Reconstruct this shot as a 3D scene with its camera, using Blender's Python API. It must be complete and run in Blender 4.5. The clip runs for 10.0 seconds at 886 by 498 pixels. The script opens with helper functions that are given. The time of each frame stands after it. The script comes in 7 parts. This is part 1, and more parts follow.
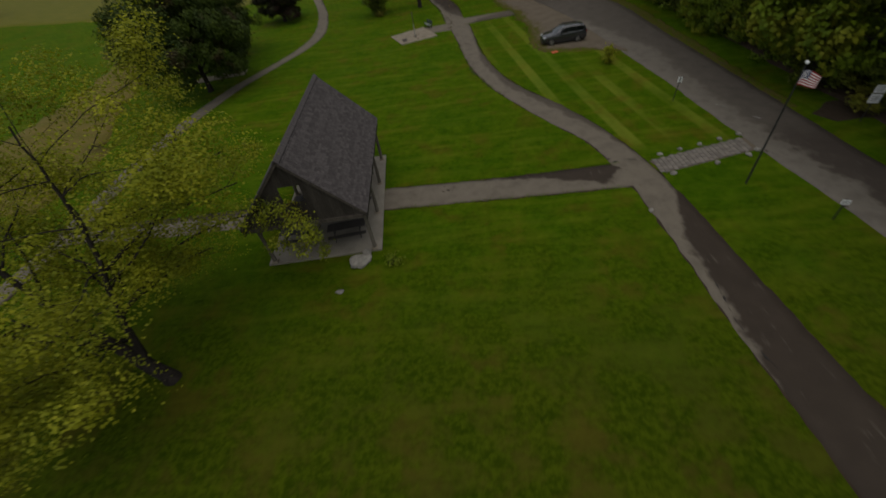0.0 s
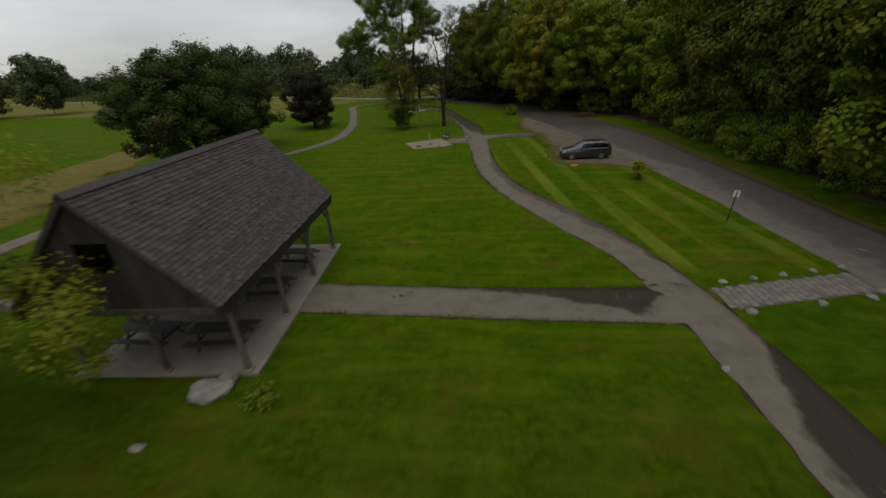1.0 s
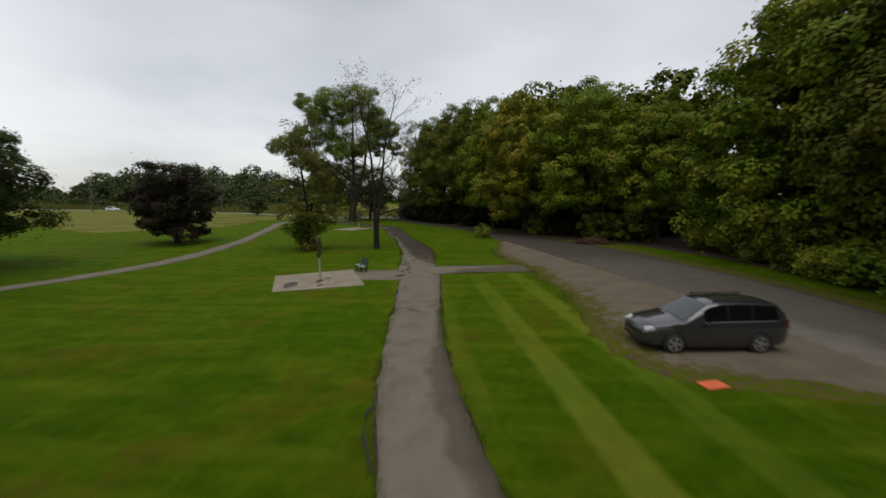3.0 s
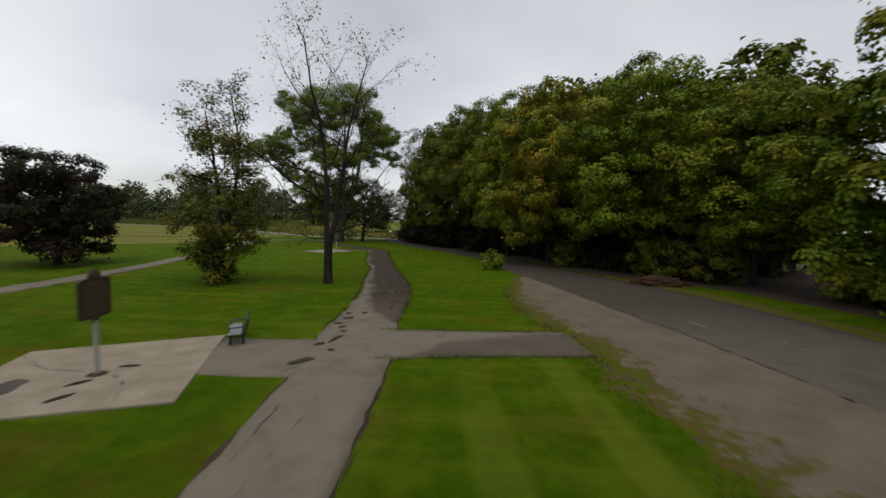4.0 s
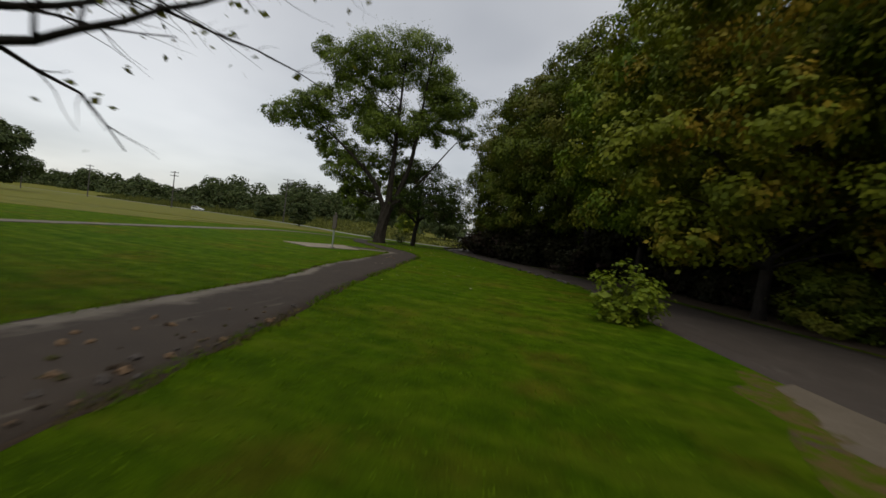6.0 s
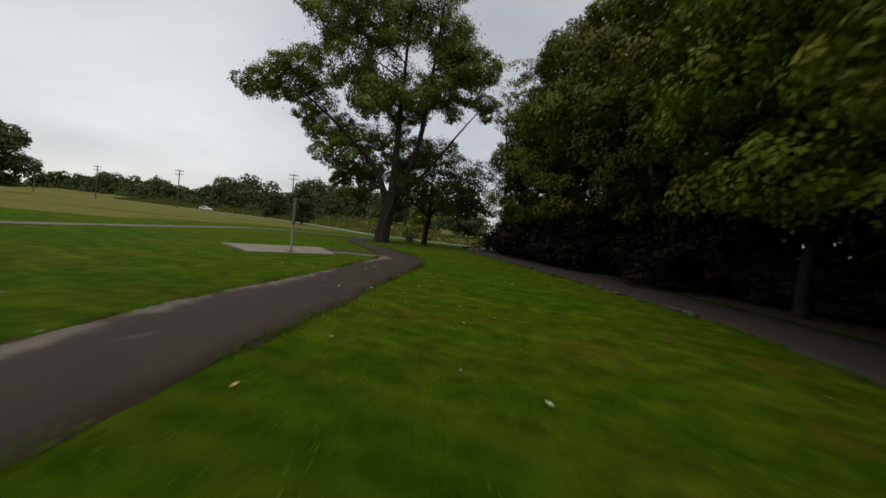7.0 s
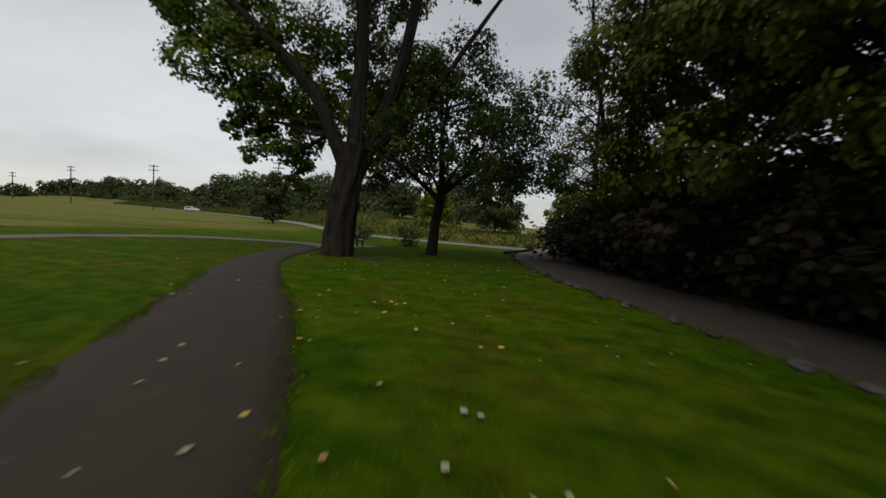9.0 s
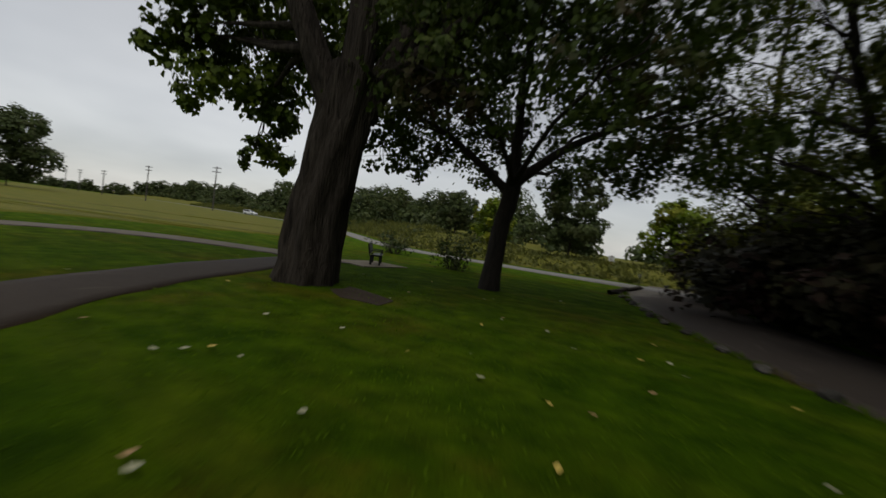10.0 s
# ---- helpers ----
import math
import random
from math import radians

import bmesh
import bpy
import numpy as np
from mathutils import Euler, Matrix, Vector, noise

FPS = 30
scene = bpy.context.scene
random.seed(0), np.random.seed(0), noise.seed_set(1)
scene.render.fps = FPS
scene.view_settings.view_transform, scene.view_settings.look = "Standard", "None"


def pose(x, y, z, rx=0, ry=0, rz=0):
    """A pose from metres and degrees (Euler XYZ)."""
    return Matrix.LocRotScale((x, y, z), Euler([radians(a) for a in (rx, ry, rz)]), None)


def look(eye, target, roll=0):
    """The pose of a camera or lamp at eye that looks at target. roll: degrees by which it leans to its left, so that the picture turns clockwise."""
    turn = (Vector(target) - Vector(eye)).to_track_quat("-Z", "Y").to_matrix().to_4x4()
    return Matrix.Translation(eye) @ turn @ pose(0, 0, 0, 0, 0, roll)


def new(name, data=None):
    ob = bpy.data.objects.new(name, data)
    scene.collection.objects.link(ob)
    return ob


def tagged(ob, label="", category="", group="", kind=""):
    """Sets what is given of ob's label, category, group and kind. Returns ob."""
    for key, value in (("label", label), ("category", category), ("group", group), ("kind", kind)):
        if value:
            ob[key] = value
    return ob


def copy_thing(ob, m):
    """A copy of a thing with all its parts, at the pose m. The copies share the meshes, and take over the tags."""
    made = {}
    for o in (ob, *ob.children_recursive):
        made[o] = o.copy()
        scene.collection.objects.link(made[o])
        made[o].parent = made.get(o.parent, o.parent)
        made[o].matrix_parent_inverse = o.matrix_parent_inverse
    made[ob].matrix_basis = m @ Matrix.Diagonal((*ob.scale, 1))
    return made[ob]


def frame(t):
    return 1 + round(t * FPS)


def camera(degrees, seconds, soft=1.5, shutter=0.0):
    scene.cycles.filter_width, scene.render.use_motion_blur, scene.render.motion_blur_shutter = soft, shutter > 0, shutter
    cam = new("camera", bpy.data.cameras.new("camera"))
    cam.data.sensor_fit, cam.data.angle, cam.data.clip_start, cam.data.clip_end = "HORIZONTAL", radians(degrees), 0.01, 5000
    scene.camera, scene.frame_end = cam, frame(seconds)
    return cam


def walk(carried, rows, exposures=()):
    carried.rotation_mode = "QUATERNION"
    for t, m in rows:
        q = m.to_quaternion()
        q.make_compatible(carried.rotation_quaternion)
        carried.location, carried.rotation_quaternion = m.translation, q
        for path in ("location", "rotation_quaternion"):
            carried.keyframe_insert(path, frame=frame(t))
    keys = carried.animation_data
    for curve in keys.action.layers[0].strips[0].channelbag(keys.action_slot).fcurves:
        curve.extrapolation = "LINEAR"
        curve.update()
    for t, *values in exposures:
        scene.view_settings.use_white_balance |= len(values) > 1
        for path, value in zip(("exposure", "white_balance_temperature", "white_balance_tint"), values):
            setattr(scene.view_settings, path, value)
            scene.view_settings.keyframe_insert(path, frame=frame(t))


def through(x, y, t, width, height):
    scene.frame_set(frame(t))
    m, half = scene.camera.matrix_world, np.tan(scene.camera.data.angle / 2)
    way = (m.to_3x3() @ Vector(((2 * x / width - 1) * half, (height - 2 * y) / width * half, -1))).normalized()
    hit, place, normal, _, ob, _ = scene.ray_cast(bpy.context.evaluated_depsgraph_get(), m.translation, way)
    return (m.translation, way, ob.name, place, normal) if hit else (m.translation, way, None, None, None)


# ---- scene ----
# ---- camera and walk ----
cam = camera(98.0, 10.0, soft=1.5, shutter=0.32)
PATH = [
    (0, (-0.437, 1.516, 15.87), (-0.584, 2.955, 14.49), -9.6),
    (0.5, (1.409, 4.02, 12.78), (1.138, 5.687, 11.71), -6.6),
    (1, (2.442, 8.645, 9.901), (2.211, 10.434, 9.037), -3.2),
    (1.5, (2.83, 14.817, 7.471), (2.668, 16.698, 6.81), -0.4),
    (2, (3.281, 22.225, 5.876), (3.163, 24.166, 5.41), 0.6),
    (2.5, (3.304, 29.835, 5.567), (3.223, 31.804, 5.227), -0.0),
    (2.7, (3.374, 32.897, 5.516), (3.304, 34.872, 5.212), -0.1),
    (3.8, (4.727, 49.821, 4.904), (4.594, 51.809, 4.741), 0.9),
    (4, (4.869, 52.604, 4.583), (4.726, 54.594, 4.445), 1.6),
    (4.5, (5.344, 59.167, 3.819), (5.114, 61.152, 3.73), 3.7),
    (5, (6.067, 65.391, 2.848), (5.686, 67.353, 2.791), 5.2),
    (5.5, (5.686, 71.499, 2.124), (5.173, 73.431, 2.077), 6.5),
    (6.8, (2.491, 85.685, 2.278), (1.803, 87.56, 2.183), 6.4),
    (7, (1.486, 88.158, 2.09), (0.788, 90.03, 1.997), 6.1),
    (7.5, (-1.1, 94.416, 1.807), (-1.816, 96.281, 1.716), 5.4),
    (8, (-3.175, 99.592, 2.043), (-3.906, 101.45, 1.929), 4.2),
    (8.5, (-5.486, 105.76, 2.024), (-6.246, 107.606, 1.905), 4.2),
    (9, (-7.86, 111.615, 2.176), (-8.651, 113.447, 2.038), 3.8),
    (9.5, (-10.237, 116.694, 2.033), (-11.075, 118.506, 1.91), 4.9),
    (10, (-12.692, 121.447, 1.781), (-13.74, 123.149, 1.71), 7.4),
]
EXPOSURES = [(0.0, -0.5), (1.0, -0.3), (1.6, -0.12), (2.5, 0.08), (4.5, 0.10), (5.5, -0.10), (7.5, -0.10), (9.0, -0.22), (10.0, -0.36)]
walk(cam, [(t, look(eye, target, roll)) for t, eye, target, roll in PATH], EXPOSURES)


# ---- world and sun: an overcast day ----
def make_world():
    world = bpy.data.worlds.new("overcast")
    scene.world = world
    world.use_nodes = True
    nt = world.node_tree
    nt.nodes.clear()
    n = nt.nodes.new
    link = nt.links.new
    out, bg = n("ShaderNodeOutputWorld"), n("ShaderNodeBackground")
    sky = n("ShaderNodeTexSky")
    sky.sky_type, sky.sun_disc = "NISHITA", False
    sky.sun_elevation, sky.sun_rotation = radians(78), radians(200)
    tc, sep = n("ShaderNodeTexCoord"), n("ShaderNodeSeparateXYZ")
    link(tc.outputs["Generated"], sep.inputs[0])
    up = n("ShaderNodeMath")
    up.operation = "MAXIMUM"
    up.inputs[1].default_value = 0.0
    link(sep.outputs["Z"], up.inputs[0])
    lift = n("ShaderNodeMath")
    lift.operation = "ADD"
    lift.inputs[1].default_value = 0.22
    link(up.outputs[0], lift.inputs[0])
    flat = n("ShaderNodeCombineXYZ")
    for axis in ("X", "Y"):
        div = n("ShaderNodeMath")
        div.operation = "DIVIDE"
        link(sep.outputs[axis], div.inputs[0])
        link(lift.outputs[0], div.inputs[1])
        link(div.outputs[0], flat.inputs[axis])
    big, fine = n("ShaderNodeTexNoise"), n("ShaderNodeTexNoise")
    big.inputs["Scale"].default_value, big.inputs["Detail"].default_value = 0.42, 4
    big.inputs["Roughness"].default_value = 0.5
    fine.inputs["Scale"].default_value, fine.inputs["Detail"].default_value = 1.3, 4
    for tex in (big, fine):
        link(flat.outputs[0], tex.inputs["Vector"])
    mix = n("ShaderNodeMix")
    mix.data_type = "FLOAT"
    mix.inputs[0].default_value = 0.15
    link(big.outputs["Fac"], mix.inputs[2])
    link(fine.outputs["Fac"], mix.inputs[3])
    ramp = n("ShaderNodeValToRGB")
    ramp.color_ramp.elements[0].position, ramp.color_ramp.elements[0].color = 0.36, (0.395, 0.395, 0.394, 1)
    ramp.color_ramp.elements[1].position, ramp.color_ramp.elements[1].color = 0.64, (0.765, 0.757, 0.735, 1)
    link(mix.outputs[0], ramp.inputs[0])
    thin = n("ShaderNodeMix")
    thin.data_type = "RGBA"
    thin.inputs[0].default_value = 0.035
    link(ramp.outputs[0], thin.inputs[6])
    link(sky.outputs[0], thin.inputs[7])
    link(thin.outputs[2], bg.inputs["Color"])
    bg.inputs["Strength"].default_value = 1.0
    link(bg.outputs[0], out.inputs[0])


make_world()
sun = new("sun", bpy.data.lights.new("sun", "SUN"))
sun.data.energy, sun.data.angle, sun.data.color = 1.3, radians(50), (1.0, 0.95, 0.87)
sun.matrix_world = look((5, -12, 60), (0, 0, 0))


# ---- materials ----
def shader(name):
    m = bpy.data.materials.new(name)
    m.use_nodes = True
    nt = m.node_tree
    return m, nt, nt.nodes["Principled BSDF"]


def noise_node(nt, scale, detail=4, coords="Object", rough=0.55, stretch=None):
    tc, tex = nt.nodes.new("ShaderNodeTexCoord"), nt.nodes.new("ShaderNodeTexNoise")
    tex.inputs["Scale"].default_value, tex.inputs["Detail"].default_value = scale, detail
    tex.inputs["Roughness"].default_value = rough
    if stretch:
        mp = nt.nodes.new("ShaderNodeMapping")
        mp.inputs["Scale"].default_value = stretch
        nt.links.new(tc.outputs[coords], mp.inputs[0])
        nt.links.new(mp.outputs[0], tex.inputs["Vector"])
    else:
        nt.links.new(tc.outputs[coords], tex.inputs["Vector"])
    return tex.outputs["Fac"]


def ramp_node(nt, fac, *stops):
    r = nt.nodes.new("ShaderNodeValToRGB")
    while len(r.color_ramp.elements) < len(stops):
        r.color_ramp.elements.new(0.5)
    for e, (p, c) in zip(r.color_ramp.elements, stops):
        e.position, e.color = p, (*c, 1) if len(c) == 3 else c
    nt.links.new(fac, r.inputs[0])
    return r.outputs[0]


def mix_node(nt, fac, a, b, blend="MIX"):
    m = nt.nodes.new("ShaderNodeMix")
    m.data_type, m.blend_type = "RGBA", blend
    for socket, value in ((m.inputs[0], fac), (m.inputs[6], a), (m.inputs[7], b)):
        if isinstance(value, (int, float)):
            socket.default_value = value
        elif isinstance(value, tuple):
            socket.default_value = (*value, 1)
        else:
            nt.links.new(value, socket)
    return m.outputs[2]


def math_node(nt, op, a, b=0.0):
    m = nt.nodes.new("ShaderNodeMath")
    m.operation = op
    for socket, value in ((m.inputs[0], a), (m.inputs[1], b)):
        if isinstance(value, (int, float)):
            socket.default_value = value
        else:
            nt.links.new(value, socket)
    return m.outputs[0]


def bump_node(nt, bsdf, height, strength, distance):
    b = nt.nodes.new("ShaderNodeBump")
    b.inputs["Strength"].default_value, b.inputs["Distance"].default_value = strength, distance
    nt.links.new(height, b.inputs["Height"])
    nt.links.new(b.outputs[0], bsdf.inputs["Normal"])


def random_node(nt, island):
    """A chance value for each object, or for each loose piece of each object."""
    info = nt.nodes.new("ShaderNodeObjectInfo").outputs["Random"]
    if not island:
        return info
    piece = nt.nodes.new("ShaderNodeNewGeometry").outputs["Random Per Island"]
    return math_node(nt, "FRACT", math_node(nt, "ADD", piece, math_node(nt, "MULTIPLY", info, 7.31)))


def surface(name, dark, light, scale=4.0, fine=60.0, rough=0.8, bump=0.3, depth=0.01, metal=0.0, stretch=None, vary=0.0, island=False):
    """A weathered surface: broad stains, fine grain and relief."""
    m, nt, bsdf = shader(name)
    broad, grain = noise_node(nt, scale, 5, stretch=stretch), noise_node(nt, fine, 3, stretch=stretch)
    col = ramp_node(nt, broad, (0.3, dark), (0.7, light))
    col = mix_node(nt, 0.35, col, ramp_node(nt, grain, (0.3, tuple(v * 0.6 for v in dark)), (0.7, tuple(min(1, v * 1.2) for v in light))))
    if vary:
        r = random_node(nt, island)
        shade = ramp_node(nt, r, (0.0, (1 - vary,) * 3), (1.0, (1 + vary * 0.0,) * 3))
        col = mix_node(nt, 1.0, col, shade, "MULTIPLY")
    nt.links.new(col, bsdf.inputs["Base Color"])
    bsdf.inputs["Roughness"].default_value, bsdf.inputs["Metallic"].default_value = rough, metal
    if rough >= 0.8:
        bsdf.inputs["Specular IOR Level"].default_value = 0.12
    if bump:
        bump_node(nt, bsdf, grain, bump, depth)
    return m


def leaf_material(name, colours, patch=None, patch_at=(0.5, 0.62), gloss=0.6, through=0.28):
    """Leaves, each with its own tone; patch: a second tone that takes hold of some boughs."""
    m, nt, bsdf = shader(name)
    r = random_node(nt, True)
    mean = tuple(sum(c[k] for c in colours) / len(colours) for k in range(3))
    stops = [(i / max(1, len(colours) - 1), tuple(0.6 * c[k] + 0.4 * mean[k] for k in range(3))) for i, c in enumerate(colours)]
    col = ramp_node(nt, r, *stops)
    drift = noise_node(nt, 0.55, 3)
    col = mix_node(nt, 1.0, col, ramp_node(nt, drift, (0.36, (0.66, 0.70, 0.74)), (0.64, (1.22, 1.16, 1.0))), "MULTIPLY")
    if patch:
        where = ramp_node(nt, noise_node(nt, 0.33, 2), (patch_at[0], (0, 0, 0)), (patch_at[1], (1, 1, 1)))
        col = mix_node(nt, where, col, mix_node(nt, r, patch, tuple(v * 0.6 for v in patch)))
    nt.links.new(col, bsdf.inputs["Base Color"])
    bsdf.inputs["Roughness"].default_value = gloss
    bsdf.inputs["Specular IOR Level"].default_value = 0.14
    tr, mx = nt.nodes.new("ShaderNodeBsdfTranslucent"), nt.nodes.new("ShaderNodeMixShader")
    nt.links.new(col, tr.inputs["Color"])
    mx.inputs[0].default_value = through
    nt.links.new(bsdf.outputs[0], mx.inputs[1])
    nt.links.new(tr.outputs[0], mx.inputs[2])
    nt.links.new(mx.outputs[0], nt.nodes["Material Output"].inputs[0])
    return m


def grass_material():
    """Mown lawn: blades, tufts, mowing stripes in one stretch, dry and brown patches."""
    m, nt, bsdf = shader("lawn")
    fine = noise_node(nt, 30, 5, rough=0.75)
    tuft = noise_node(nt, 3.1, 5, rough=0.65)
    broad = noise_node(nt, 0.16, 5)
    patch = noise_node(nt, 0.45, 5, rough=0.6)
    streak = noise_node(nt, 0.5, 4, stretch=(0.35, 2.2, 1))
    col = ramp_node(nt, tuft, (0.3, (0.0212, 0.0467, 0.0010)), (0.52, (0.0436, 0.0933, 0.0014)), (0.75, (0.0774, 0.1327, 0.0028)))
    col = mix_node(nt, 0.5, col, ramp_node(nt, fine, (0.3, (0.0098, 0.0241, 0.0005)), (0.7, (0.0880, 0.1648, 0.0033))))
    blotch = noise_node(nt, 0.95, 4, rough=0.55)
    col = mix_node(nt, math_node(nt, "MULTIPLY", ramp_node(nt, blotch, (0.48, (0, 0, 0)), (0.70, (1, 1, 1))), 0.45), col, mix_node(nt, fine, (0.0599, 0.1045, 0.0028), (0.1161, 0.1729, 0.0075)))
    col = mix_node(nt, math_node(nt, "MULTIPLY", ramp_node(nt, blotch, (0.30, (1, 1, 1)), (0.48, (0, 0, 0))), 0.3), col, (0.0212, 0.0499, 0.0010))
    # paler sweeps where the mower turned the blades
    col = mix_node(nt, math_node(nt, "MULTIPLY", ramp_node(nt, streak, (0.48, (0, 0, 0)), (0.64, (1, 1, 1))), 0.5), col, (0.0950, 0.1350, 0.0075))
    tc, mp, wave = nt.nodes.new("ShaderNodeTexCoord"), nt.nodes.new("ShaderNodeMapping"), nt.nodes.new("ShaderNodeTexWave")
    mp.inputs["Rotation"].default_value = (0, 0, radians(-7.0))
    wave.inputs["Scale"].default_value, wave.inputs["Distortion"].default_value, wave.inputs["Detail Scale"].default_value = 0.108, 0.7, 0.3
    wave.inputs["Phase Offset"].default_value = 0.84
    nt.links.new(tc.outputs["Object"], mp.inputs[0])
    nt.links.new(mp.outputs[0], wave.inputs["Vector"])
    sep = nt.nodes.new("ShaderNodeSeparateXYZ")
    nt.links.new(tc.outputs["Object"], sep.inputs[0])
    beyond = math_node(nt, "ADD", sep.outputs["X"], math_node(nt, "MULTIPLY", math_node(nt, "SUBTRACT", sep.outputs["Y"], 40.0), 0.3))
    east = ramp_node(nt, math_node(nt, "MULTIPLY", beyond, 0.04), (0.22, (0, 0, 0)), (0.27, (1, 1, 1)), (0.93, (1, 1, 1)), (0.97, (0, 0, 0)))
    north = ramp_node(nt, math_node(nt, "MULTIPLY", sep.outputs["Y"], 0.01), (0.26, (0, 0, 0)), (0.28, (1, 1, 1)), (0.48, (1, 1, 1)), (0.62, (0.45, 0.45, 0.45)), (0.74, (0, 0, 0)))
    east = math_node(nt, "MULTIPLY", east, north)
    lines = ramp_node(nt, wave.outputs["Fac"], (0.60, (0, 0, 0)), (0.84, (1, 1, 1)))
    col = mix_node(nt, math_node(nt, "MULTIPLY", math_node(nt, "MULTIPLY", math_node(nt, "MULTIPLY", east, lines), ramp_node(nt, noise_node(nt, 0.11, 3, stretch=(1.6, 0.5, 1)), (0.40, (0.15, 0.15, 0.15)), (0.58, (0.95, 0.95, 0.95)))), 1.0), col, (0.122, 0.160, 0.0155))
    # deep green sward and dry brown spots
    lush = ramp_node(nt, broad, (0.38, (1, 1, 1)), (0.5, (0, 0, 0)))
    col = mix_node(nt, math_node(nt, "MULTIPLY", lush, 0.5), col, mix_node(nt, 1.0, col, (0.62, 0.86, 0.7), "MULTIPLY"))
    worn = math_node(nt, "MULTIPLY", ramp_node(nt, broad, (0.46, (0, 0, 0)), (0.56, (1, 1, 1))), ramp_node(nt, patch, (0.49, (0, 0, 0)), (0.60, (1, 1, 1))))
    col = mix_node(nt, math_node(nt, "MULTIPLY", worn, 0.36), col, mix_node(nt, fine, (0.046, 0.030, 0.004), (0.152, 0.098, 0.016)))
    # tussocks of brighter and of sunken grass, a step across; the sward is rougher in the north
    clump = noise_node(nt, 1.7, 3, rough=0.5)
    rough = ramp_node(nt, math_node(nt, "MULTIPLY", sep.outputs["Y"], 0.01), (0.70, (0.22, 0.22, 0.22)), (0.92, (0.9, 0.9, 0.9)))
    col = mix_node(nt, rough, col, mix_node(nt, 1.0, col, ramp_node(nt, clump, (0.34, (0.66, 0.72, 0.6)), (0.5, (1, 1, 1)), (0.66, (1.34, 1.26, 1.2))), "MULTIPLY"))
    # longer, coarser sward south of the shelter
    coarse = ramp_node(nt, math_node(nt, "ADD", math_node(nt, "MULTIPLY", sep.outputs["Y"], 0.02), math_node(nt, "MULTIPLY", patch, 0.5)), (0.40, (1, 1, 1)), (0.66, (0, 0, 0)))
    tall = mix_node(nt, ramp_node(nt, tuft, (0.42, (0, 0, 0)), (0.62, (1, 1, 1))), (0.0239, 0.0353, 0.0014), (0.0619, 0.0788, 0.0047))
    tall = mix_node(nt, ramp_node(nt, patch, (0.46, (0, 0, 0)), (0.60, (1, 1, 1))), tall, (0.0663, 0.0515, 0.0109))
    col = mix_node(nt, math_node(nt, "MULTIPLY", coarse, 0.62), col, tall)
    col = mix_node(nt, 1.0, col, (1.07, 1.0, 1.0), "MULTIPLY")
    nt.links.new(col, bsdf.inputs["Base Color"])
    bsdf.inputs["Roughness"].default_value = 0.9
    bsdf.inputs["Specular IOR Level"].default_value = 0.02
    h = mix_node(nt, 0.5, fine, tuft)
    bump_node(nt, bsdf, h, 1.0, 0.12)
    return m


def asphalt_material(name, pale, dark, overlay=True):
    """Worn tarmac: pale old surface, darker resurfacing along one side (by UV), damp stains, fine stones."""
    m, nt, bsdf = shader(name)
    stone = noise_node(nt, 70, 3, rough=0.8)
    blot = noise_node(nt, 0.9, 6, rough=0.6)
    damp = noise_node(nt, 0.28, 6, rough=0.62)
    col = mix_node(nt, 0.4, ramp_node(nt, blot, (0.3, tuple(v * 0.62 for v in pale)), (0.5, pale), (0.72, tuple(v * 1.18 for v in pale))),
                   ramp_node(nt, stone, (0.35, tuple(v * 0.7 for v in pale)), (0.65, tuple(v * 1.2 for v in pale))))
    deep = mix_node(nt, 0.35, ramp_node(nt, blot, (0.3, tuple(v * 0.8 for v in dark)), (0.7, tuple(v * 1.15 for v in dark))),
                    ramp_node(nt, stone, (0.35, tuple(v * 0.6 for v in dark)), (0.65, tuple(v * 1.4 for v in dark))))
    wet = ramp_node(nt, damp, (0.66, (0, 0, 0)), (0.68, (1, 1, 1))) if overlay else ramp_node(nt, damp, (0.42, (1, 1, 1)), (0.46, (0, 0, 0)))
    if overlay:
        uv = nt.nodes.new("ShaderNodeUVMap")
        sep = nt.nodes.new("ShaderNodeSeparateXYZ")
        nt.links.new(uv.outputs[0], sep.inputs[0])
        side = math_node(nt, "ADD", sep.outputs["X"], math_node(nt, "MULTIPLY", math_node(nt, "SUBTRACT", damp, 0.5), 0.75))
        side = math_node(nt, "ADD", side, math_node(nt, "MULTIPLY", math_node(nt, "SUBTRACT", blot, 0.5), 0.55))
        lap = ramp_node(nt, side, (-0.0, (0, 0, 0)), (0.13, (1, 1, 1)))
        wet = math_node(nt, "MAXIMUM", wet, lap)
        tc, along_y = nt.nodes.new("ShaderNodeTexCoord"), nt.nodes.new("ShaderNodeSeparateXYZ")
        nt.links.new(tc.outputs["Object"], along_y.inputs[0])
        wet = math_node(nt, "MULTIPLY", wet, ramp_node(nt, math_node(nt, "MULTIPLY", along_y.outputs["Y"], 0.01), (0.25, (1, 1, 1)), (0.29, (0.62, 0.62, 0.62)), (0.685, (0.56, 0.56, 0.56)), (0.76, (1, 1, 1))))
    col = mix_node(nt, wet, col, deep)
    scuff = ramp_node(nt, noise_node(nt, 1.1, 5, rough=0.6, stretch=(2.6, 0.5, 1)), (0.60, (0, 0, 0)), (0.72, (1, 1, 1)))
    col = mix_node(nt, math_node(nt, "MULTIPLY", scuff, 0.5), col, tuple(v * 0.8 for v in pale))
    nt.links.new(col, bsdf.inputs["Base Color"])
    bsdf.inputs["Roughness"].default_value = 0.8
    bsdf.inputs["Specular IOR Level"].default_value = 0.15
    bump_node(nt, bsdf, stone, 0.5, 0.01)
    return m


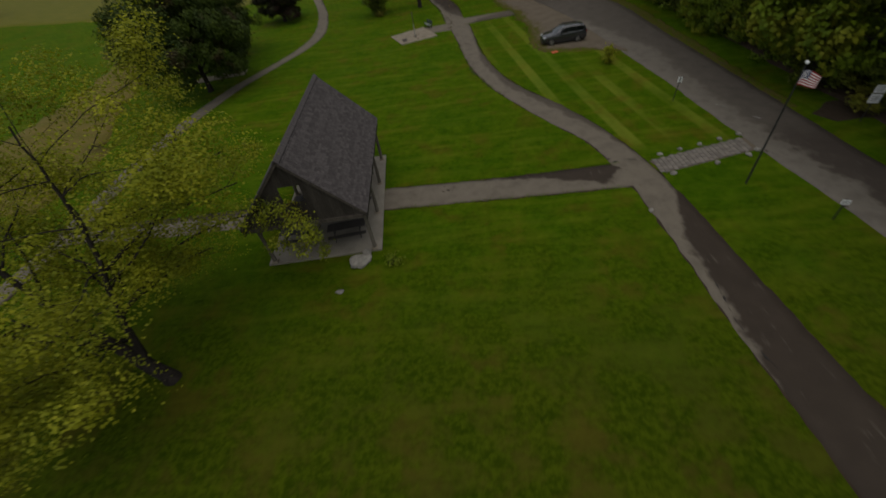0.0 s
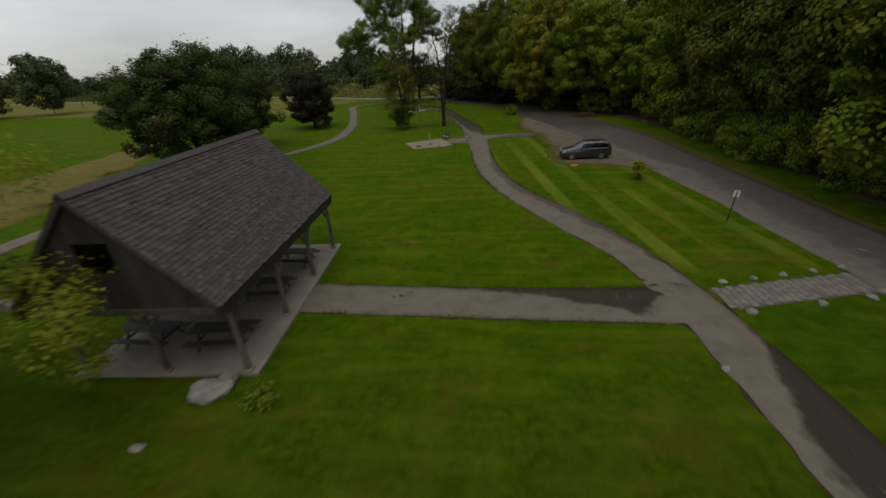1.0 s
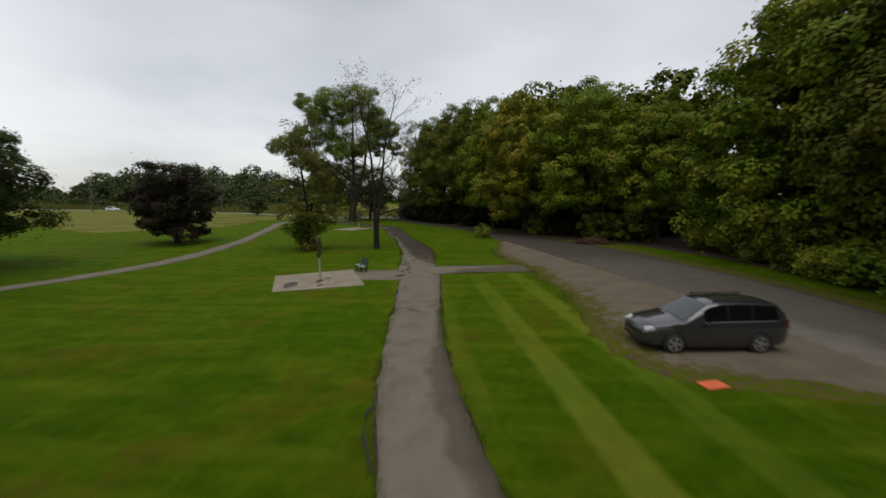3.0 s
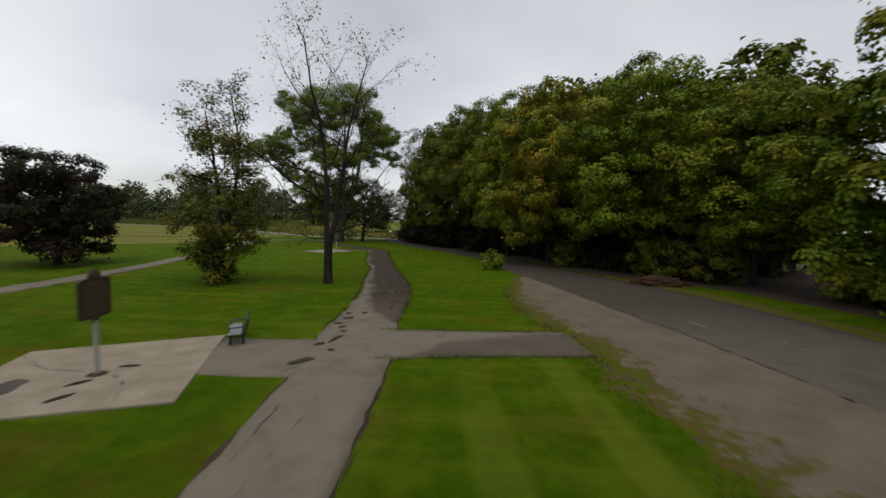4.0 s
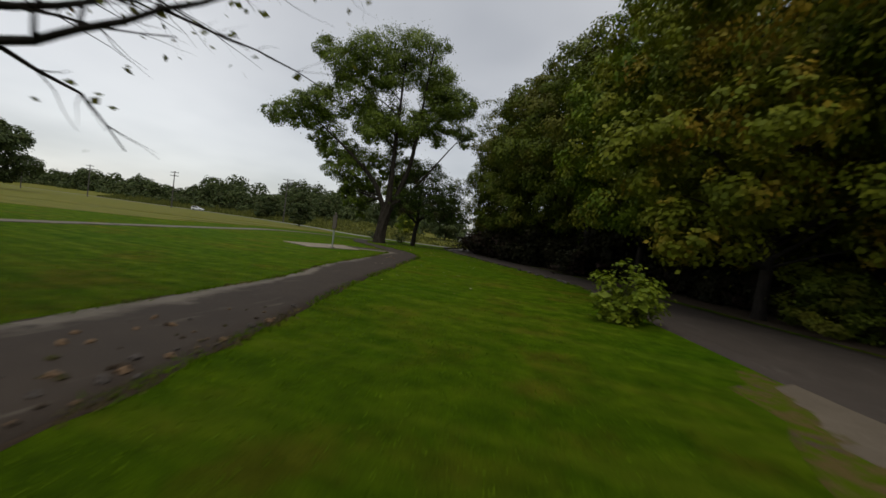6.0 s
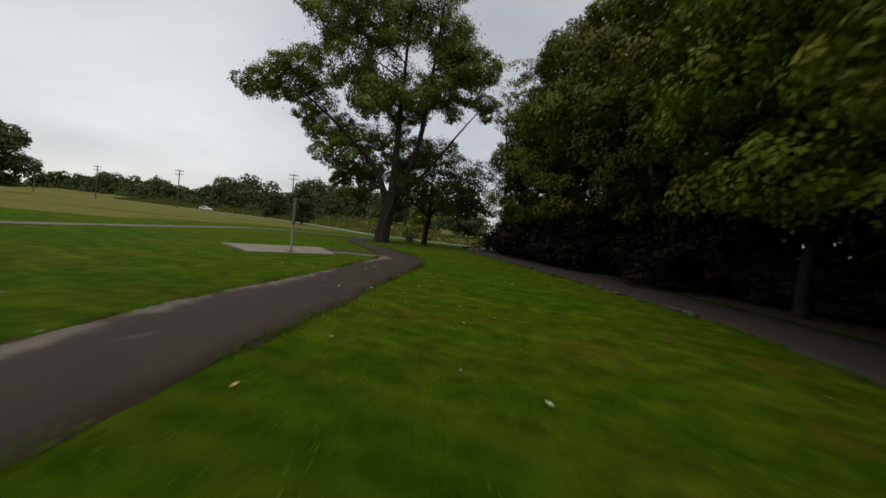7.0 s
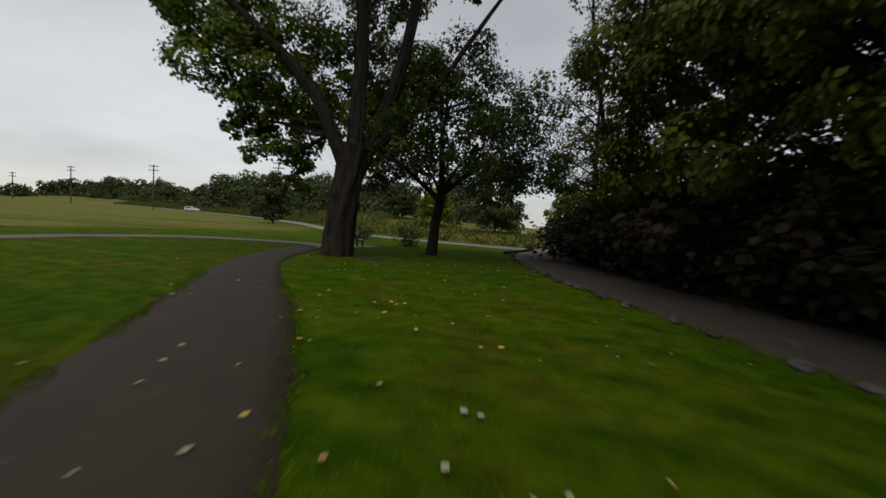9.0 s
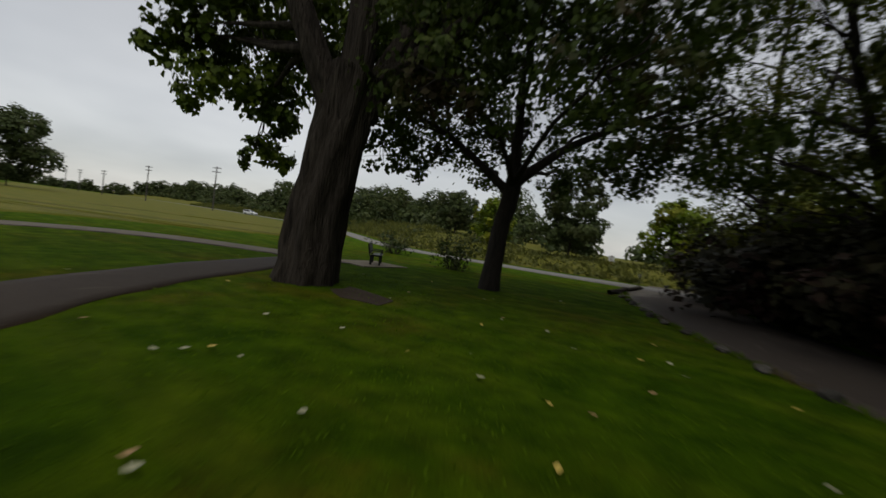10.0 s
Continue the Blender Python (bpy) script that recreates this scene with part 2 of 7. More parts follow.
def lot_material():
    """Packed gravel: stones, tyre-worn tone, and dry trodden grass that creeps in from the lawn side (by UV)."""
    m, nt, bsdf = shader("gravel lot")
    stone, blot, drift = noise_node(nt, 45, 4, rough=0.8), noise_node(nt, 0.7, 6, rough=0.6), noise_node(nt, 1.5, 6, rough=0.68)
    col = mix_node(nt, 0.45, ramp_node(nt, blot, (0.32, (0.086, 0.068, 0.047)), (0.66, (0.150, 0.122, 0.088))), ramp_node(nt, stone, (0.35, (0.062, 0.050, 0.036)), (0.65, (0.170, 0.142, 0.108))))
    uv, sep = nt.nodes.new("ShaderNodeUVMap"), nt.nodes.new("ShaderNodeSeparateXYZ")
    nt.links.new(uv.outputs[0], sep.inputs[0])
    side = math_node(nt, "ADD", sep.outputs["X"], math_node(nt, "MULTIPLY", math_node(nt, "SUBTRACT", drift, 0.5), 1.3))
    dry = mix_node(nt, ramp_node(nt, noise_node(nt, 3.2, 5, rough=0.7), (0.42, (0, 0, 0)), (0.58, (1, 1, 1))), mix_node(nt, stone, (0.030, 0.040, 0.002), (0.078, 0.092, 0.006)), mix_node(nt, stone, (0.046, 0.030, 0.010), (0.120, 0.086, 0.034)))
    col = mix_node(nt, ramp_node(nt, side, (0.06, (1, 1, 1)), (0.20, (0, 0, 0))), col, dry)
    nt.links.new(col, bsdf.inputs["Base Color"])
    bsdf.inputs["Roughness"].default_value, bsdf.inputs["Specular IOR Level"].default_value = 0.9, 0.1
    bump_node(nt, bsdf, stone, 0.7, 0.02)
    return m


def fringe_material():
    """Trodden verge: tufts of green, straw and bare brown soil mixed together."""
    m, nt, bsdf = shader("trodden verge")
    fine, tuft, bare = noise_node(nt, 34, 4, rough=0.75), noise_node(nt, 2.6, 6, rough=0.7), noise_node(nt, 1.3, 5, rough=0.65)
    col = mix_node(nt, ramp_node(nt, tuft, (0.44, (0, 0, 0)), (0.56, (1, 1, 1))), mix_node(nt, fine, (0.028, 0.046, 0.001), (0.080, 0.112, 0.003)), mix_node(nt, fine, (0.050, 0.036, 0.010), (0.130, 0.098, 0.034)))
    col = mix_node(nt, ramp_node(nt, bare, (0.54, (0, 0, 0)), (0.64, (1, 1, 1))), col, mix_node(nt, fine, (0.034, 0.024, 0.014), (0.105, 0.080, 0.054)))
    nt.links.new(col, bsdf.inputs["Base Color"])
    bsdf.inputs["Roughness"].default_value, bsdf.inputs["Specular IOR Level"].default_value = 0.95, 0.05
    bump_node(nt, bsdf, mix_node(nt, 0.5, fine, tuft), 0.9, 0.05)
    return m


LAWN = grass_material()
LOT_GRAVEL = lot_material()
PATH_TAR = asphalt_material("path tarmac", (0.138, 0.118, 0.090), (0.039, 0.0295, 0.0215))
ROAD_TAR = asphalt_material("road tarmac", (0.128, 0.113, 0.092), (0.052, 0.042, 0.034))
SLAB_GREY = surface("worn slab", (0.165, 0.148, 0.120), (0.265, 0.240, 0.196), 0.9, 30, 0.85, 0.25, 0.008)
GRAVEL = surface("packed gravel", (0.082, 0.066, 0.047), (0.152, 0.124, 0.092), 0.6, 45, 0.9, 0.6, 0.02)
CONCRETE = surface("concrete", (0.150, 0.126, 0.092), (0.278, 0.238, 0.180), 1.1, 30, 0.85, 0.25, 0.008)
DRY_GRASS = fringe_material()
FARROAD = surface("pale road", (0.1716, 0.1638, 0.1521), (0.234, 0.2262, 0.2106), 0.5, 10, 0.9, 0)
BARK = surface("bark", (0.0234, 0.0187, 0.014), (0.0663, 0.0546, 0.0429), 5, 16, 0.95, 0.9, 0.05, stretch=(1, 1, 0.18))
OLD_BARK = surface("deep furrowed bark", (0.0078, 0.0062, 0.0047), (0.0819, 0.0671, 0.0515), 8, 22, 0.95, 1.0, 0.14, stretch=(1, 1, 0.10))
BARK_DARK = surface("dark bark", (0.014, 0.0117, 0.0094), (0.039, 0.0328, 0.0273), 5, 16, 0.95, 0.9, 0.05, stretch=(1, 1, 0.2))
SHINGLE = surface("asphalt shingle", (0.058, 0.051, 0.050), (0.118, 0.105, 0.102), 7.0, 34, 0.9, 0.6, 0.008, vary=0.34, island=True)
TIMBER = surface("weathered timber", (0.0429, 0.0351, 0.0281), (0.1092, 0.0936, 0.078), 2.5, 24, 0.85, 0.5, 0.006, stretch=(1, 1, 0.25))
POST_WOOD = surface("peeled log posts", (0.062, 0.053, 0.042), (0.165, 0.145, 0.118), 2.5, 24, 0.85, 0.5, 0.006, stretch=(1, 1, 0.25))
BOARD = surface("dark gable boards", (0.040, 0.034, 0.028), (0.078, 0.067, 0.056), 1.5, 22, 0.85, 0.4, 0.006, stretch=(1, 1, 0.2), vary=0.3, island=True)
STONE = surface("field stone", (0.15, 0.14, 0.12), (0.38, 0.355, 0.31), 2.5, 18, 0.9, 0.7, 0.02, vary=0.35)
LEAF_WOODS = leaf_material("woods leaves", [(0.056, 0.096, 0.0040), (0.110, 0.166, 0.0072), (0.172, 0.236, 0.0124)], (0.235, 0.245, 0.0160), (0.48, 0.60), through=0.15)
LEAF_GOLD = leaf_material("turning maple leaves", [(0.090, 0.116, 0.0056), (0.152, 0.180, 0.0090), (0.215, 0.226, 0.0150)], (0.400, 0.275, 0.0260), (0.545, 0.65), through=0.15)
LEAF_LIME = leaf_material("yellow green leaves", [(0.140, 0.168, 0.007), (0.228, 0.252, 0.012), (0.320, 0.318, 0.022)], through=0.35)
# the purplish tree's own tone; on thickets it paints in the canopy's shade
LEAF_DARK = leaf_material("dark purplish and shade-dark leaves", [(0.013, 0.015, 0.006), (0.024, 0.025, 0.009), (0.040, 0.036, 0.013)], (0.034, 0.018, 0.013))
LEAF_POPLAR = leaf_material("poplar leaves", [(0.052, 0.086, 0.008), (0.112, 0.164, 0.015), (0.196, 0.244, 0.032)], gloss=0.42, through=0.10)
# olive taken down so that the colour carries the shade under the trees
LEAF_DIM = leaf_material("olive leaves dimmed for shade", [(0.019, 0.028, 0.003), (0.036, 0.048, 0.005), (0.060, 0.070, 0.008)], through=0.12)
LEAF_CROWN = leaf_material("dark green crown leaves", [(0.022, 0.040, 0.005), (0.042, 0.070, 0.008), (0.068, 0.096, 0.012)], (0.056, 0.042, 0.016), (0.56, 0.66))
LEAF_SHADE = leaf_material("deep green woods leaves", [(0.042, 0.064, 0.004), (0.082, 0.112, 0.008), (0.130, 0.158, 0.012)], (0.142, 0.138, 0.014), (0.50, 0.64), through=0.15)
LEAF_OAK = leaf_material("sparse oak leaves", [(0.070, 0.092, 0.009), (0.122, 0.142, 0.016), (0.165, 0.140, 0.022)], (0.130, 0.080, 0.022), (0.52, 0.66))
# bluer tones of low contrast: distance haze is mixed into the leaf colour
LEAF_FAR = leaf_material("far leaves tinted with haze", [(0.042, 0.062, 0.022), (0.060, 0.084, 0.027), (0.080, 0.106, 0.034)], (0.088, 0.102, 0.034))
DIRT = surface("bare soil", (0.0273, 0.0195, 0.0133), (0.0585, 0.0429, 0.0281), 2, 25, 0.95, 0.6, 0.02)
REED = leaf_material("tall grass blades", [(0.075, 0.090, 0.016), (0.110, 0.122, 0.026), (0.145, 0.146, 0.040)])
LEAF_SHRUB = leaf_material("shrub leaves", [(0.085, 0.135, 0.009), (0.150, 0.205, 0.012), (0.230, 0.265, 0.018)])


# ---- building tools ----
def mesh_of(name, verts, faces, smooth=False, uvs=None):
    """A mesh from arrays of places and of faces that all have the same number of corners, or lists."""
    me = bpy.data.meshes.new(name)
    if isinstance(faces, np.ndarray):
        k = faces.shape[1]
        me.vertices.add(len(verts))
        me.vertices.foreach_set("co", np.ascontiguousarray(verts, dtype=np.float32).ravel())
        me.loops.add(faces.size)
        me.loops.foreach_set("vertex_index", np.ascontiguousarray(faces, dtype=np.int32).ravel())
        me.polygons.add(len(faces))
        me.polygons.foreach_set("loop_start", np.arange(0, faces.size, k, dtype=np.int32))
        me.polygons.foreach_set("loop_total", np.full(len(faces), k, dtype=np.int32))
        if smooth:
            me.polygons.foreach_set("use_smooth", np.ones(len(faces), dtype=bool))
        me.update(calc_edges=True)
    else:
        me.from_pydata(verts, [], faces)
        if smooth:
            me.polygons.foreach_set("use_smooth", [True] * len(me.polygons))
    if uvs is not None:
        layer = me.uv_layers.new(name="UVMap")
        layer.data.foreach_set("uv", np.asarray(uvs, dtype=np.float32).ravel())
    return me


def put(name, me, material, parent=None, label="", at=None):
    ob = new(name, me)
    if material and not me.materials:
        me.materials.append(material)
    if at is not None:
        ob.matrix_basis = at
    if parent is not None:
        ob.parent = parent
    return tagged(ob, label)


def part(name, bm, material, parent, label="", smooth=False, at=None):
    """Links a bmesh as one mesh object under a thing or a part."""
    me = bpy.data.meshes.new(name)
    bm.to_mesh(me)
    bm.free()
    if smooth:
        me.polygons.foreach_set("use_smooth", [True] * len(me.polygons))
    return put(name, me, material, parent, label, at)


def thing(name, m, label, category, group="", kind=""):
    ob = new(name)
    ob.empty_display_size = 0.3
    ob.matrix_basis = m
    return tagged(ob, label, category, group, kind)


def box(bm, centre, size, turn=None, bevel=0.0):
    """A bevelled box added to bm."""
    r = bmesh.ops.create_cube(bm, size=1.0)
    m = Matrix.Translation(centre) @ (turn or Matrix()) @ Matrix.Diagonal((*size, 1))
    bmesh.ops.transform(bm, matrix=m, verts=r["verts"])
    if bevel:
        edges = list({e for v in r["verts"] for e in v.link_edges})
        bmesh.ops.bevel(bm, geom=edges, offset=bevel, segments=2, affect="EDGES", profile=0.6)
    return bm


def spline(points, step):
    """Points along a smooth curve through the given ones."""
    p = np.array(points, float)
    p = np.vstack([2 * p[0] - p[1], p, 2 * p[-1] - p[-2]])
    out = []
    for i in range(1, len(p) - 2):
        n = max(2, int(np.linalg.norm(p[i + 1] - p[i]) / step))
        for t in np.linspace(0, 1, n, endpoint=False):
            a, b, c, d = p[i - 1], p[i], p[i + 1], p[i + 2]
            out.append(0.5 * ((2 * b) + (c - a) * t + (2 * a - 5 * b + 4 * c - d) * t * t + (3 * b - a - 3 * c + d) * t ** 3))
    out.append(p[-2])
    return np.array(out)


def ragged(pts, amount, seed):
    """A line with uneven, broken edges."""
    def off(x, y, k):
        return amount * (noise.noise((x * 0.9, y * 0.9, k)) + 0.5 * noise.noise((x * 3, y * 3, k + 5)) + 0.3 * noise.noise((x * 9, y * 9, k + 7)))
    return np.array([[x + off(x, y, seed), y + off(x, y, seed + 9)] for x, y in pts])


def ribbon(name, left, right, material, label, category, top=0.03, step=0.6, edge=0.10, across=6, seed=1, lap=((0, 0.66),)):
    """lap: (y or x, share of the width at which the darker tarmac begins). A laid surface between two edge lines of as many points: a slab with sides that go into the ground."""
    dense = max(2, int(sum(np.linalg.norm(np.diff(np.array(left, float), axis=0), axis=1)) / step))
    def even(line):
        s = spline(line, 0.25)
        d = np.r_[0, np.cumsum(np.linalg.norm(np.diff(s, axis=0), axis=1))]
        # keep the given pairs opposite each other
        marks = [int(np.argmin(np.linalg.norm(s - np.array(q), axis=1))) for q in line]
        want = np.linspace(0, len(line) - 1, dense)
        at = np.interp(want, range(len(line)), d[marks])
        return np.stack([np.interp(at, d, s[:, 0]), np.interp(at, d, s[:, 1])], 1)
    a, b = ragged(even(left), edge, seed), ragged(even(right), edge, seed + 3)
    verts, faces, uvs = [], [], []
    cols = across + 3
    axis = 1 if abs(a[-1][1] - a[0][1]) > abs(a[-1][0] - a[0][0]) else 0
    begin = np.interp(a[:, axis], [v for v, _ in lap], [v for _, v in lap])
    for p, q in zip(a, b):
        w = (q - p) / max(1e-6, np.linalg.norm(q - p))
        verts.append((*(p - 0.03 * w), top - 0.10))
        for k in range(across + 1):
            f = k / across
            x, y = p + (q - p) * f
            camber = 0.02 * (1 - (2 * f - 1) ** 2)
            verts.append((x, y, top + camber + 0.006 * noise.noise((x * 0.7, y * 0.7, 3))))
        verts.append((*(q + 0.03 * w), top - 0.10))
    for i in range(len(a) - 1):
        for k in range(cols - 1):
            faces.append((i * cols + k, i * cols + k + 1, (i + 1) * cols + k + 1, (i + 1) * cols + k))
            u0, u1 = max(0, min(1, (k - 1) / across)), max(0, min(1, k / across))
            b0, b1 = begin[i], begin[i + 1]
            uvs += [(u0 - b0, i * 0.1), (u1 - b0, i * 0.1), (u1 - b1, (i + 1) * 0.1), (u0 - b1, (i + 1) * 0.1)]
    ob = put(name, mesh_of(name, verts, faces, True, uvs), material)
    return tagged(ob, label, category, kind="structure")


def slab(name, outline, material, top, label, category, kind="structure", depth=0.15, edge=0.0, parent=None):
    """A flat slab with an outline, bevelled at its rim."""
    pts = np.array(outline, float)
    if edge:
        loop = np.vstack([pts, pts[:1]])
        pts = ragged(np.vstack([np.linspace(p, q, max(2, int(np.linalg.norm(q - p) / 0.5)), endpoint=False) for p, q in zip(loop, loop[1:])]), edge, 7)
    bm = bmesh.new()
    vs = [bm.verts.new((x, y, top)) for x, y in pts]
    f = bm.faces.new(vs)
    if f.normal.z < 0:
        f.normal_flip()
    r = bmesh.ops.extrude_face_region(bm, geom=[f])
    bm.normal_update()
    low = [v for v in r["geom"] if isinstance(v, bmesh.types.BMVert)]
    bmesh.ops.translate(bm, vec=(0, 0, -depth), verts=list(vs))
    bmesh.ops.recalc_face_normals(bm, faces=bm.faces)
    if not edge:
        rim = [e for e in bm.edges if all(v in low for v in e.verts)]
        bmesh.ops.bevel(bm, geom=rim, offset=0.015, segments=2, affect="EDGES")
    ob = part(name, bm, material, parent)
    return tagged(ob, label, category, kind=kind)


# ---- trees ----
class Wood:
    """Collects tapered tubes."""

    def __init__(self):
        self.verts, self.faces, self.count = [], [], 0

    def tube(self, pts, radii, sides, rough=0.0, seed=0):
        pts, n = np.asarray(pts, float), len(pts)
        tang = np.gradient(pts, axis=0)
        tang /= np.linalg.norm(tang, axis=1)[:, None] + 1e-9
        ref = np.array([1.0, 0.0, 0.0]) if abs(tang[0][0]) < 0.8 else np.array([0.0, 1.0, 0.0])
        u = ref - tang * (tang @ ref)[:, None]
        u /= np.linalg.norm(u, axis=1)[:, None] + 1e-9
        v = np.cross(tang, u)
        ang = np.linspace(0, 2 * np.pi, sides, endpoint=False)
        rr = np.asarray(radii, float)[:, None] * np.ones(sides)
        if rough:
            rng = np.random.RandomState(seed)
            turn = 0.25 * np.sin(np.linspace(0, 5, n))[:, None]
            ridges = 1 + rough * np.sin((ang + turn) * rng.randint(5, 9) + rng.rand() * 6) + 0.5 * rough * np.sin((ang - turn) * rng.randint(11, 15)) + rough * (rng.rand(n, sides) - 0.5)
            rr = rr * ridges
        ring = pts[:, None, :] + rr[:, :, None] * (np.cos(ang)[None, :, None] * u[:, None, :] + np.sin(ang)[None, :, None] * v[:, None, :])
        self.verts.append(ring.reshape(-1, 3))
        i, k = np.meshgrid(np.arange(n - 1), np.arange(sides), indexing="ij")
        a, b = i * sides + k, i * sides + (k + 1) % sides
        self.faces.append((np.stack([a, b, b + sides, a + sides], -1) + self.count).reshape(-1, 4))
        self.count += n * sides

    def mesh(self, name):
        return mesh_of(name, np.vstack(self.verts), np.vstack(self.faces), True)


def unit(v):
    return v / (np.linalg.norm(v) + 1e-9)


def bough(wood, tips, rng, start, way, length, r0, level, sides, lift=0.15, wander=0.22, kids=(5, 4), spread=0.9, bare=0.3, thin=0.25, twigs=True):
    """A limb that wanders, tapers and bears smaller ones; the ends of the smallest are kept in tips."""
    n = max(5, int(4 + length)) if level == 2 else (max(4, int(3 + 0.7 * length)) if level == 1 else 3)
    sides = 3 if level == 0 else sides
    pts, d = [np.array(start, float)], unit(np.array(way, float))
    for i in range(n):
        d = unit(d + rng.normal(0, wander, 3) * 0.6 + np.array([0, 0, lift * 0.25]))
        pts.append(pts[-1] + d * length / n)
    pts = np.array(pts)
    radii = r0 * (1 - (1 - thin) * np.linspace(0, 1, n + 1) ** 0.8)
    if level or twigs:
        wood.tube(pts, radii, sides)
    if level == 0:
        for f in np.linspace(0.25, 1, 4):
            tips.append(pts[int(f * n)])
        return pts
    for k in range(kids[0] if level == 2 else kids[1]):
        f = bare + (1 - bare) * (k + rng.rand()) / (kids[0] if level == 2 else kids[1])
        i = min(n - 1, int(f * n))
        t = unit(pts[i + 1] - pts[i])
        side = unit(np.cross(t, rng.normal(0, 1, 3)))
        ang = spread * (0.6 + 0.6 * rng.rand())
        bough(wood, tips, rng, pts[i], t * np.cos(ang) + side * np.sin(ang), length * (0.30 + 0.28 * rng.rand()) * (1.15 - 0.4 * f), radii[i] * 0.55, level - 1,
              max(3, sides - 2), lift, wander, kids, spread, bare, thin, twigs)
    if level < 2:
        tips.append(pts[-1])
    return pts


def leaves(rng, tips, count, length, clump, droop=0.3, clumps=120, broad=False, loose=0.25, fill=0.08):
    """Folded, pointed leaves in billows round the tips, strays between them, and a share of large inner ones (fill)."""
    tips = np.array(tips)
    low, high = tips[:, 2].min(), tips[:, 2].max()
    axis = np.array([tips[:, 0].mean(), tips[:, 1].mean()])
    heart = np.array([*axis, low + 0.4 * (high - low)])
    reach = np.linalg.norm((tips - heart) * [1, 1, 0.7], axis=1) ** 0.7 + 0.05
    k = min(clumps, len(tips))
    heads = tips[rng.choice(len(tips), k, replace=False, p=reach / reach.sum())]
    wide = clump * (0.5 + 0.9 * rng.rand(k) ** 1.5)
    pick = rng.choice(k, count, p=wide ** 2.3 / (wide ** 2.3).sum())
    u = rng.normal(0, 1, (count, 3))
    u /= np.linalg.norm(u, axis=1)[:, None] + 1e-9
    u[:, 2] = np.where(rng.rand(count) < 0.6, abs(u[:, 2]), u[:, 2])
    r = wide[pick] * (0.25 + 0.8 * rng.rand(count) ** 0.45)
    at = heads[pick] + u * r[:, None] * [1, 1, 0.72]
    stray = rng.rand(count) < loose
    at[stray] = tips[rng.randint(0, len(tips), stray.sum())] + rng.normal(0, 0.42 * clump, (stray.sum(), 3))
    size = length * (0.6 + 0.8 * rng.rand(count))[:, None]
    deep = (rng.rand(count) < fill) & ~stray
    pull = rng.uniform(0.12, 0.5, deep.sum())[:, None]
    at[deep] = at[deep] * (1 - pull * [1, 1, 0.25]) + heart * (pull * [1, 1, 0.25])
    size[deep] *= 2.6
    out = at - heart
    out /= np.linalg.norm(out, axis=1)[:, None] + 1e-9
    # blades face outwards and up, as leaves turn to the light
    nrm = 0.75 * u + 0.3 * out + [0, 0, 0.45] + rng.normal(0, 0.28, (count, 3))
    nrm /= np.linalg.norm(nrm, axis=1)[:, None] + 1e-9
    d = np.cross(nrm, rng.normal(0, 1, (count, 3)))
    d[:, 2] -= droop * 0.5
    d /= np.linalg.norm(d, axis=1)[:, None] + 1e-9
    s = np.cross(nrm, d)
    s /= np.linalg.norm(s, axis=1)[:, None] + 1e-9
    if broad:
        rim = ((0, 0, 0), (0.16, 0.40, 0.07), (0.52, 0.40, 0.10), (1.0, 0, 0), (0.52, -0.40, 0.10), (0.16, -0.40, 0.07))
    else:
        rim = ((0, 0, 0), (0.45, 0.38, 0.10), (1.0, 0, 0), (0.45, -0.38, 0.10))
    v = np.stack([at + size * (a * d + b * s + c * nrm) for a, b, c in rim], 1)
    return v.reshape(-1, 3), np.arange(count * len(rim), dtype=np.int32).reshape(-1, len(rim))


def trunk_line(rng, points, r0, r1, flare=0.35):
    """A stem through the given points, with its radii and a flared foot."""
    pts = spline(points, 0.6)
    pts[1:-1] += rng.normal(0, 0.02, (len(pts) - 2, 3))
    f = np.linspace(0, 1, len(pts))
    h = np.linalg.norm(pts - pts[0], axis=1)
    return pts, (r0 + (r1 - r0) * f ** 0.8) * (1 + flare * np.exp(-h / (2.2 * r0)))


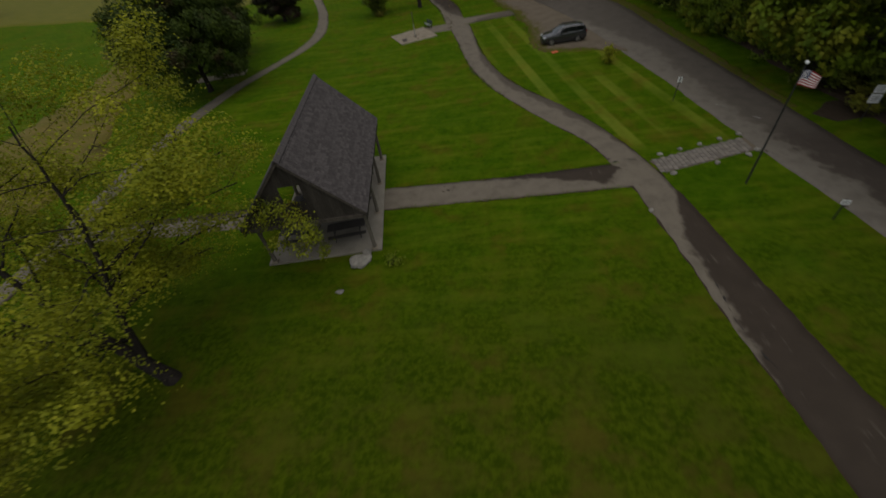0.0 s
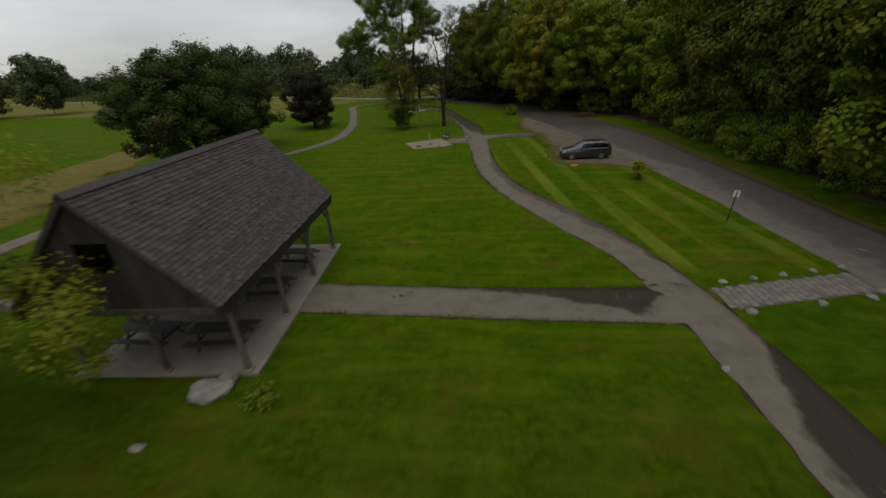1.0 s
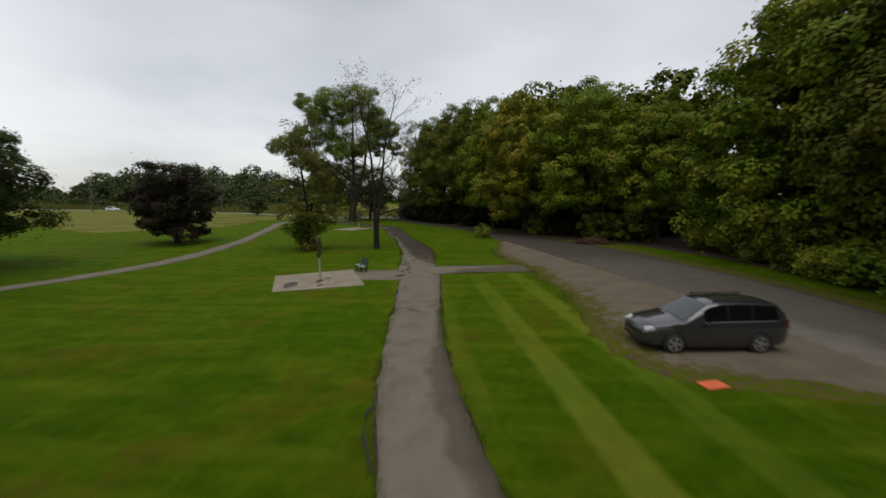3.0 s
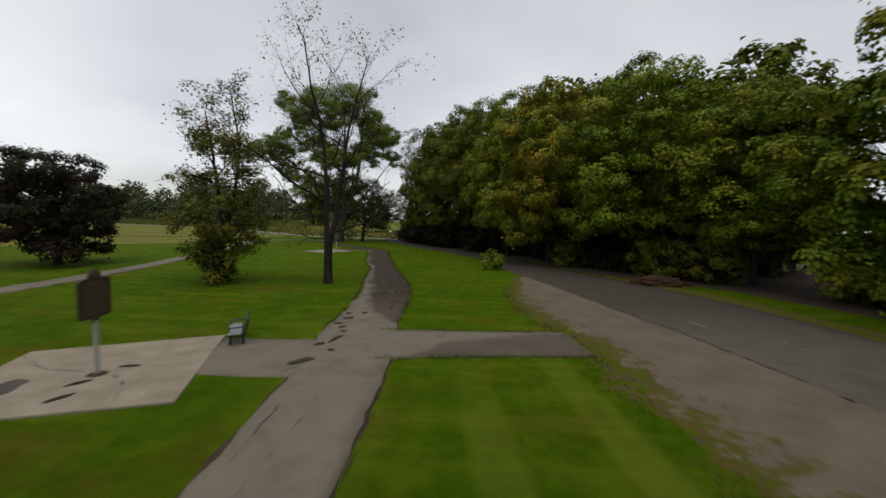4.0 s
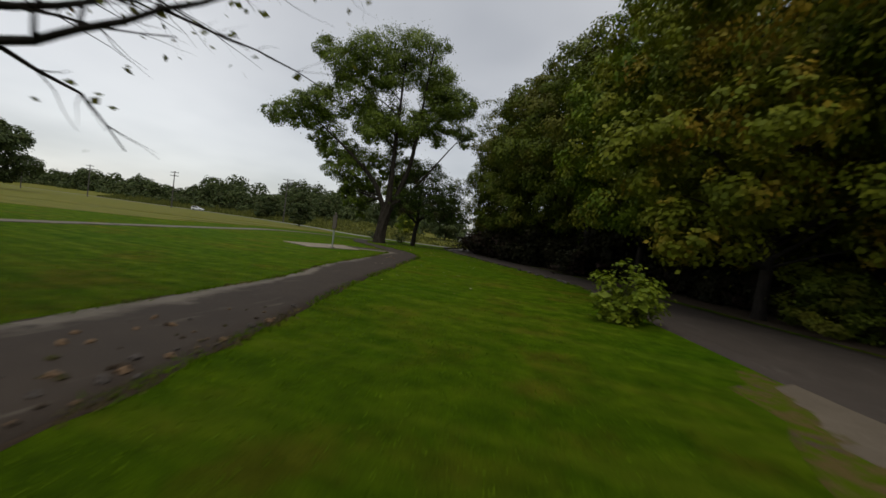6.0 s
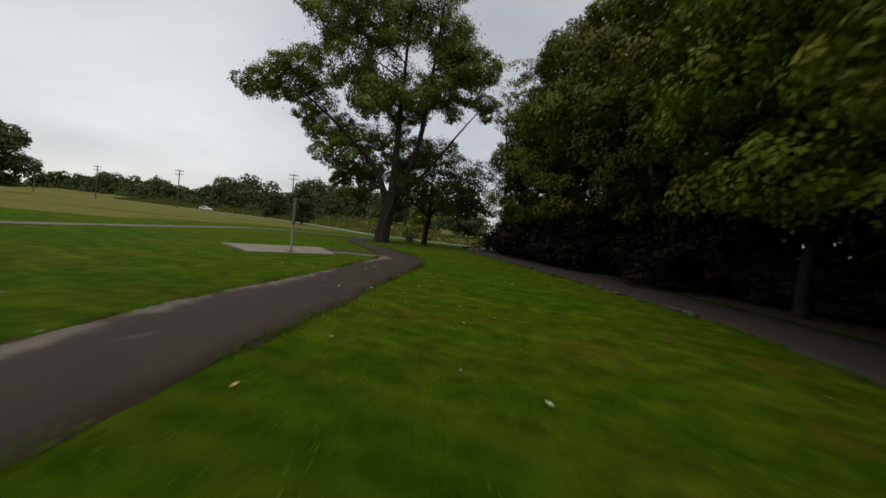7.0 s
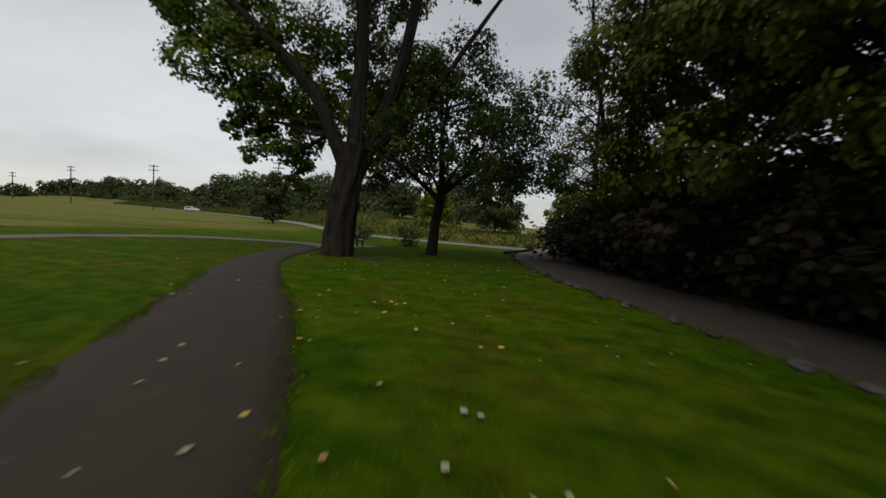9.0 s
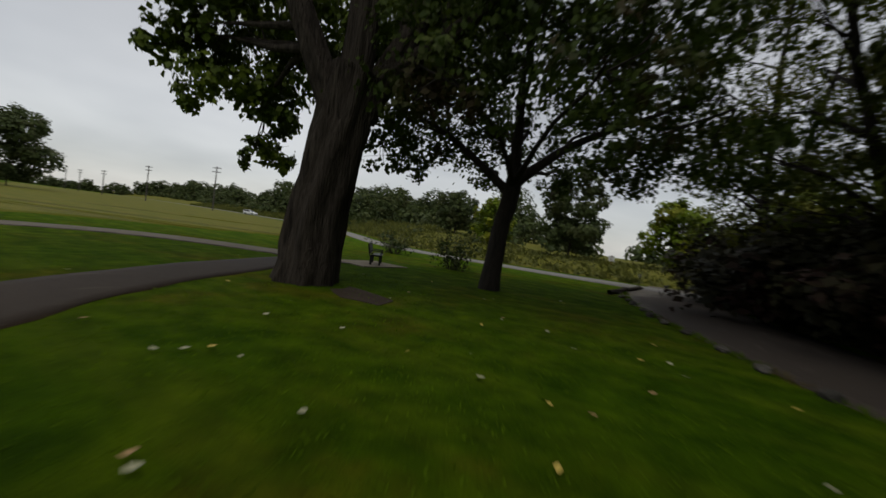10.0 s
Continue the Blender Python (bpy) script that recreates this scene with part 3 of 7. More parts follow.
def tree(name, seed, label, category, bark, leaf, stems, crown_r, clear, leaf_n, leaf_len, clump, profile=0.8, rise=(0.1, 1.0), at=None,
         level=2, kids=(5, 4), lift=0.15, extra=(), group="", sides=9, droop=0.3, wander=0.22, top_bare=0.0, broad=False, ridges=0.05, clumps=260, loose=0.25, fill=0.08, twigs=True):
    """stems: (points, radius at foot, radius at tip, limbs, flare). Limbs leave the stems above clear; extra: own limbs as (start, way, length, radius)."""
    rng = np.random.RandomState(seed)
    wood, tips = Wood(), []
    high = max(p[-1][2] for p, *_ in stems)
    for points, r0, r1, count, flare in stems:
        pts, radii = trunk_line(rng, points, r0, r1, flare)
        wood.tube(pts, radii, sides + 3 if ridges < 0.06 else 44, ridges, seed)
        tips.append(pts[-1])
        spin = rng.rand() * 6.28
        for k in range(count):
            u = (k + rng.rand() * 0.8) / count
            z = clear + (pts[-1][2] - clear) * u
            i = int(np.argmin(abs(pts[:, 2] - z)))
            if pts[i][2] < clear * 0.9:
                continue
            g = (z - clear) / max(0.1, high - clear)
            out = crown_r * (0.30 + 0.70 * max(0, math.sin(math.pi * min(1, max(0, (g * profile + (1 - profile)) ** 0.8)))) ** 0.6) * (0.75 + 0.5 * rng.rand())
            spin += 2.4 + rng.normal(0, 0.35)
            el = rise[0] + (rise[1] - rise[0]) * g + rng.normal(0, 0.12)
            way = np.array([math.cos(spin) * math.cos(el), math.sin(spin) * math.cos(el), math.sin(el)])
            bough(wood, tips, rng, pts[i], way, max(0.8, out), radii[i] * 0.5, level, sides - 2, lift, wander, kids, twigs=twigs)
    for start, way, length, radius in extra:
        bough(wood, tips, rng, start, unit(np.array(way, float)), length, radius, level, sides - 1, lift, wander, kids)
    root = thing(name, at if at is not None else Matrix(), label, category, group)
    put("trunk", wood.mesh("trunk"), bark, root)
    if leaf_n:
        if top_bare:
            tips = [p for p in tips if p[2] < high * (1 - top_bare) or rng.rand() < 0.25]
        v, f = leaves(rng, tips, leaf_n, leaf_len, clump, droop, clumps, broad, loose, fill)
        put("crown", mesh_of("crown", v, f), leaf, root)
    return root


def blades(rng, at, nrm, length, droop, broad):
    """Folded, pointed leaves at the places given, facing nrm."""
    count = len(at)
    nrm = nrm / (np.linalg.norm(nrm, axis=1)[:, None] + 1e-9)
    size = length * (0.65 + 0.7 * rng.rand(count))[:, None]
    d = np.cross(nrm, rng.normal(0, 1, (count, 3)))
    d[:, 2] -= droop * 0.5
    d /= np.linalg.norm(d, axis=1)[:, None] + 1e-9
    s = np.cross(nrm, d)
    s /= np.linalg.norm(s, axis=1)[:, None] + 1e-9
    rim = ((0, 0, 0), (0.16, 0.40, 0.07), (0.52, 0.40, 0.10), (1.0, 0, 0), (0.52, -0.40, 0.10), (0.16, -0.40, 0.07)) if broad else ((0, 0, 0), (0.45, 0.38, 0.10), (1.0, 0, 0), (0.45, -0.38, 0.10))
    v = np.stack([at + size * (a * d + b * s + c * nrm) for a, b, c in rim], 1)
    return v.reshape(-1, 3), np.arange(count * len(rim), dtype=np.int32).reshape(-1, len(rim))


def billow_leaves(rng, lobes, length, thick=1.2, sub=0.42, droop=0.5, broad=False, hollow=0.7, stray=0.06, under=-0.8):
    """Leaves on billows: each lobe (x, y, z, radius, half height) bears smaller tufts all over its outside, each tuft a dome of leaves; what lies inside a neighbouring lobe is left out."""
    lobes = np.asarray(lobes, float)
    at, nrm = [], []
    for x, y, z, r, h in lobes:
        m = int(7 + 5 * r)
        u = rng.normal(0, 1, (m, 3))
        u /= np.linalg.norm(u, axis=1)[:, None] + 1e-9
        u[:, 2] = np.maximum(u[:, 2], under + 0.3 * rng.rand(m))
        heart = np.array([x, y, z]) + u * [r, r, h] * (0.62 + 0.34 * rng.rand(m, 1))
        tuft = sub * r * (0.6 + 0.8 * rng.rand(m))
        n = int(thick * 4 * math.pi * r * h / (0.38 * length * length))
        pick = rng.choice(m, n, p=tuft ** 2 / (tuft ** 2).sum())
        w = rng.normal(0, 1, (n, 3))
        w /= np.linalg.norm(w, axis=1)[:, None] + 1e-9
        flip = (w * u[pick]).sum(1) < -0.3
        w[flip] *= -1
        p = heart[pick] + w * (tuft[pick] * (0.3 + 0.75 * rng.rand(n) ** 0.5))[:, None] * [1, 1, 0.72]
        loose = rng.rand(n) < stray
        p[loose] += rng.normal(0, 0.22 * r, (loose.sum(), 3))
        at.append(p)
        nrm.append(0.65 * w + 0.4 * u[pick] + [0, 0, 0.4] + rng.normal(0, 0.26, (n, 3)))
    own = np.repeat(np.arange(len(lobes)), [len(p) for p in at])
    at, nrm = np.vstack(at), np.vstack(nrm)
    keep = np.ones(len(at), bool)
    for k, (x, y, z, r, h) in enumerate(lobes):
        keep &= (own == k) | ((((at - [x, y, z]) / [r, r, h]) ** 2).sum(1) > hollow ** 2)
    return blades(rng, at[keep], nrm[keep], length, droop, broad)


def crown_lobes(rng, high, clear, radius, count, size, belly=0.42, gap=0.0):
    """Billows spread evenly over a crown: widest at belly (share of its height); gap: chance that one is missing."""
    out = []
    for k in range(count):
        best, far = None, -1.0
        for _ in range(14):
            f = rng.rand() ** 0.9
            a = rng.rand() * 6.2832
            wide = math.sqrt(max(0.02, 1 - ((f - belly) / ((1 - belly) if f > belly else belly * 1.35)) ** 2))
            q = rng.uniform(0.62, 1.0) if rng.rand() < 0.85 else rng.uniform(0.1, 0.6)
            rr = (radius - 0.55 * size) * wide * q
            p = np.array([math.cos(a) * rr, math.sin(a) * rr, clear + 0.5 * size + (high - clear - 1.1 * size) * f])
            d = min((np.linalg.norm((p - o[:3]) * [1, 1, 1.15]) for o in out), default=9.0)
            if d > far:
                best, far = p, d
        r = size * rng.uniform(0.72, 1.25)
        if rng.rand() >= gap:
            out.append(np.array([*best, r, r * rng.uniform(0.62, 0.85)]))
    return np.array(out)


def lobed_tree(name, seed, label, bark, leaf, stems, lobes, leaf_len, at, group="", thick=1.2, sub=0.42, droop=0.5, broad=False, hollow=0.7, stray=0.06, sides=9, ridges=0.05, twigs=4, limb=0.13, extra=(), under=-0.8, floor=0.0, fork=1.5, hang=2.0, main=None):
    """A tree of stems, limbs that reach into each billow of its crown, twigs, and leaves on the billows."""
    rng = np.random.RandomState(seed)
    wood, lines = Wood(), []
    for points, r0, r1, flare in stems:
        pts, radii = trunk_line(rng, points, r0, r1, flare)
        wood.tube(pts, radii, sides + 3 if ridges < 0.06 else 44, ridges, seed)
        lines.append(np.column_stack([pts, radii]))
    trunk = np.vstack(lines)
    main = main or len(lobes)
    hearts = np.array(lobes)[:main, :3]
    for x, y, z, r, h in lobes[main:]:
        c = np.array([x, y, z])
        p = hearts[int(np.argmin(np.linalg.norm(hearts - c, axis=1)))]
        wood.tube([p, (p + c) / 2 + rng.normal(0, 0.15, 3), c], [0.03, 0.022, 0.01], 4)
        for k in range(2):
            wood.tube([(p + c) / 2, c + rng.normal(0, 0.2 * r, 3), c + unit(rng.normal(0, 1, 3)) * r * 0.8], [0.018, 0.012, 0.006], 3)
    for x, y, z, r, h in lobes[:main]:
        c = np.array([x, y, z])
        flat = np.linalg.norm(trunk[:, :2] - c[:2], axis=1)
        cost = np.linalg.norm(trunk[:, :3] - c, axis=1) + hang * np.maximum(0, trunk[:, 2] - (c[2] - 0.45 * flat)) + 20.0 * (trunk[:, 2] < fork)
        p, room = trunk[int(np.argmin(cost))][:3], trunk[int(np.argmin(cost))][3]
        dist = np.linalg.norm(c - p)
        bend = (p + c) / 2 + [0, 0, 0.10 * dist] + rng.normal(0, 0.07 * dist, 3)
        f = np.linspace(0, 1, max(5, int(dist)))[:, None]
        path = (1 - f) ** 2 * p + 2 * f * (1 - f) * bend + f * f * (c + [0, 0, 0.2 * h])
        path[1:-1] += rng.normal(0, 0.03 * dist ** 0.5, (len(path) - 2, 3))
        r0 = min(0.62 * room, limb * (dist / 5) ** 0.6)
        radii = r0 * (1 - 0.82 * f[:, 0] ** 0.8)
        wood.tube(path, radii, max(4, sides - 4))
        for k in range(twigs):
            i = rng.randint(len(path) // 2, len(path))
            u = unit(rng.normal(0, 1, 3))
            tip = c + u * [r, r, h] * 0.85
            mid = (path[i] + tip) / 2 + rng.normal(0, 0.12 * r, 3)
            wood.tube([path[i], mid, tip], [radii[i] * 0.55, radii[i] * 0.35, 0.008], 3)
    tips = []
    for start, way, length, radius in extra:
        bough(wood, tips, rng, start, unit(np.array(way, float)), length, radius, 2, sides - 2, 0.1, 0.3, (5, 4))
    root = thing(name, at, label, "tree", group)
    put("trunk", wood.mesh("trunk"), bark, root)
    v, f = billow_leaves(rng, lobes, leaf_len, thick, sub, droop, broad, hollow, stray, under)
    v[:, 2] = np.maximum(v[:, 2], floor)
    put("crown", mesh_of("crown", v, f), leaf, root)
    return root


def shrub(name, seed, label, leaf, height, radius, leaf_n, leaf_len, at, group="", category="shrub", steep=0.7):
    rng = np.random.RandomState(seed)
    wood, tips = Wood(), []
    for k in range(9):
        a = k * 2.4 + rng.rand()
        el = steep + (1.45 - steep) * rng.rand()
        way = np.array([math.cos(a) * math.cos(el), math.sin(a) * math.cos(el), math.sin(el)])
        start = np.array([0.12 * radius * math.cos(a), 0.12 * radius * math.sin(a), -0.1])
        reach = min(height / max(0.3, math.sin(el)), radius / max(0.25, math.cos(el))) * (0.75 + 0.25 * rng.rand())
        bough(wood, tips, rng, start, way, reach, 0.018 * max(1, height), 1, 5, 0.1, 0.25, (4, 6), 0.8, 0.15)
    root = thing(name, at, label, category, group)
    put("branchwork", wood.mesh("branchwork"), BARK, root)
    v, f = leaves(rng, tips, leaf_n, leaf_len, 0.34 * radius, clumps=70)
    v[:, 2] = np.maximum(v[:, 2], 0.02)
    put("foliage", mesh_of("foliage", v, f), leaf, root)
    return root


# ---- ground, road and paths ----
def ground():
    xs = np.unique(np.r_[-2500, -1200, -600, np.arange(-320, 121, 40), 200, 600, 1200, 2500])
    ys = np.unique(np.r_[-2500, -1200, -500, -200, np.arange(-80, 361, 40), 600, 1200, 2500])
    verts = [(x, y, 0.0) for y in ys for x in xs]
    w = len(xs)
    faces = [(j * w + i, j * w + i + 1, (j + 1) * w + i + 1, (j + 1) * w + i) for j in range(len(ys) - 1) for i in range(w - 1)]
    tagged(put("ground", mesh_of("ground", verts, faces), LAWN), "mown green park lawn with dry patches", "lawn", kind="structure")


ground()
MAIN_W = [(11.6, -40), (11.5, -15), (11.4, 0), (11.1, 7), (10.8, 12), (10.7, 16), (10.5, 20.5), (9.9, 25.2), (9.1, 28.4), (7.3, 31.8), (5.5, 35.4), (4.1, 38.5), (2.7, 42.2), (1.7, 46.3), (1.0, 50.8), (0.5, 56), (0.1, 60),
          (-0.4, 64), (-1.1, 68), (-1.5, 72.7), (-2.2, 77), (-3.3, 82), (-4.6, 88.5), (-6.3, 93.2), (-7.5, 98), (-8.5, 102), (-9.6, 106), (-10.7, 109.4), (-13.0, 112.8), (-16.5, 116.5), (-20.4, 120.5), (-24.3, 126), (-26.8, 131.5)]
MAIN_E = [(14.8, -40), (14.6, -15), (14.3, 0), (13.9, 7), (13.5, 11.5), (13.2, 15.5), (12.8, 20.5), (12.2, 25), (11.3, 28.5), (10.0, 32.2), (8.4, 35.7), (6.5, 39), (4.8, 43.2), (3.7, 48), (3.1, 52.5), (2.75, 57.5), (2.55, 61.5),
          (2.3, 65.3), (1.7, 69.5), (1.5, 73), (1.1, 77.2), (0.0, 81.8), (-1.8, 87.7), (-3.0, 91.8), (-4.0, 96), (-5.1, 100), (-6.2, 104.5), (-7.4, 108.8), (-9.4, 112.8), (-13.7, 117.6), (-17.2, 120.6), (-21.2, 124.6), (-24.5, 130.5)]
ribbon("footpath", MAIN_W, MAIN_E, PATH_TAR, "worn grey tarmac footpath with dark damp patches", "path",
       lap=((0, -0.35), (7, -0.2), (11, 0.02), (16, 0.22), (19, 0.45), (21.5, 0.95), (27, 0.95), (31, 0.66), (38, 0.58), (46, 0.62), (53, 0.9), (60, 1.05), (67, 1.1), (70, 0.5), (73, 0.3), (78, 0.18), (85, 0.10), (90, 0.04), (96, 0.06), (100, 0.02), (104, -0.1), (107, 0.14), (110, 0.2), (113, -0.2), (118, -0.3)))
ribbon("footpath", [(-6.4, 22.5), (2.5, 22.3), (10.9, 22.2)], [(-6.4, 24.95), (2.5, 24.75), (10.4, 25.0)], PATH_TAR, "grey tarmac path to the picnic shelter", "path", top=0.026, seed=11,
       lap=((-6, 1.1), (0, 0.98), (2.5, 0.82), (5, 0.62), (7, 0.42), (9, 0.22), (10, 0.35), (10.5, 0.8)))
ribbon("footpath", [(-31, 22.4), (-22, 22.0), (-12.9, 22.2)], [(-31, 24.3), (-22, 24.2), (-12.9, 24.4)], PATH_TAR, "grey tarmac path west of the shelter", "path", top=0.026, seed=12)
def soil_edge(left, right, seed):
    """Dark soil that shows as a thin broken line along both edges of a path."""
    l, r = np.array(left, float), np.array(right, float)
    w = (r - l) / np.linalg.norm(r - l, axis=1)[:, None]
    ribbon("soil_edge", [tuple(p) for p in l - 0.06 * w], [tuple(p) for p in r + 0.06 * w], DIRT, "dark soil along the path's edges", "soil", top=0.017, edge=0.13, across=3, seed=seed)


soil_edge(MAIN_W, MAIN_E, 41)
soil_edge([(-6.4, 22.5), (2.5, 22.3), (10.9, 22.2)], [(-6.4, 24.95), (2.5, 24.75), (10.4, 25.0)], 42)
soil_edge([(1.2, 68.3), (5, 68.7), (9.0, 69.2)], [(1.6, 64.8), (5, 65.6), (9.4, 66.2)], 43)
SEC_W = [(-33.5, -40), (-32.4, 0), (-32.2, 14), (-31.4, 23), (-31.6, 30), (-31.4, 36), (-30.6, 43), (-28.6, 51), (-25.6, 58), (-23.4, 64), (-22.6, 71), (-24.4, 83), (-28.4, 97), (-33.8, 113), (-37.0, 122), (-35.8, 129.5), (-29.5, 133.6), (-25, 134.5)]
SEC_E = [(-31.5, -40), (-30.4, 0), (-30.2, 14), (-29.4, 23), (-29.7, 30), (-29.5, 36), (-28.7, 43), (-26.8, 51), (-23.9, 58), (-21.6, 64), (-20.6, 71), (-22.6, 83), (-26.6, 97), (-31.9, 113), (-34.7, 122), (-33.9, 128), (-28.5, 131.8), (-25, 131.4)]
ribbon("footpath", SEC_W, SEC_E, PATH_TAR, "narrow grey tarmac path winding over the lawn", "path", top=0.022, seed=13, lap=((0, 0.9),))
ribbon("footpath", [(1.2, 68.3), (5, 68.7), (9.0, 69.2)], [(1.6, 64.8), (5, 65.6), (9.4, 66.2)], PATH_TAR, "dark tarmac link from the path to the car park", "path", top=0.024, seed=14, lap=((2, 1.0), (4, 0.5), (6, 0.2), (9, 0.1)))
ribbon("footpath", [(-3.0, 62.9), (-1.5, 63.0), (0.0, 63.1)], [(-4.2, 66.2), (-2.0, 66.4), (-0.2, 66.6)], PATH_TAR, "short tarmac link to the marker pad", "path", top=0.024, seed=15, lap=((-5, 1.4), (0, 1.4)))
ribbon("footpath", [(-14.0, 108.2), (-12.4, 109.0), (-10.9, 109.8)], [(-15.6, 110.6), (-13.9, 111.6), (-12.0, 112.4)], PATH_TAR, "short tarmac link to the far marker pad", "path", top=0.024, seed=16, lap=((0, 0.2),))
ROAD_W = [(22.5, -60), (21.6, -10), (20.9, 12), (19.8, 24), (19.2, 31), (18.8, 37), (17.9, 45), (16.9, 54), (15.6, 63), (14.3, 68.5), (12.9, 74), (11.5, 79.6), (9.7, 86), (8.3, 92), (7.2, 97.5), (5.7, 103.5), (1.5, 111), (-1.6, 116), (-4.8, 121), (-7.6, 125.3), (-10.9, 130.8), (-14.0, 138.5), (-15.0, 144), (-14.5, 149.5), (-14.5, 158)]
ROAD_E = [(27.0, -60), (26.0, -10), (25.5, 12), (25.0, 24), (24.8, 31), (24.6, 37), (24.3, 45), (24.0, 54), (23.8, 63), (22.6, 70), (21.4, 77), (19.6, 82.5), (16.8, 89), (14.2, 95), (11.8, 100.5), (9.2, 106.5), (5.2, 114.5), (1.6, 120), (-1.8, 125.5), (-4.6, 129.6), (-7.4, 134.5), (-9.6, 141), (-10.3, 145.5), (-9.5, 150), (-9.5, 158)]
ribbon("road", ROAD_W, ROAD_E, ROAD_TAR, "cracked grey park road with damp stains", "road", top=0.02, step=1.0, across=8, seed=21,
       lap=((10, 0.32), (30, 0.28), (38, 0.3), (46, 0.45), (54, 0.2), (60, -0.05), (66, -0.25), (76, -0.3), (84, -0.3), (93, -0.3), (130, -0.3), (146, 0.2), (152, 1.2)))
ribbon("road_verge", [(24.9, 30), (24.6, 37), (24.3, 45), (24.0, 54), (23.7, 63), (22.5, 70), (21.3, 77), (19.5, 82.5), (17.2, 88)], [(25.6, 30), (25.5, 37), (25.6, 45), (25.4, 54), (25.2, 63), (24.4, 70), (23.2, 77), (21.4, 82.8), (18.4, 88.4)],
       DRY_GRASS, "brown trodden verge along the park road", "verge", top=0.006, edge=0.5, across=8, seed=27)
ribbon("gravel_lot", [(18.4, 46.2), (14.5, 48.4), (11.0, 49.2), (9.7, 51), (9.9, 55), (10.3, 59.5), (9.7, 63.2), (9.7, 67.5), (8.4, 71.5), (7.7, 76), (8.0, 80), (9.0, 86)],
       [(18.8, 46.4), (18.4, 49), (18, 51), (17.6, 53.5), (17.2, 57), (16.6, 61), (16.0, 64), (15.0, 68.5), (14.0, 72), (12.9, 76.5), (11.9, 80.5), (9.8, 87)], LOT_GRAVEL, "pale packed gravel parking strip", "gravel lot", top=0.014, edge=0.4, across=10, seed=22, lap=((0, 0.0),))
ribbon("lot_fringe", [(18.0, 45.8), (14.3, 47.9), (10.7, 48.7), (9.2, 50.8), (9.4, 55), (9.8, 59.5), (9.1, 63.2), (9.0, 67.2), (7.9, 71.3), (7.2, 76), (7.6, 80.2), (8.8, 87)],
       [(18.8, 46.3), (18.2, 49), (17.5, 51), (17.0, 53.5), (16.5, 57), (15.9, 61), (15.3, 64), (14.3, 68.5), (13.3, 72), (12.2, 76.5), (11.2, 80.5), (9.2, 87.2)], DRY_GRASS, "trodden dry grass at the gravel's edge", "dry grass", top=0.007, edge=0.55, across=10, seed=25)
ribbon("cross_path", [(12.4, 24.9), (15.5, 25.6), (19.6, 26.5)], [(12.9, 23.3), (16.0, 24.0), (19.6, 24.9)], GRAVEL, "pale pebbled strip between path and road", "path", top=0.026, seed=23)
ribbon("far_road", [(-700, 300), (-400, 268), (-250, 240), (-130, 205), (-75, 180), (-40, 155), (-24, 151.5), (-8, 152), (40, 150)],
       [(-700, 294), (-400, 262), (-250, 234), (-130, 200.5), (-75, 176), (-40, 151.6), (-24, 148.2), (-8, 148), (40, 146)], FARROAD, "pale country road across the meadow", "road", top=0.03, step=3, edge=0.1, across=3, seed=24)
slab("concrete_pad", [(-9.2, 63.8), (-7.2, 59.2), (-2.2, 61.2), (-4.4, 66.5)], CONCRETE, 0.05, "pale cracked concrete pad in the lawn", "concrete pad")
slab("concrete_pad", [(-18.5, 104.7), (-14.4, 102.8), (-12.3, 107.2), (-16.0, 110.5)], CONCRETE, 0.05, "pale concrete pad in the lawn", "concrete pad")
slab("concrete_pad", [(-26.2, 134.0), (-24.0, 133.6), (-23.6, 136.2), (-25.8, 136.4)], CONCRETE, 0.04, "small concrete pad under the far bench", "concrete pad")
slab("concrete_pad", [(-36.0, 54.5), (-35.2, 56.6), (-28.8, 57.6), (-28.6, 55.6)], CONCRETE, 0.05, "concrete pad under the dark trees", "concrete pad")

# ---- more materials ----
def plain(name, colour, rough=0.5, metal=0.0, coat=0.0):
    m, nt, bsdf = shader(name)
    speck = noise_node(nt, 9.0, 4)
    col = ramp_node(nt, speck, (0.3, tuple(v * 0.88 for v in colour)), (0.7, tuple(min(1, v * 1.08) for v in colour)))
    nt.links.new(col, bsdf.inputs["Base Color"])
    bsdf.inputs["Roughness"].default_value, bsdf.inputs["Metallic"].default_value = rough, metal
    bsdf.inputs["Coat Weight"].default_value = coat
    return m


CAR_PAINT = plain("grey car paint", (0.048, 0.049, 0.053), 0.22, 0.5, 1.0)
WHITE_PAINT = plain("white car paint", (0.75, 0.75, 0.75), 0.35, 0.0, 0.5)
CAR_GLASS = plain("tinted glass", (0.004, 0.005, 0.005), 0.10)
WINDSCREEN = plain("windscreen glass", (0.05, 0.058, 0.06), 0.05)
RUBBER = plain("rubber", (0.015, 0.015, 0.015), 0.85)
ALLOY = plain("alloy", (0.55, 0.55, 0.55), 0.35, 0.9)
BLACK = plain("black trim", (0.012, 0.012, 0.012), 0.5)
LAMP_CLEAR = plain("headlamp glass", (0.34, 0.35, 0.36), 0.12)
LAMP_RED = plain("tail lamp", (0.10, 0.010, 0.009), 0.2)
STEEL = plain("galvanised steel", (0.42, 0.43, 0.43), 0.45, 0.6)
DARK_METAL = plain("dark painted metal", (0.020, 0.022, 0.022), 0.5, 0.3)
MARKER_BROWN = surface("marker plate", (0.030, 0.018, 0.013), (0.050, 0.030, 0.020), 3, 40, 0.5, 0.1, 0.002)
MARKER_GILT = plain("marker lettering", (0.115, 0.082, 0.042), 0.55, 0.3)
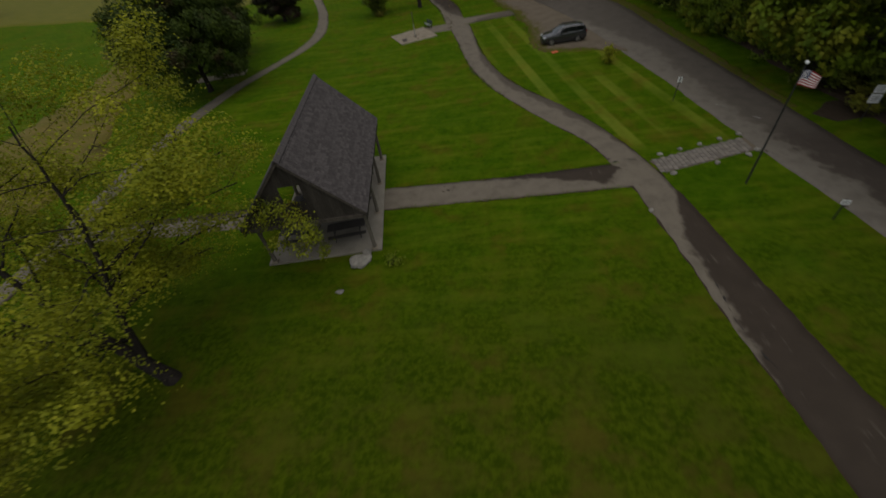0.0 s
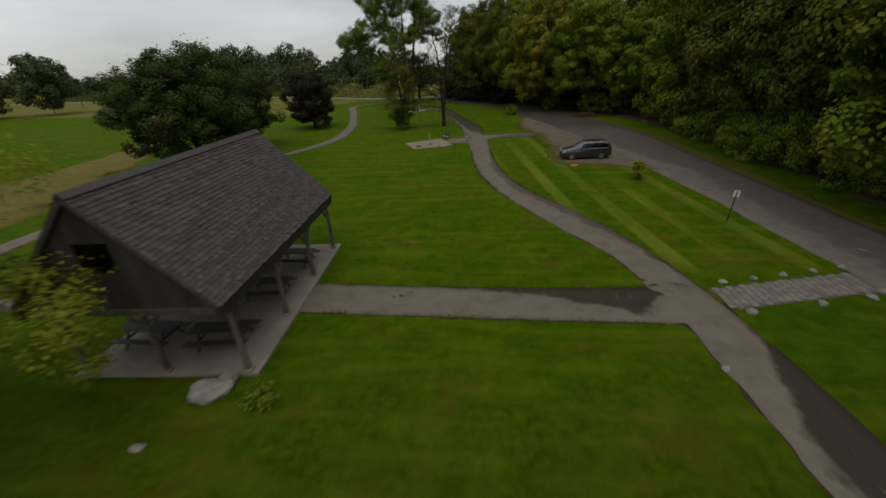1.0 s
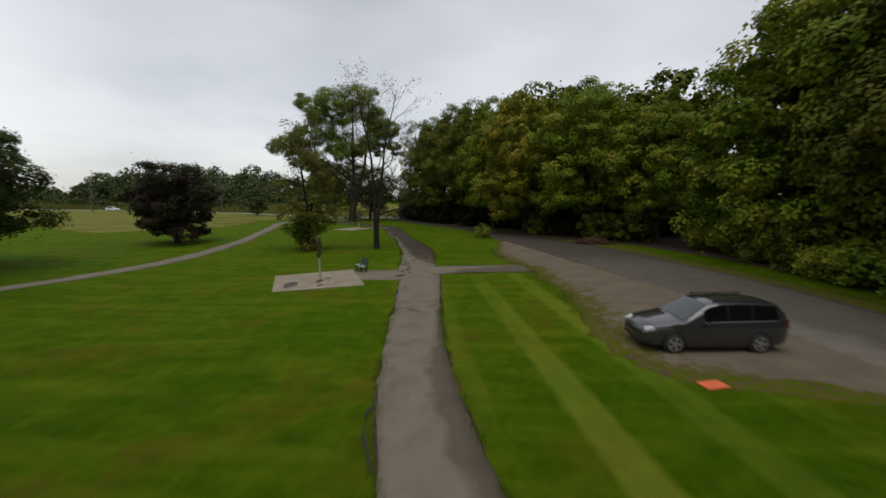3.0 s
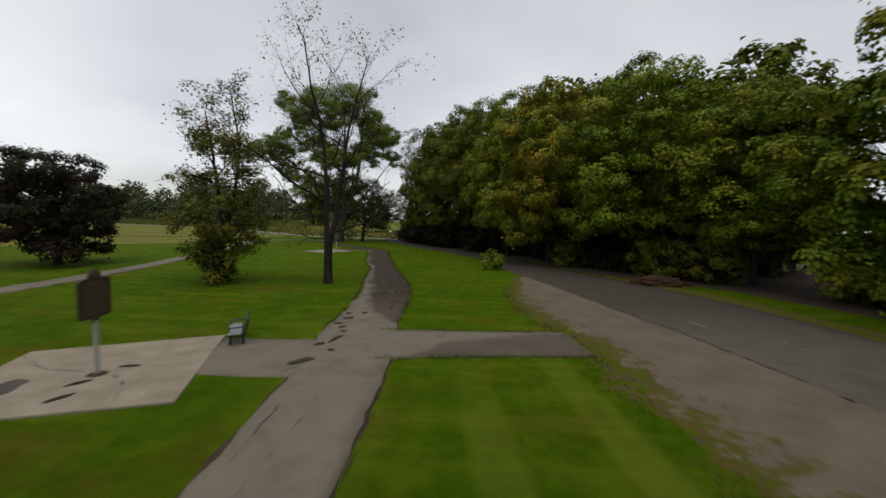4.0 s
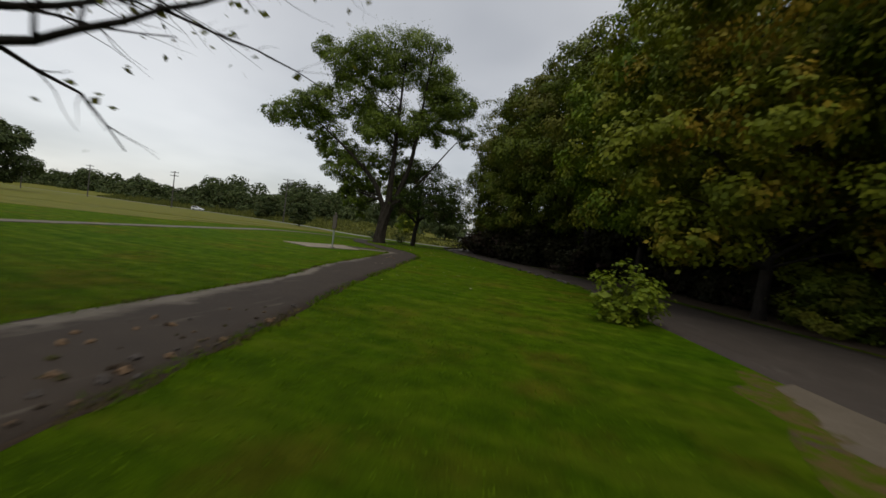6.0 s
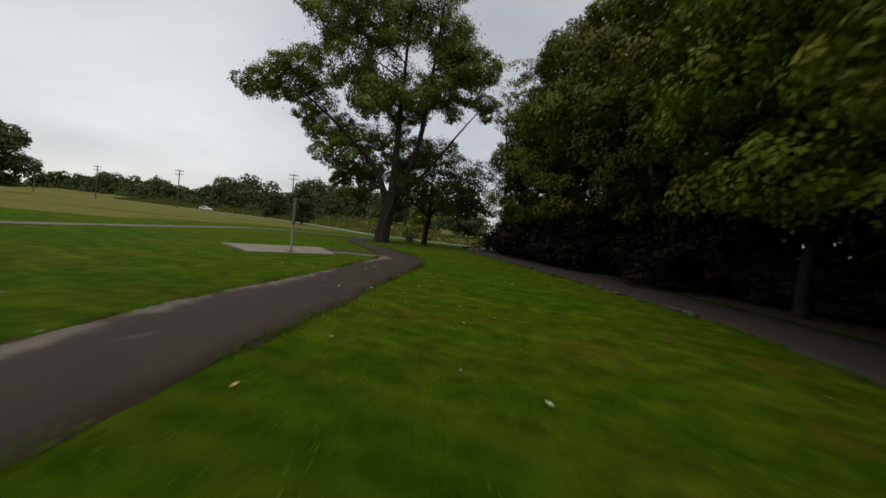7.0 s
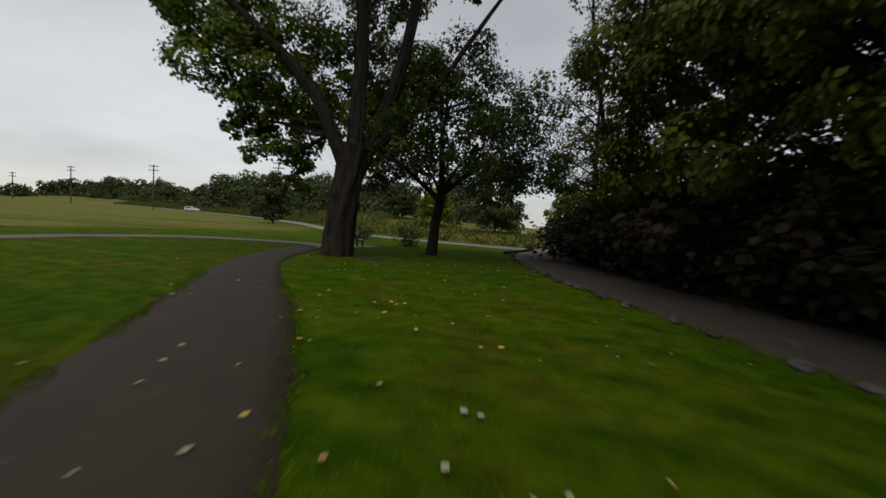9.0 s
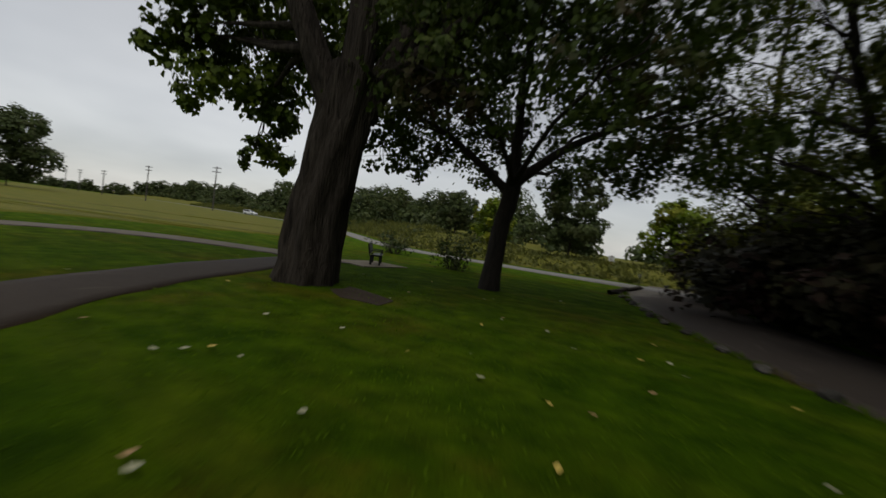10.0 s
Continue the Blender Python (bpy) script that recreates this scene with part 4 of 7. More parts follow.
BENCH_GREEN = surface("dark green bench boards", (0.016, 0.028, 0.026), (0.035, 0.050, 0.046), 4, 40, 0.45, 0.15, 0.003)
BENCH_GREY = surface("pale bench boards", (0.17, 0.19, 0.195), (0.27, 0.29, 0.295), 4, 40, 0.35, 0.15, 0.003)
TABLE_WOOD = surface("dark picnic table wood", (0.022, 0.018, 0.015), (0.055, 0.046, 0.038), 3, 30, 0.7, 0.3, 0.004, vary=0.25)
ORANGE = plain("orange plastic sheet", (0.55, 0.10, 0.035), 0.7)
SIGN_WHITE = plain("white sign plate", (0.72, 0.73, 0.72), 0.45)
SIGN_BAR = plain("sign print", (0.05, 0.05, 0.05), 0.5)
FLAG_RED, FLAG_WHITE, FLAG_BLUE = plain("flag red", (0.35, 0.02, 0.03), 0.8), plain("flag white", (0.72, 0.70, 0.68), 0.8), plain("flag blue", (0.015, 0.02, 0.09), 0.8)
MOSS = surface("moss and silt", (0.0273, 0.0312, 0.0078), (0.0585, 0.0468, 0.0218), 6, 30, 0.95, 0.6, 0.02)
SILT = surface("dried silt", (0.0484, 0.0406, 0.0351), (0.0897, 0.078, 0.0686), 3, 30, 0.9, 0.2, 0.004)
CRACK = plain("open crack", (0.018, 0.015, 0.013), 0.95)
POLE_WOOD = surface("grey pole wood", (0.06, 0.055, 0.05), (0.12, 0.11, 0.10), 2, 20, 0.9, 0.3, 0.01, stretch=(1, 1, 0.2))
FALLEN = [plain("yellow leaf", (0.55, 0.40, 0.08), 0.6), plain("pale leaf", (0.36, 0.35, 0.22), 0.6), plain("tan leaf", (0.34, 0.21, 0.09), 0.7)]
BROWN_LEAF = surface("brown leaf clods", (0.060, 0.036, 0.021), (0.210, 0.140, 0.082), 14, 50, 0.85, 0.6, 0.01)
BRUSH = surface("dead brown brush", (0.028, 0.016, 0.010), (0.074, 0.043, 0.025), 3, 26, 0.95, 0.7, 0.03)
KERB_STONE = surface("mossy kerb stone", (0.0429, 0.0429, 0.0328), (0.1326, 0.1209, 0.1053), 2.5, 18, 0.9, 0.7, 0.02, vary=0.5)
PAVER = surface("pale pavers", (0.1482, 0.1287, 0.1092), (0.234, 0.2106, 0.1833), 2, 30, 0.9, 0.4, 0.006, vary=0.35)
TAN_MEADOW = surface("tan dry grass", (0.078, 0.078, 0.008), (0.150, 0.112, 0.028), 0.35, 5, 0.95, 0.5, 0.08, stretch=(0.6, 1.6, 1))
MEADOW = surface("meadow grass", (0.066, 0.086, 0.005), (0.146, 0.128, 0.020), 0.35, 5, 0.95, 0.5, 0.08, stretch=(0.6, 1.6, 1))


# ---- picnic shelter ----
def shelter():
    """A gabled open shelter: posts with crooked braces, boarded gables, shingled roof."""
    m = pose(-9.72, 23.4, 0.12, 0, 0, 3.6)
    root = thing("picnic_shelter", m, "open timber picnic shelter with steep dark shingle roof and boarded gables", "shelter")
    half, ln, eave, ridge = 3.5, 5.78, 3.33, 7.02
    slope = math.atan2(ridge - eave, half)
    rise = math.hypot(half, ridge - eave)
    for sgn in (-1, 1):
        # deck, in the plane of the slope
        bm = bmesh.new()
        box(bm, (0, 0, -0.05), (rise, 2 * ln - 0.06, 0.08), bevel=0.01)
        turn = Matrix.Rotation(sgn * slope, 4, "Y")
        mid = Vector((sgn * half / 2, 0, (eave + ridge) / 2))
        deck = part("roof_deck", bm, BOARD, root, "dark underside boards of the roof", at=Matrix.Translation(mid) @ turn)
        # shingle courses, one mesh a course
        rng = random.Random(5 + sgn)
        courses = 30
        step = (rise + 0.06) / courses
        for c in range(courses):
            bm = bmesh.new()
            s0 = -rise / 2 + (c - 0.05) * step if sgn < 0 else rise / 2 - (c + 0.95) * step
            y = -ln - rng.random() * 0.2
            while y < ln:
                w = rng.uniform(0.28, 0.36)
                ya, yb = max(-ln, y), min(ln, y + w - 0.012)
                if yb - ya > 0.04:
                    drop, lift = rng.uniform(-0.022, 0.022), rng.uniform(-0.002, 0.012)
                    lo, hi = (s0 - 0.02 + drop, s0 + step + 0.03) if sgn < 0 else (s0 - 0.03, s0 + step + 0.02 + drop)
                    z_lo, z_hi = (0.034 + lift, 0.004) if sgn < 0 else (0.004, 0.034 + lift)
                    top = [bm.verts.new((lo, ya, z_lo)), bm.verts.new((hi, ya, z_hi)), bm.verts.new((hi, yb, z_hi)), bm.verts.new((lo, yb, z_lo))]
                    bot = [bm.verts.new((v.co.x, v.co.y, v.co.z - 0.014)) for v in top]
                    bm.faces.new(top)
                    for i in range(4):
                        bm.faces.new((top[i], bot[i], bot[(i + 1) % 4], top[(i + 1) % 4]))
                y += w
            part("shingle_course", bm, SHINGLE, deck)
        # eaves board
        bm = bmesh.new()
        box(bm, (sgn * (half - 0.03), 0, eave - 0.13), (0.05, 2 * ln - 0.02, 0.22), bevel=0.008)
        eaves = part("eaves_board", bm, BOARD, root)
        # scalloped valance boards hung under it
        for k in range(36):
            bm = bmesh.new()
            y0 = -ln + 0.02 + k * (2 * ln - 0.04) / 36
            y1 = y0 + (2 * ln - 0.04) / 36 - 0.006
            q = [(y0, eave - 0.2), (y1, eave - 0.2), (y1, eave - 0.46), (y0 * 0.3 + y1 * 0.7, eave - 0.53), (y0 * 0.7 + y1 * 0.3, eave - 0.53), (y0, eave - 0.46)]
            front, behind = ([bm.verts.new((sgn * (half - d), y, z)) for y, z in q] for d in (0.06, 0.085))
            bm.faces.new(front)
            bm.faces.new(behind[::-1])
            for i in range(6):
                bm.faces.new((front[i], behind[i], behind[(i + 1) % 6], front[(i + 1) % 6]))
            bmesh.ops.recalc_face_normals(bm, faces=bm.faces)
            part("valance_board", bm, BOARD, eaves)
        # rafters
        bm = bmesh.new()
        box(bm, (0, 0, -0.17), (rise - 0.25, 0.07, 0.16))
        me = bpy.data.meshes.new("rafter")
        bm.to_mesh(me)
        bm.free()
        for y in np.linspace(-ln + 0.6, ln - 0.6, 9):
            put("rafter", me, TIMBER, root, at=Matrix.Translation(mid + Vector((0, y, 0))) @ turn)
        # plate beam
        bm = bmesh.new()
        box(bm, (sgn * 3.12, 0.3, 3.2), (0.2, 2 * ln - 1.0, 0.26), bevel=0.015)
        part("beam", bm, TIMBER, root)
    bm = bmesh.new()
    for sgn in (-1, 1):
        box(bm, (sgn * 0.09, 0, ridge + 0.0), (0.24, 2 * ln, 0.03), Matrix.Rotation(sgn * slope, 4, "Y"))
    part("ridge_cap", bm, SHINGLE, root)
    # gables of upright boards with an opening
    for y, hole in ((-ln + 0.22, True), (ln - 0.22, False)):
        n = 24
        for k in range(n):
            x0, x1 = -half + 0.12 + (2 * half - 0.24) * k / n, -half + 0.12 + (2 * half - 0.24) * (k + 1) / n - 0.008
            def cap(x):
                return ridge - 0.16 - (abs(x)) * (ridge - eave) / half
            spans = [(3.02, None)]
            if hole and -0.55 < (x0 + x1) / 2 < 0.45:
                spans = [(3.02, 4.5), (5.5, None)]
            for lo, hi in spans:
                bm = bmesh.new()
                a, b = (hi, hi) if hi else (cap(x0), cap(x1))
                if min(a, b) <= lo:
                    a, b = max(a, lo + 0.01), max(b, lo + 0.01)
                v = [bm.verts.new((x, yy, z)) for yy in (y - 0.012, y + 0.012) for x, z in ((x0, lo), (x1, lo), (x1, b), (x0, a))]
                for f in ((0, 1, 2, 3), (7, 6, 5, 4), (0, 4, 5, 1), (1, 5, 6, 2), (2, 6, 7, 3), (3, 7, 4, 0)):
                    bm.faces.new([v[i] for i in f])
                bmesh.ops.recalc_face_normals(bm, faces=bm.faces)
                part("gable_board", bm, BOARD, root)
        bm = bmesh.new()
        box(bm, (0, y, 3.06), (2 * half - 0.5, 0.16, 0.24), bevel=0.012)
        part("tie_beam", bm, TIMBER, root)
        for sgn in (-1, 1):
            bm = bmesh.new()
            box(bm, (0, 0, -0.07), (rise, 0.05, 0.12), bevel=0.006)
            part("barge_board", bm, TIMBER, root, at=Matrix.Translation((sgn * half / 2, math.copysign(ln - 0.03, y), (eave + ridge) / 2)) @ Matrix.Rotation(sgn * slope, 4, "Y"))
    # posts and crooked braces
    rng = np.random.RandomState(9)
    spots = [(x, y) for x in (-3.12, 3.12) for y in (-4.95, -1.45, 2.05, 5.5)] + [(0, -4.95), (0, 5.5)]
    for x, y in spots:
        w = Wood()
        w.tube([(x, y, 0), (x + 0.02, y, 1.2), (x, y + 0.02, 2.4), (x, y, 3.12)], [0.125, 0.105, 0.10, 0.10], 10, 0.05, int(abs(x * 7 + y * 3)) + 1)
        post = put("post", w.mesh("post"), POST_WOOD, root)
        ways = [(0, 1), (0, -1)] if x else [(1, 0), (-1, 0)]
        for dx, dy in ways:
            if abs(y + dy) > 5.8:
                continue
            w = Wood()
            w.tube([(x, y, 1.95), (x + dx * 0.35, y + dy * 0.35, 2.25), (x + dx * 0.75, y + dy * 0.75, 2.75), (x + dx * 0.95, y + dy * 0.95, 3.15)], [0.075, 0.07, 0.06, 0.055], 7, 0.08, 3)
            put("brace", w.mesh("brace"), POST_WOOD, post)
        bm = bmesh.new()
        box(bm, (x, y, 0.05), (0.34, 0.34, 0.1), bevel=0.02)
        part("post_foot", bm, CONCRETE, post)
    return m


slab("shelter_slab", [tuple((pose(-9.72, 23.4, 0, 0, 0, 3.6) @ Vector((x, y, 0)))[:2]) for x, y in ((-3.5, -5.15), (3.55, -5.15), (3.45, 6.1), (-3.5, 6.1))], SLAB_GREY, 0.12, "pale concrete floor slab of the picnic shelter", "floor slab")
SHELTER_AT = shelter()


def picnic_table(m):
    root = thing("picnic_table", m, "dark weathered wooden picnic table under the shelter roof", "picnic table", "picnic tables")
    bm = bmesh.new()
    box(bm, (0, 0, 0), (2.4, 0.14, 0.04), bevel=0.006)
    me = bpy.data.meshes.new("plank")
    bm.to_mesh(me)
    bm.free()
    for k in range(5):
        put("top_plank", me, TABLE_WOOD, root, at=Matrix.Translation((0, -0.30 + 0.15 * k, 0.75)))
    for y in (-0.72, -0.57, 0.57, 0.72):
        put("seat_plank", me, TABLE_WOOD, root, at=Matrix.Translation((0, y, 0.45)))
    for x in (-0.8, 0.8):
        bm = bmesh.new()
        for s in (-1, 1):
            box(bm, (x, s * 0.42, 0.37), (0.045, 0.09, 0.85), Matrix.Rotation(s * 0.5, 4, "X"), 0.005)
        box(bm, (x, 0, 0.41), (0.04, 1.5, 0.09), bevel=0.005)
        box(bm, (x, 0, 0.71), (0.04, 0.72, 0.07), bevel=0.005)
        part("leg_frame", bm, TABLE_WOOD, root)
    return root


first = picnic_table(SHELTER_AT @ pose(1.35, -3.3, 0, 0, 0, 4))
for x, y, r in ((-1.75, -3.2, -6), (1.5, 0.3, 3), (-1.6, 0.4, -2), (1.55, 3.6, -5), (-1.5, 3.8, 4)):
    copy_thing(first, SHELTER_AT @ pose(x, y, 0, 0, 0, r))


# ---- stones ----
def rock(name, seed, size, at, label, group="", material=None):
    rng = np.random.RandomState(seed)
    bm = bmesh.new()
    bmesh.ops.create_icosphere(bm, subdivisions=3, radius=0.5)
    off = rng.rand(3) * 50
    for v in bm.verts:
        n = v.co.normalized()
        k = 1 + 0.34 * noise.noise(Vector(n * 1.3) + Vector(off)) + 0.12 * noise.noise(Vector(n * 3.4) + Vector(off))
        v.co = Vector((n.x * size[0], n.y * size[1], n.z * size[2])) * 0.5 * k
        v.co.x = round(v.co.x / (size[0] * 0.11)) * size[0] * 0.11 * 0.35 + v.co.x * 0.65
    ob = part(name, bm, material or STONE, None, at=at)
    return tagged(ob, label, "stone", group)


rock("boulder", 3, (1.35, 0.95, 0.75), pose(-7.1, 17.6, 0.16, 0, 0, 25), "pale flat-sided boulder at the shelter's corner")
rock("boulder", 8, (0.7, 0.5, 0.55), pose(-6.75, 18.1, 0.2, 0, 0, 80), "smaller pale boulder against the shelter post")
rock("stone", 4, (0.45, 0.28, 0.2), pose(-7.95, 15.4, 0.05, 0, 0, 10), "small pale stone lying in the grass")
rock("stone", 5, (0.35, 0.25, 0.2), pose(10.5, 19.6, 0.05, 0, 0, 60), "small brown stone at the path's edge")
for k in range(5):
    rock("edging_stone", 20 + k, (0.38, 0.28, 0.24), pose(13.4 + 1.52 * k, 25.5 + 0.36 * k, 0.05, 0, 0, 40 * k), "pale field stone beside the paver strip", "stones beside the paver strip")
for k, (x, y) in enumerate([(13.3, 23.1), (16.4, 23.75), (18.7, 24.3), (19.5, 24.75)]):
    rock("edging_stone", 30 + k, (0.42, 0.32, 0.26), pose(x, y, 0.05, 0, 0, 50 * k), "pale field stone beside the paver strip", "stones beside the paver strip")


def road_stones():
    rng = random.Random(3)
    s = spline(ROAD_W[15:24], 0.3)
    d, at, k = np.r_[0, np.cumsum(np.linalg.norm(np.diff(s, axis=0), axis=1))], 1.0, 0
    while at < d[-1]:
        x, y = np.interp(at, d, s[:, 0]) - rng.uniform(0.0, 0.3), np.interp(at, d, s[:, 1])
        L = rng.uniform(0.3, 0.75)
        a = math.degrees(math.atan2(np.interp(at + 0.5, d, s[:, 1]) - y, np.interp(at + 0.5, d, s[:, 0]) - x))
        rock("kerb_stone", 50 + k, (L, rng.uniform(0.2, 0.32), rng.uniform(0.14, 0.26)), pose(x, y, 0.05, 0, 0, a + rng.uniform(-15, 15)), "low grey stone set along the road's edge", "stones along the road", KERB_STONE)
        at += L + rng.uniform(0.25, 1.5)
        k += 1


road_stones()


# ---- minivan ----
STATIONS = [(0.0, 0.30, 0.62, 0.66, 0.70), (0.10, 0.24, 0.78, 0.80, 0.82), (0.35, 0.20, 0.90, 0.93, 0.90), (0.9, 0.20, 0.98, 1.03, 0.96), (1.30, 0.20, 1.02, 1.10, 0.98),
            (1.75, 0.20, 1.03, 1.38, 0.99), (2.20, 0.20, 1.05, 1.66, 0.99), (2.60, 0.20, 1.06, 1.74, 0.99), (3.40, 0.20, 1.08, 1.76, 0.99), (4.20, 0.20, 1.10, 1.74, 0.985), (4.70, 0.22, 1.12, 1.68, 0.96), (4.93, 0.26, 1.10, 1.42, 0.93), (5.08, 0.36, 0.95, 1.02, 0.86)]


def car_ring(x):
    """Half the body's section at x: (y, z) from the sill to the middle of the roof."""
    cols = np.array(STATIONS)
    zb, belt, top, w = (np.interp(x, cols[:, 0], cols[:, k]) for k in (1, 2, 3, 4))
    tumble = min(0.26, 0.36 * (top - belt))
    return [(w * 0.90, zb), (w * 0.985, zb + 0.10), (w, (zb + belt) / 2), (w * 0.985, belt - 0.04), (w * 0.97, belt), (w - tumble * 0.55, belt + (top - belt) * 0.55), (w - tumble, top - 0.05), (w - tumble - 0.12, top - 0.005), (0.0, top + 0.02)]


def car_patch(bm, x0, x1, lo, hi, side, out, n=8):
    """A pane or panel that follows the flank between two heights of the section, from lo to hi (0 belt, 1 roof edge)."""
    rows = []
    for x in np.linspace(x0, x1, n):
        r = car_ring(x)
        def at(f):
            a, b, c = r[4], r[5], r[6]
            p, q, g = (a, b, f / 0.55) if f < 0.55 else (b, c, (f - 0.55) / 0.45)
            return (p[0] + (q[0] - p[0]) * g, p[1] + (q[1] - p[1]) * g)
        rows.append([bm.verts.new((x, side * (y + out), z + out * 0.3)) for y, z in (at(lo), at(lo + (hi - lo) * 0.5), at(hi))])
    for a, b in zip(rows, rows[1:]):
        for i in range(2):
            bm.faces.new((a[i], b[i], b[i + 1], a[i + 1]))


def build_car(name, m, paint, label):
    root = thing(name, m, label, "car")
    bm = bmesh.new()
    xs = sorted({*np.linspace(0, 5.08, 40).round(3), *[s[0] for s in STATIONS]})
    rows = []
    for x in xs:
        r = car_ring(x)
        rows.append([bm.verts.new((x, -y, z)) for y, z in r[:-1]] + [bm.verts.new((x, 0, r[-1][1]))] + [bm.verts.new((x, y, z)) for y, z in r[-2::-1]])
    for a, b in zip(rows, rows[1:]):
        for i in range(len(a) - 1):
            bm.faces.new((a[i], a[i + 1], b[i + 1], b[i]))
        bm.faces.new((a[-1], a[0], b[0], b[-1]))
    bm.faces.new(rows[0])
    bm.faces.new(rows[-1][::-1])
    bmesh.ops.recalc_face_normals(bm, faces=bm.faces)
    part("body", bm, paint, root, smooth=True)
    for side in (-1, 1):
        for x0, x1 in ((2.02, 2.85), (2.90, 3.72), (3.77, 4.62)):
            bm = bmesh.new()
            car_patch(bm, x0, x1, 0.10, 0.94, side, 0.006)
            part("side_window", bm, CAR_GLASS, root, smooth=True)
        for x0, x1 in ((2.855, 2.895), (3.725, 3.765)):
            bm = bmesh.new()
            car_patch(bm, x0, x1, 0.10, 0.94, side, 0.004, 2)
            part("door_pillar", bm, BLACK, root, smooth=True)
        bm = bmesh.new()
        car_patch(bm, 1.98, 4.64, 0.03, 0.085, side, 0.010)
        part("window_trim", bm, ALLOY, root, "thin bright trim under the windows", smooth=True)
        bm = bmesh.new()
        box(bm, (2.5, side * 0.975, 0.25), (2.1, 0.04, 0.10), bevel=0.015)
        part("sill", bm, BLACK, root)
        for x in (0.98, 4.01):
            bm = bmesh.new()
            bmesh.ops.create_cone(bm, cap_ends=True, segments=28, radius1=0.405, radius2=0.40, depth=0.03)
            part("wheel_arch", bm, BLACK, root, at=pose(x, side * 0.972, 0.36, 90, 0, 0))
            bm = bmesh.new()
            bmesh.ops.create_cone(bm, cap_ends=False, segments=32, radius1=0.335, radius2=0.335, depth=0.20)
            bmesh.ops.create_cone(bm, cap_ends=True, segments=32, radius1=0.335, radius2=0.30, depth=0.03, matrix=Matrix.Translation((0, 0, 0.115)))
            bmesh.ops.create_cone(bm, cap_ends=True, segments=32, radius1=0.30, radius2=0.335, depth=0.03, matrix=Matrix.Translation((0, 0, -0.115)))
            wheel = part("wheel", bm, RUBBER, root, "black tyre", smooth=False, at=pose(x, side * 0.90, 0.335, 90, 0, 0))
            bm = bmesh.new()
            z = -0.135 * side
            bmesh.ops.create_cone(bm, cap_ends=True, segments=24, radius1=0.06, radius2=0.05, depth=0.03, matrix=Matrix.Translation((0, 0, z)))
            for k in range(5):
                box(bm, (0, 0, 0), (0.18, 0.07, 0.02), Matrix.Rotation(k * 1.2566, 4, "Z") @ Matrix.Translation((0.13, 0, z)), 0.006)
            for k in range(24):
                box(bm, (0, 0, 0), (0.03, 0.066, 0.02), Matrix.Rotation(k * 0.2618, 4, "Z") @ Matrix.Translation((0.235, 0, z)))
            part("rim", bm, ALLOY, wheel, "silver alloy rim with five spokes")
        bm = bmesh.new()
        box(bm, (2.0, side * 1.08, 1.08), (0.12, 0.2, 0.15), bevel=0.03)
        part("mirror", bm, paint, root)
        bm = bmesh.new()
        box(bm, (0.22, side * 0.70, 0.80), (0.34, 0.30, 0.13), Matrix.Rotation(-0.35, 4, "Y") @ Matrix.Rotation(side * 0.3, 4, "Z"), 0.04)
        part("headlight", bm, LAMP_CLEAR, root, "clear headlight")
        bm = bmesh.new()
        box(bm, (4.98, side * 0.80, 1.02), (0.14, 0.22, 0.30), bevel=0.04)
        part("tail_light", bm, LAMP_RED, root, "red tail light")
        bm = bmesh.new()
        box(bm, (3.4, side * 0.62, 1.80), (1.9, 0.04, 0.035), bevel=0.012)
        for x in (2.5, 3.4, 4.3):
            box(bm, (x, side * 0.62, 1.775), (0.10, 0.04, 0.06))
        part("roof_rail", bm, BLACK, root)
        for x in (2.25, 3.15):
            bm = bmesh.new()
            box(bm, (x + 0.45, side * 1.0, 0.96), (0.2, 0.03, 0.03), bevel=0.008)
            part("door_handle", bm, paint, root)
    bm = bmesh.new()
    rows = []
    for x in np.linspace(1.36, 2.22, 7):
        r = car_ring(x)
        y = r[7][0] - 0.02
        rows.append([bm.verts.new((x - 0.006, f * y, r[7][1] + (r[8][1] - r[7][1]) * (1 - f * f) + 0.008)) for f in np.linspace(-1, 1, 7)])
    for a, b in zip(rows, rows[1:]):
        for i in range(6):
            bm.faces.new((a[i], a[i + 1], b[i + 1], b[i]))
    part("windscreen", bm, WINDSCREEN, root, smooth=True)
    bm = bmesh.new()
    rows = []
    for x in np.linspace(4.74, 4.92, 4):
        r = car_ring(x)
        y = r[7][0] - 0.02
        rows.append([bm.verts.new((x + 0.008, f * y, r[7][1] + (r[8][1] - r[7][1]) * (1 - f * f) + 0.006)) for f in np.linspace(-1, 1, 7)])
    for a, b in zip(rows, rows[1:]):
        for i in range(6):
            bm.faces.new((a[i], a[i + 1], b[i + 1], b[i]))
    part("rear_window", bm, CAR_GLASS, root, smooth=True)
    bm = bmesh.new()
    box(bm, (0.03, 0, 0.58), (0.08, 1.1, 0.14), bevel=0.02)
    part("grille", bm, BLACK, root)
    bm = bmesh.new()
    box(bm, (0.06, 0, 0.34), (0.14, 1.4, 0.12), bevel=0.03)
    part("lower_grille", bm, BLACK, root)
    bm = bmesh.new()
    box(bm, (5.075, 0, 0.78), (0.02, 0.32, 0.16), bevel=0.004)
    part("number_plate", bm, SIGN_WHITE, root, "blank pale number plate")
    return root


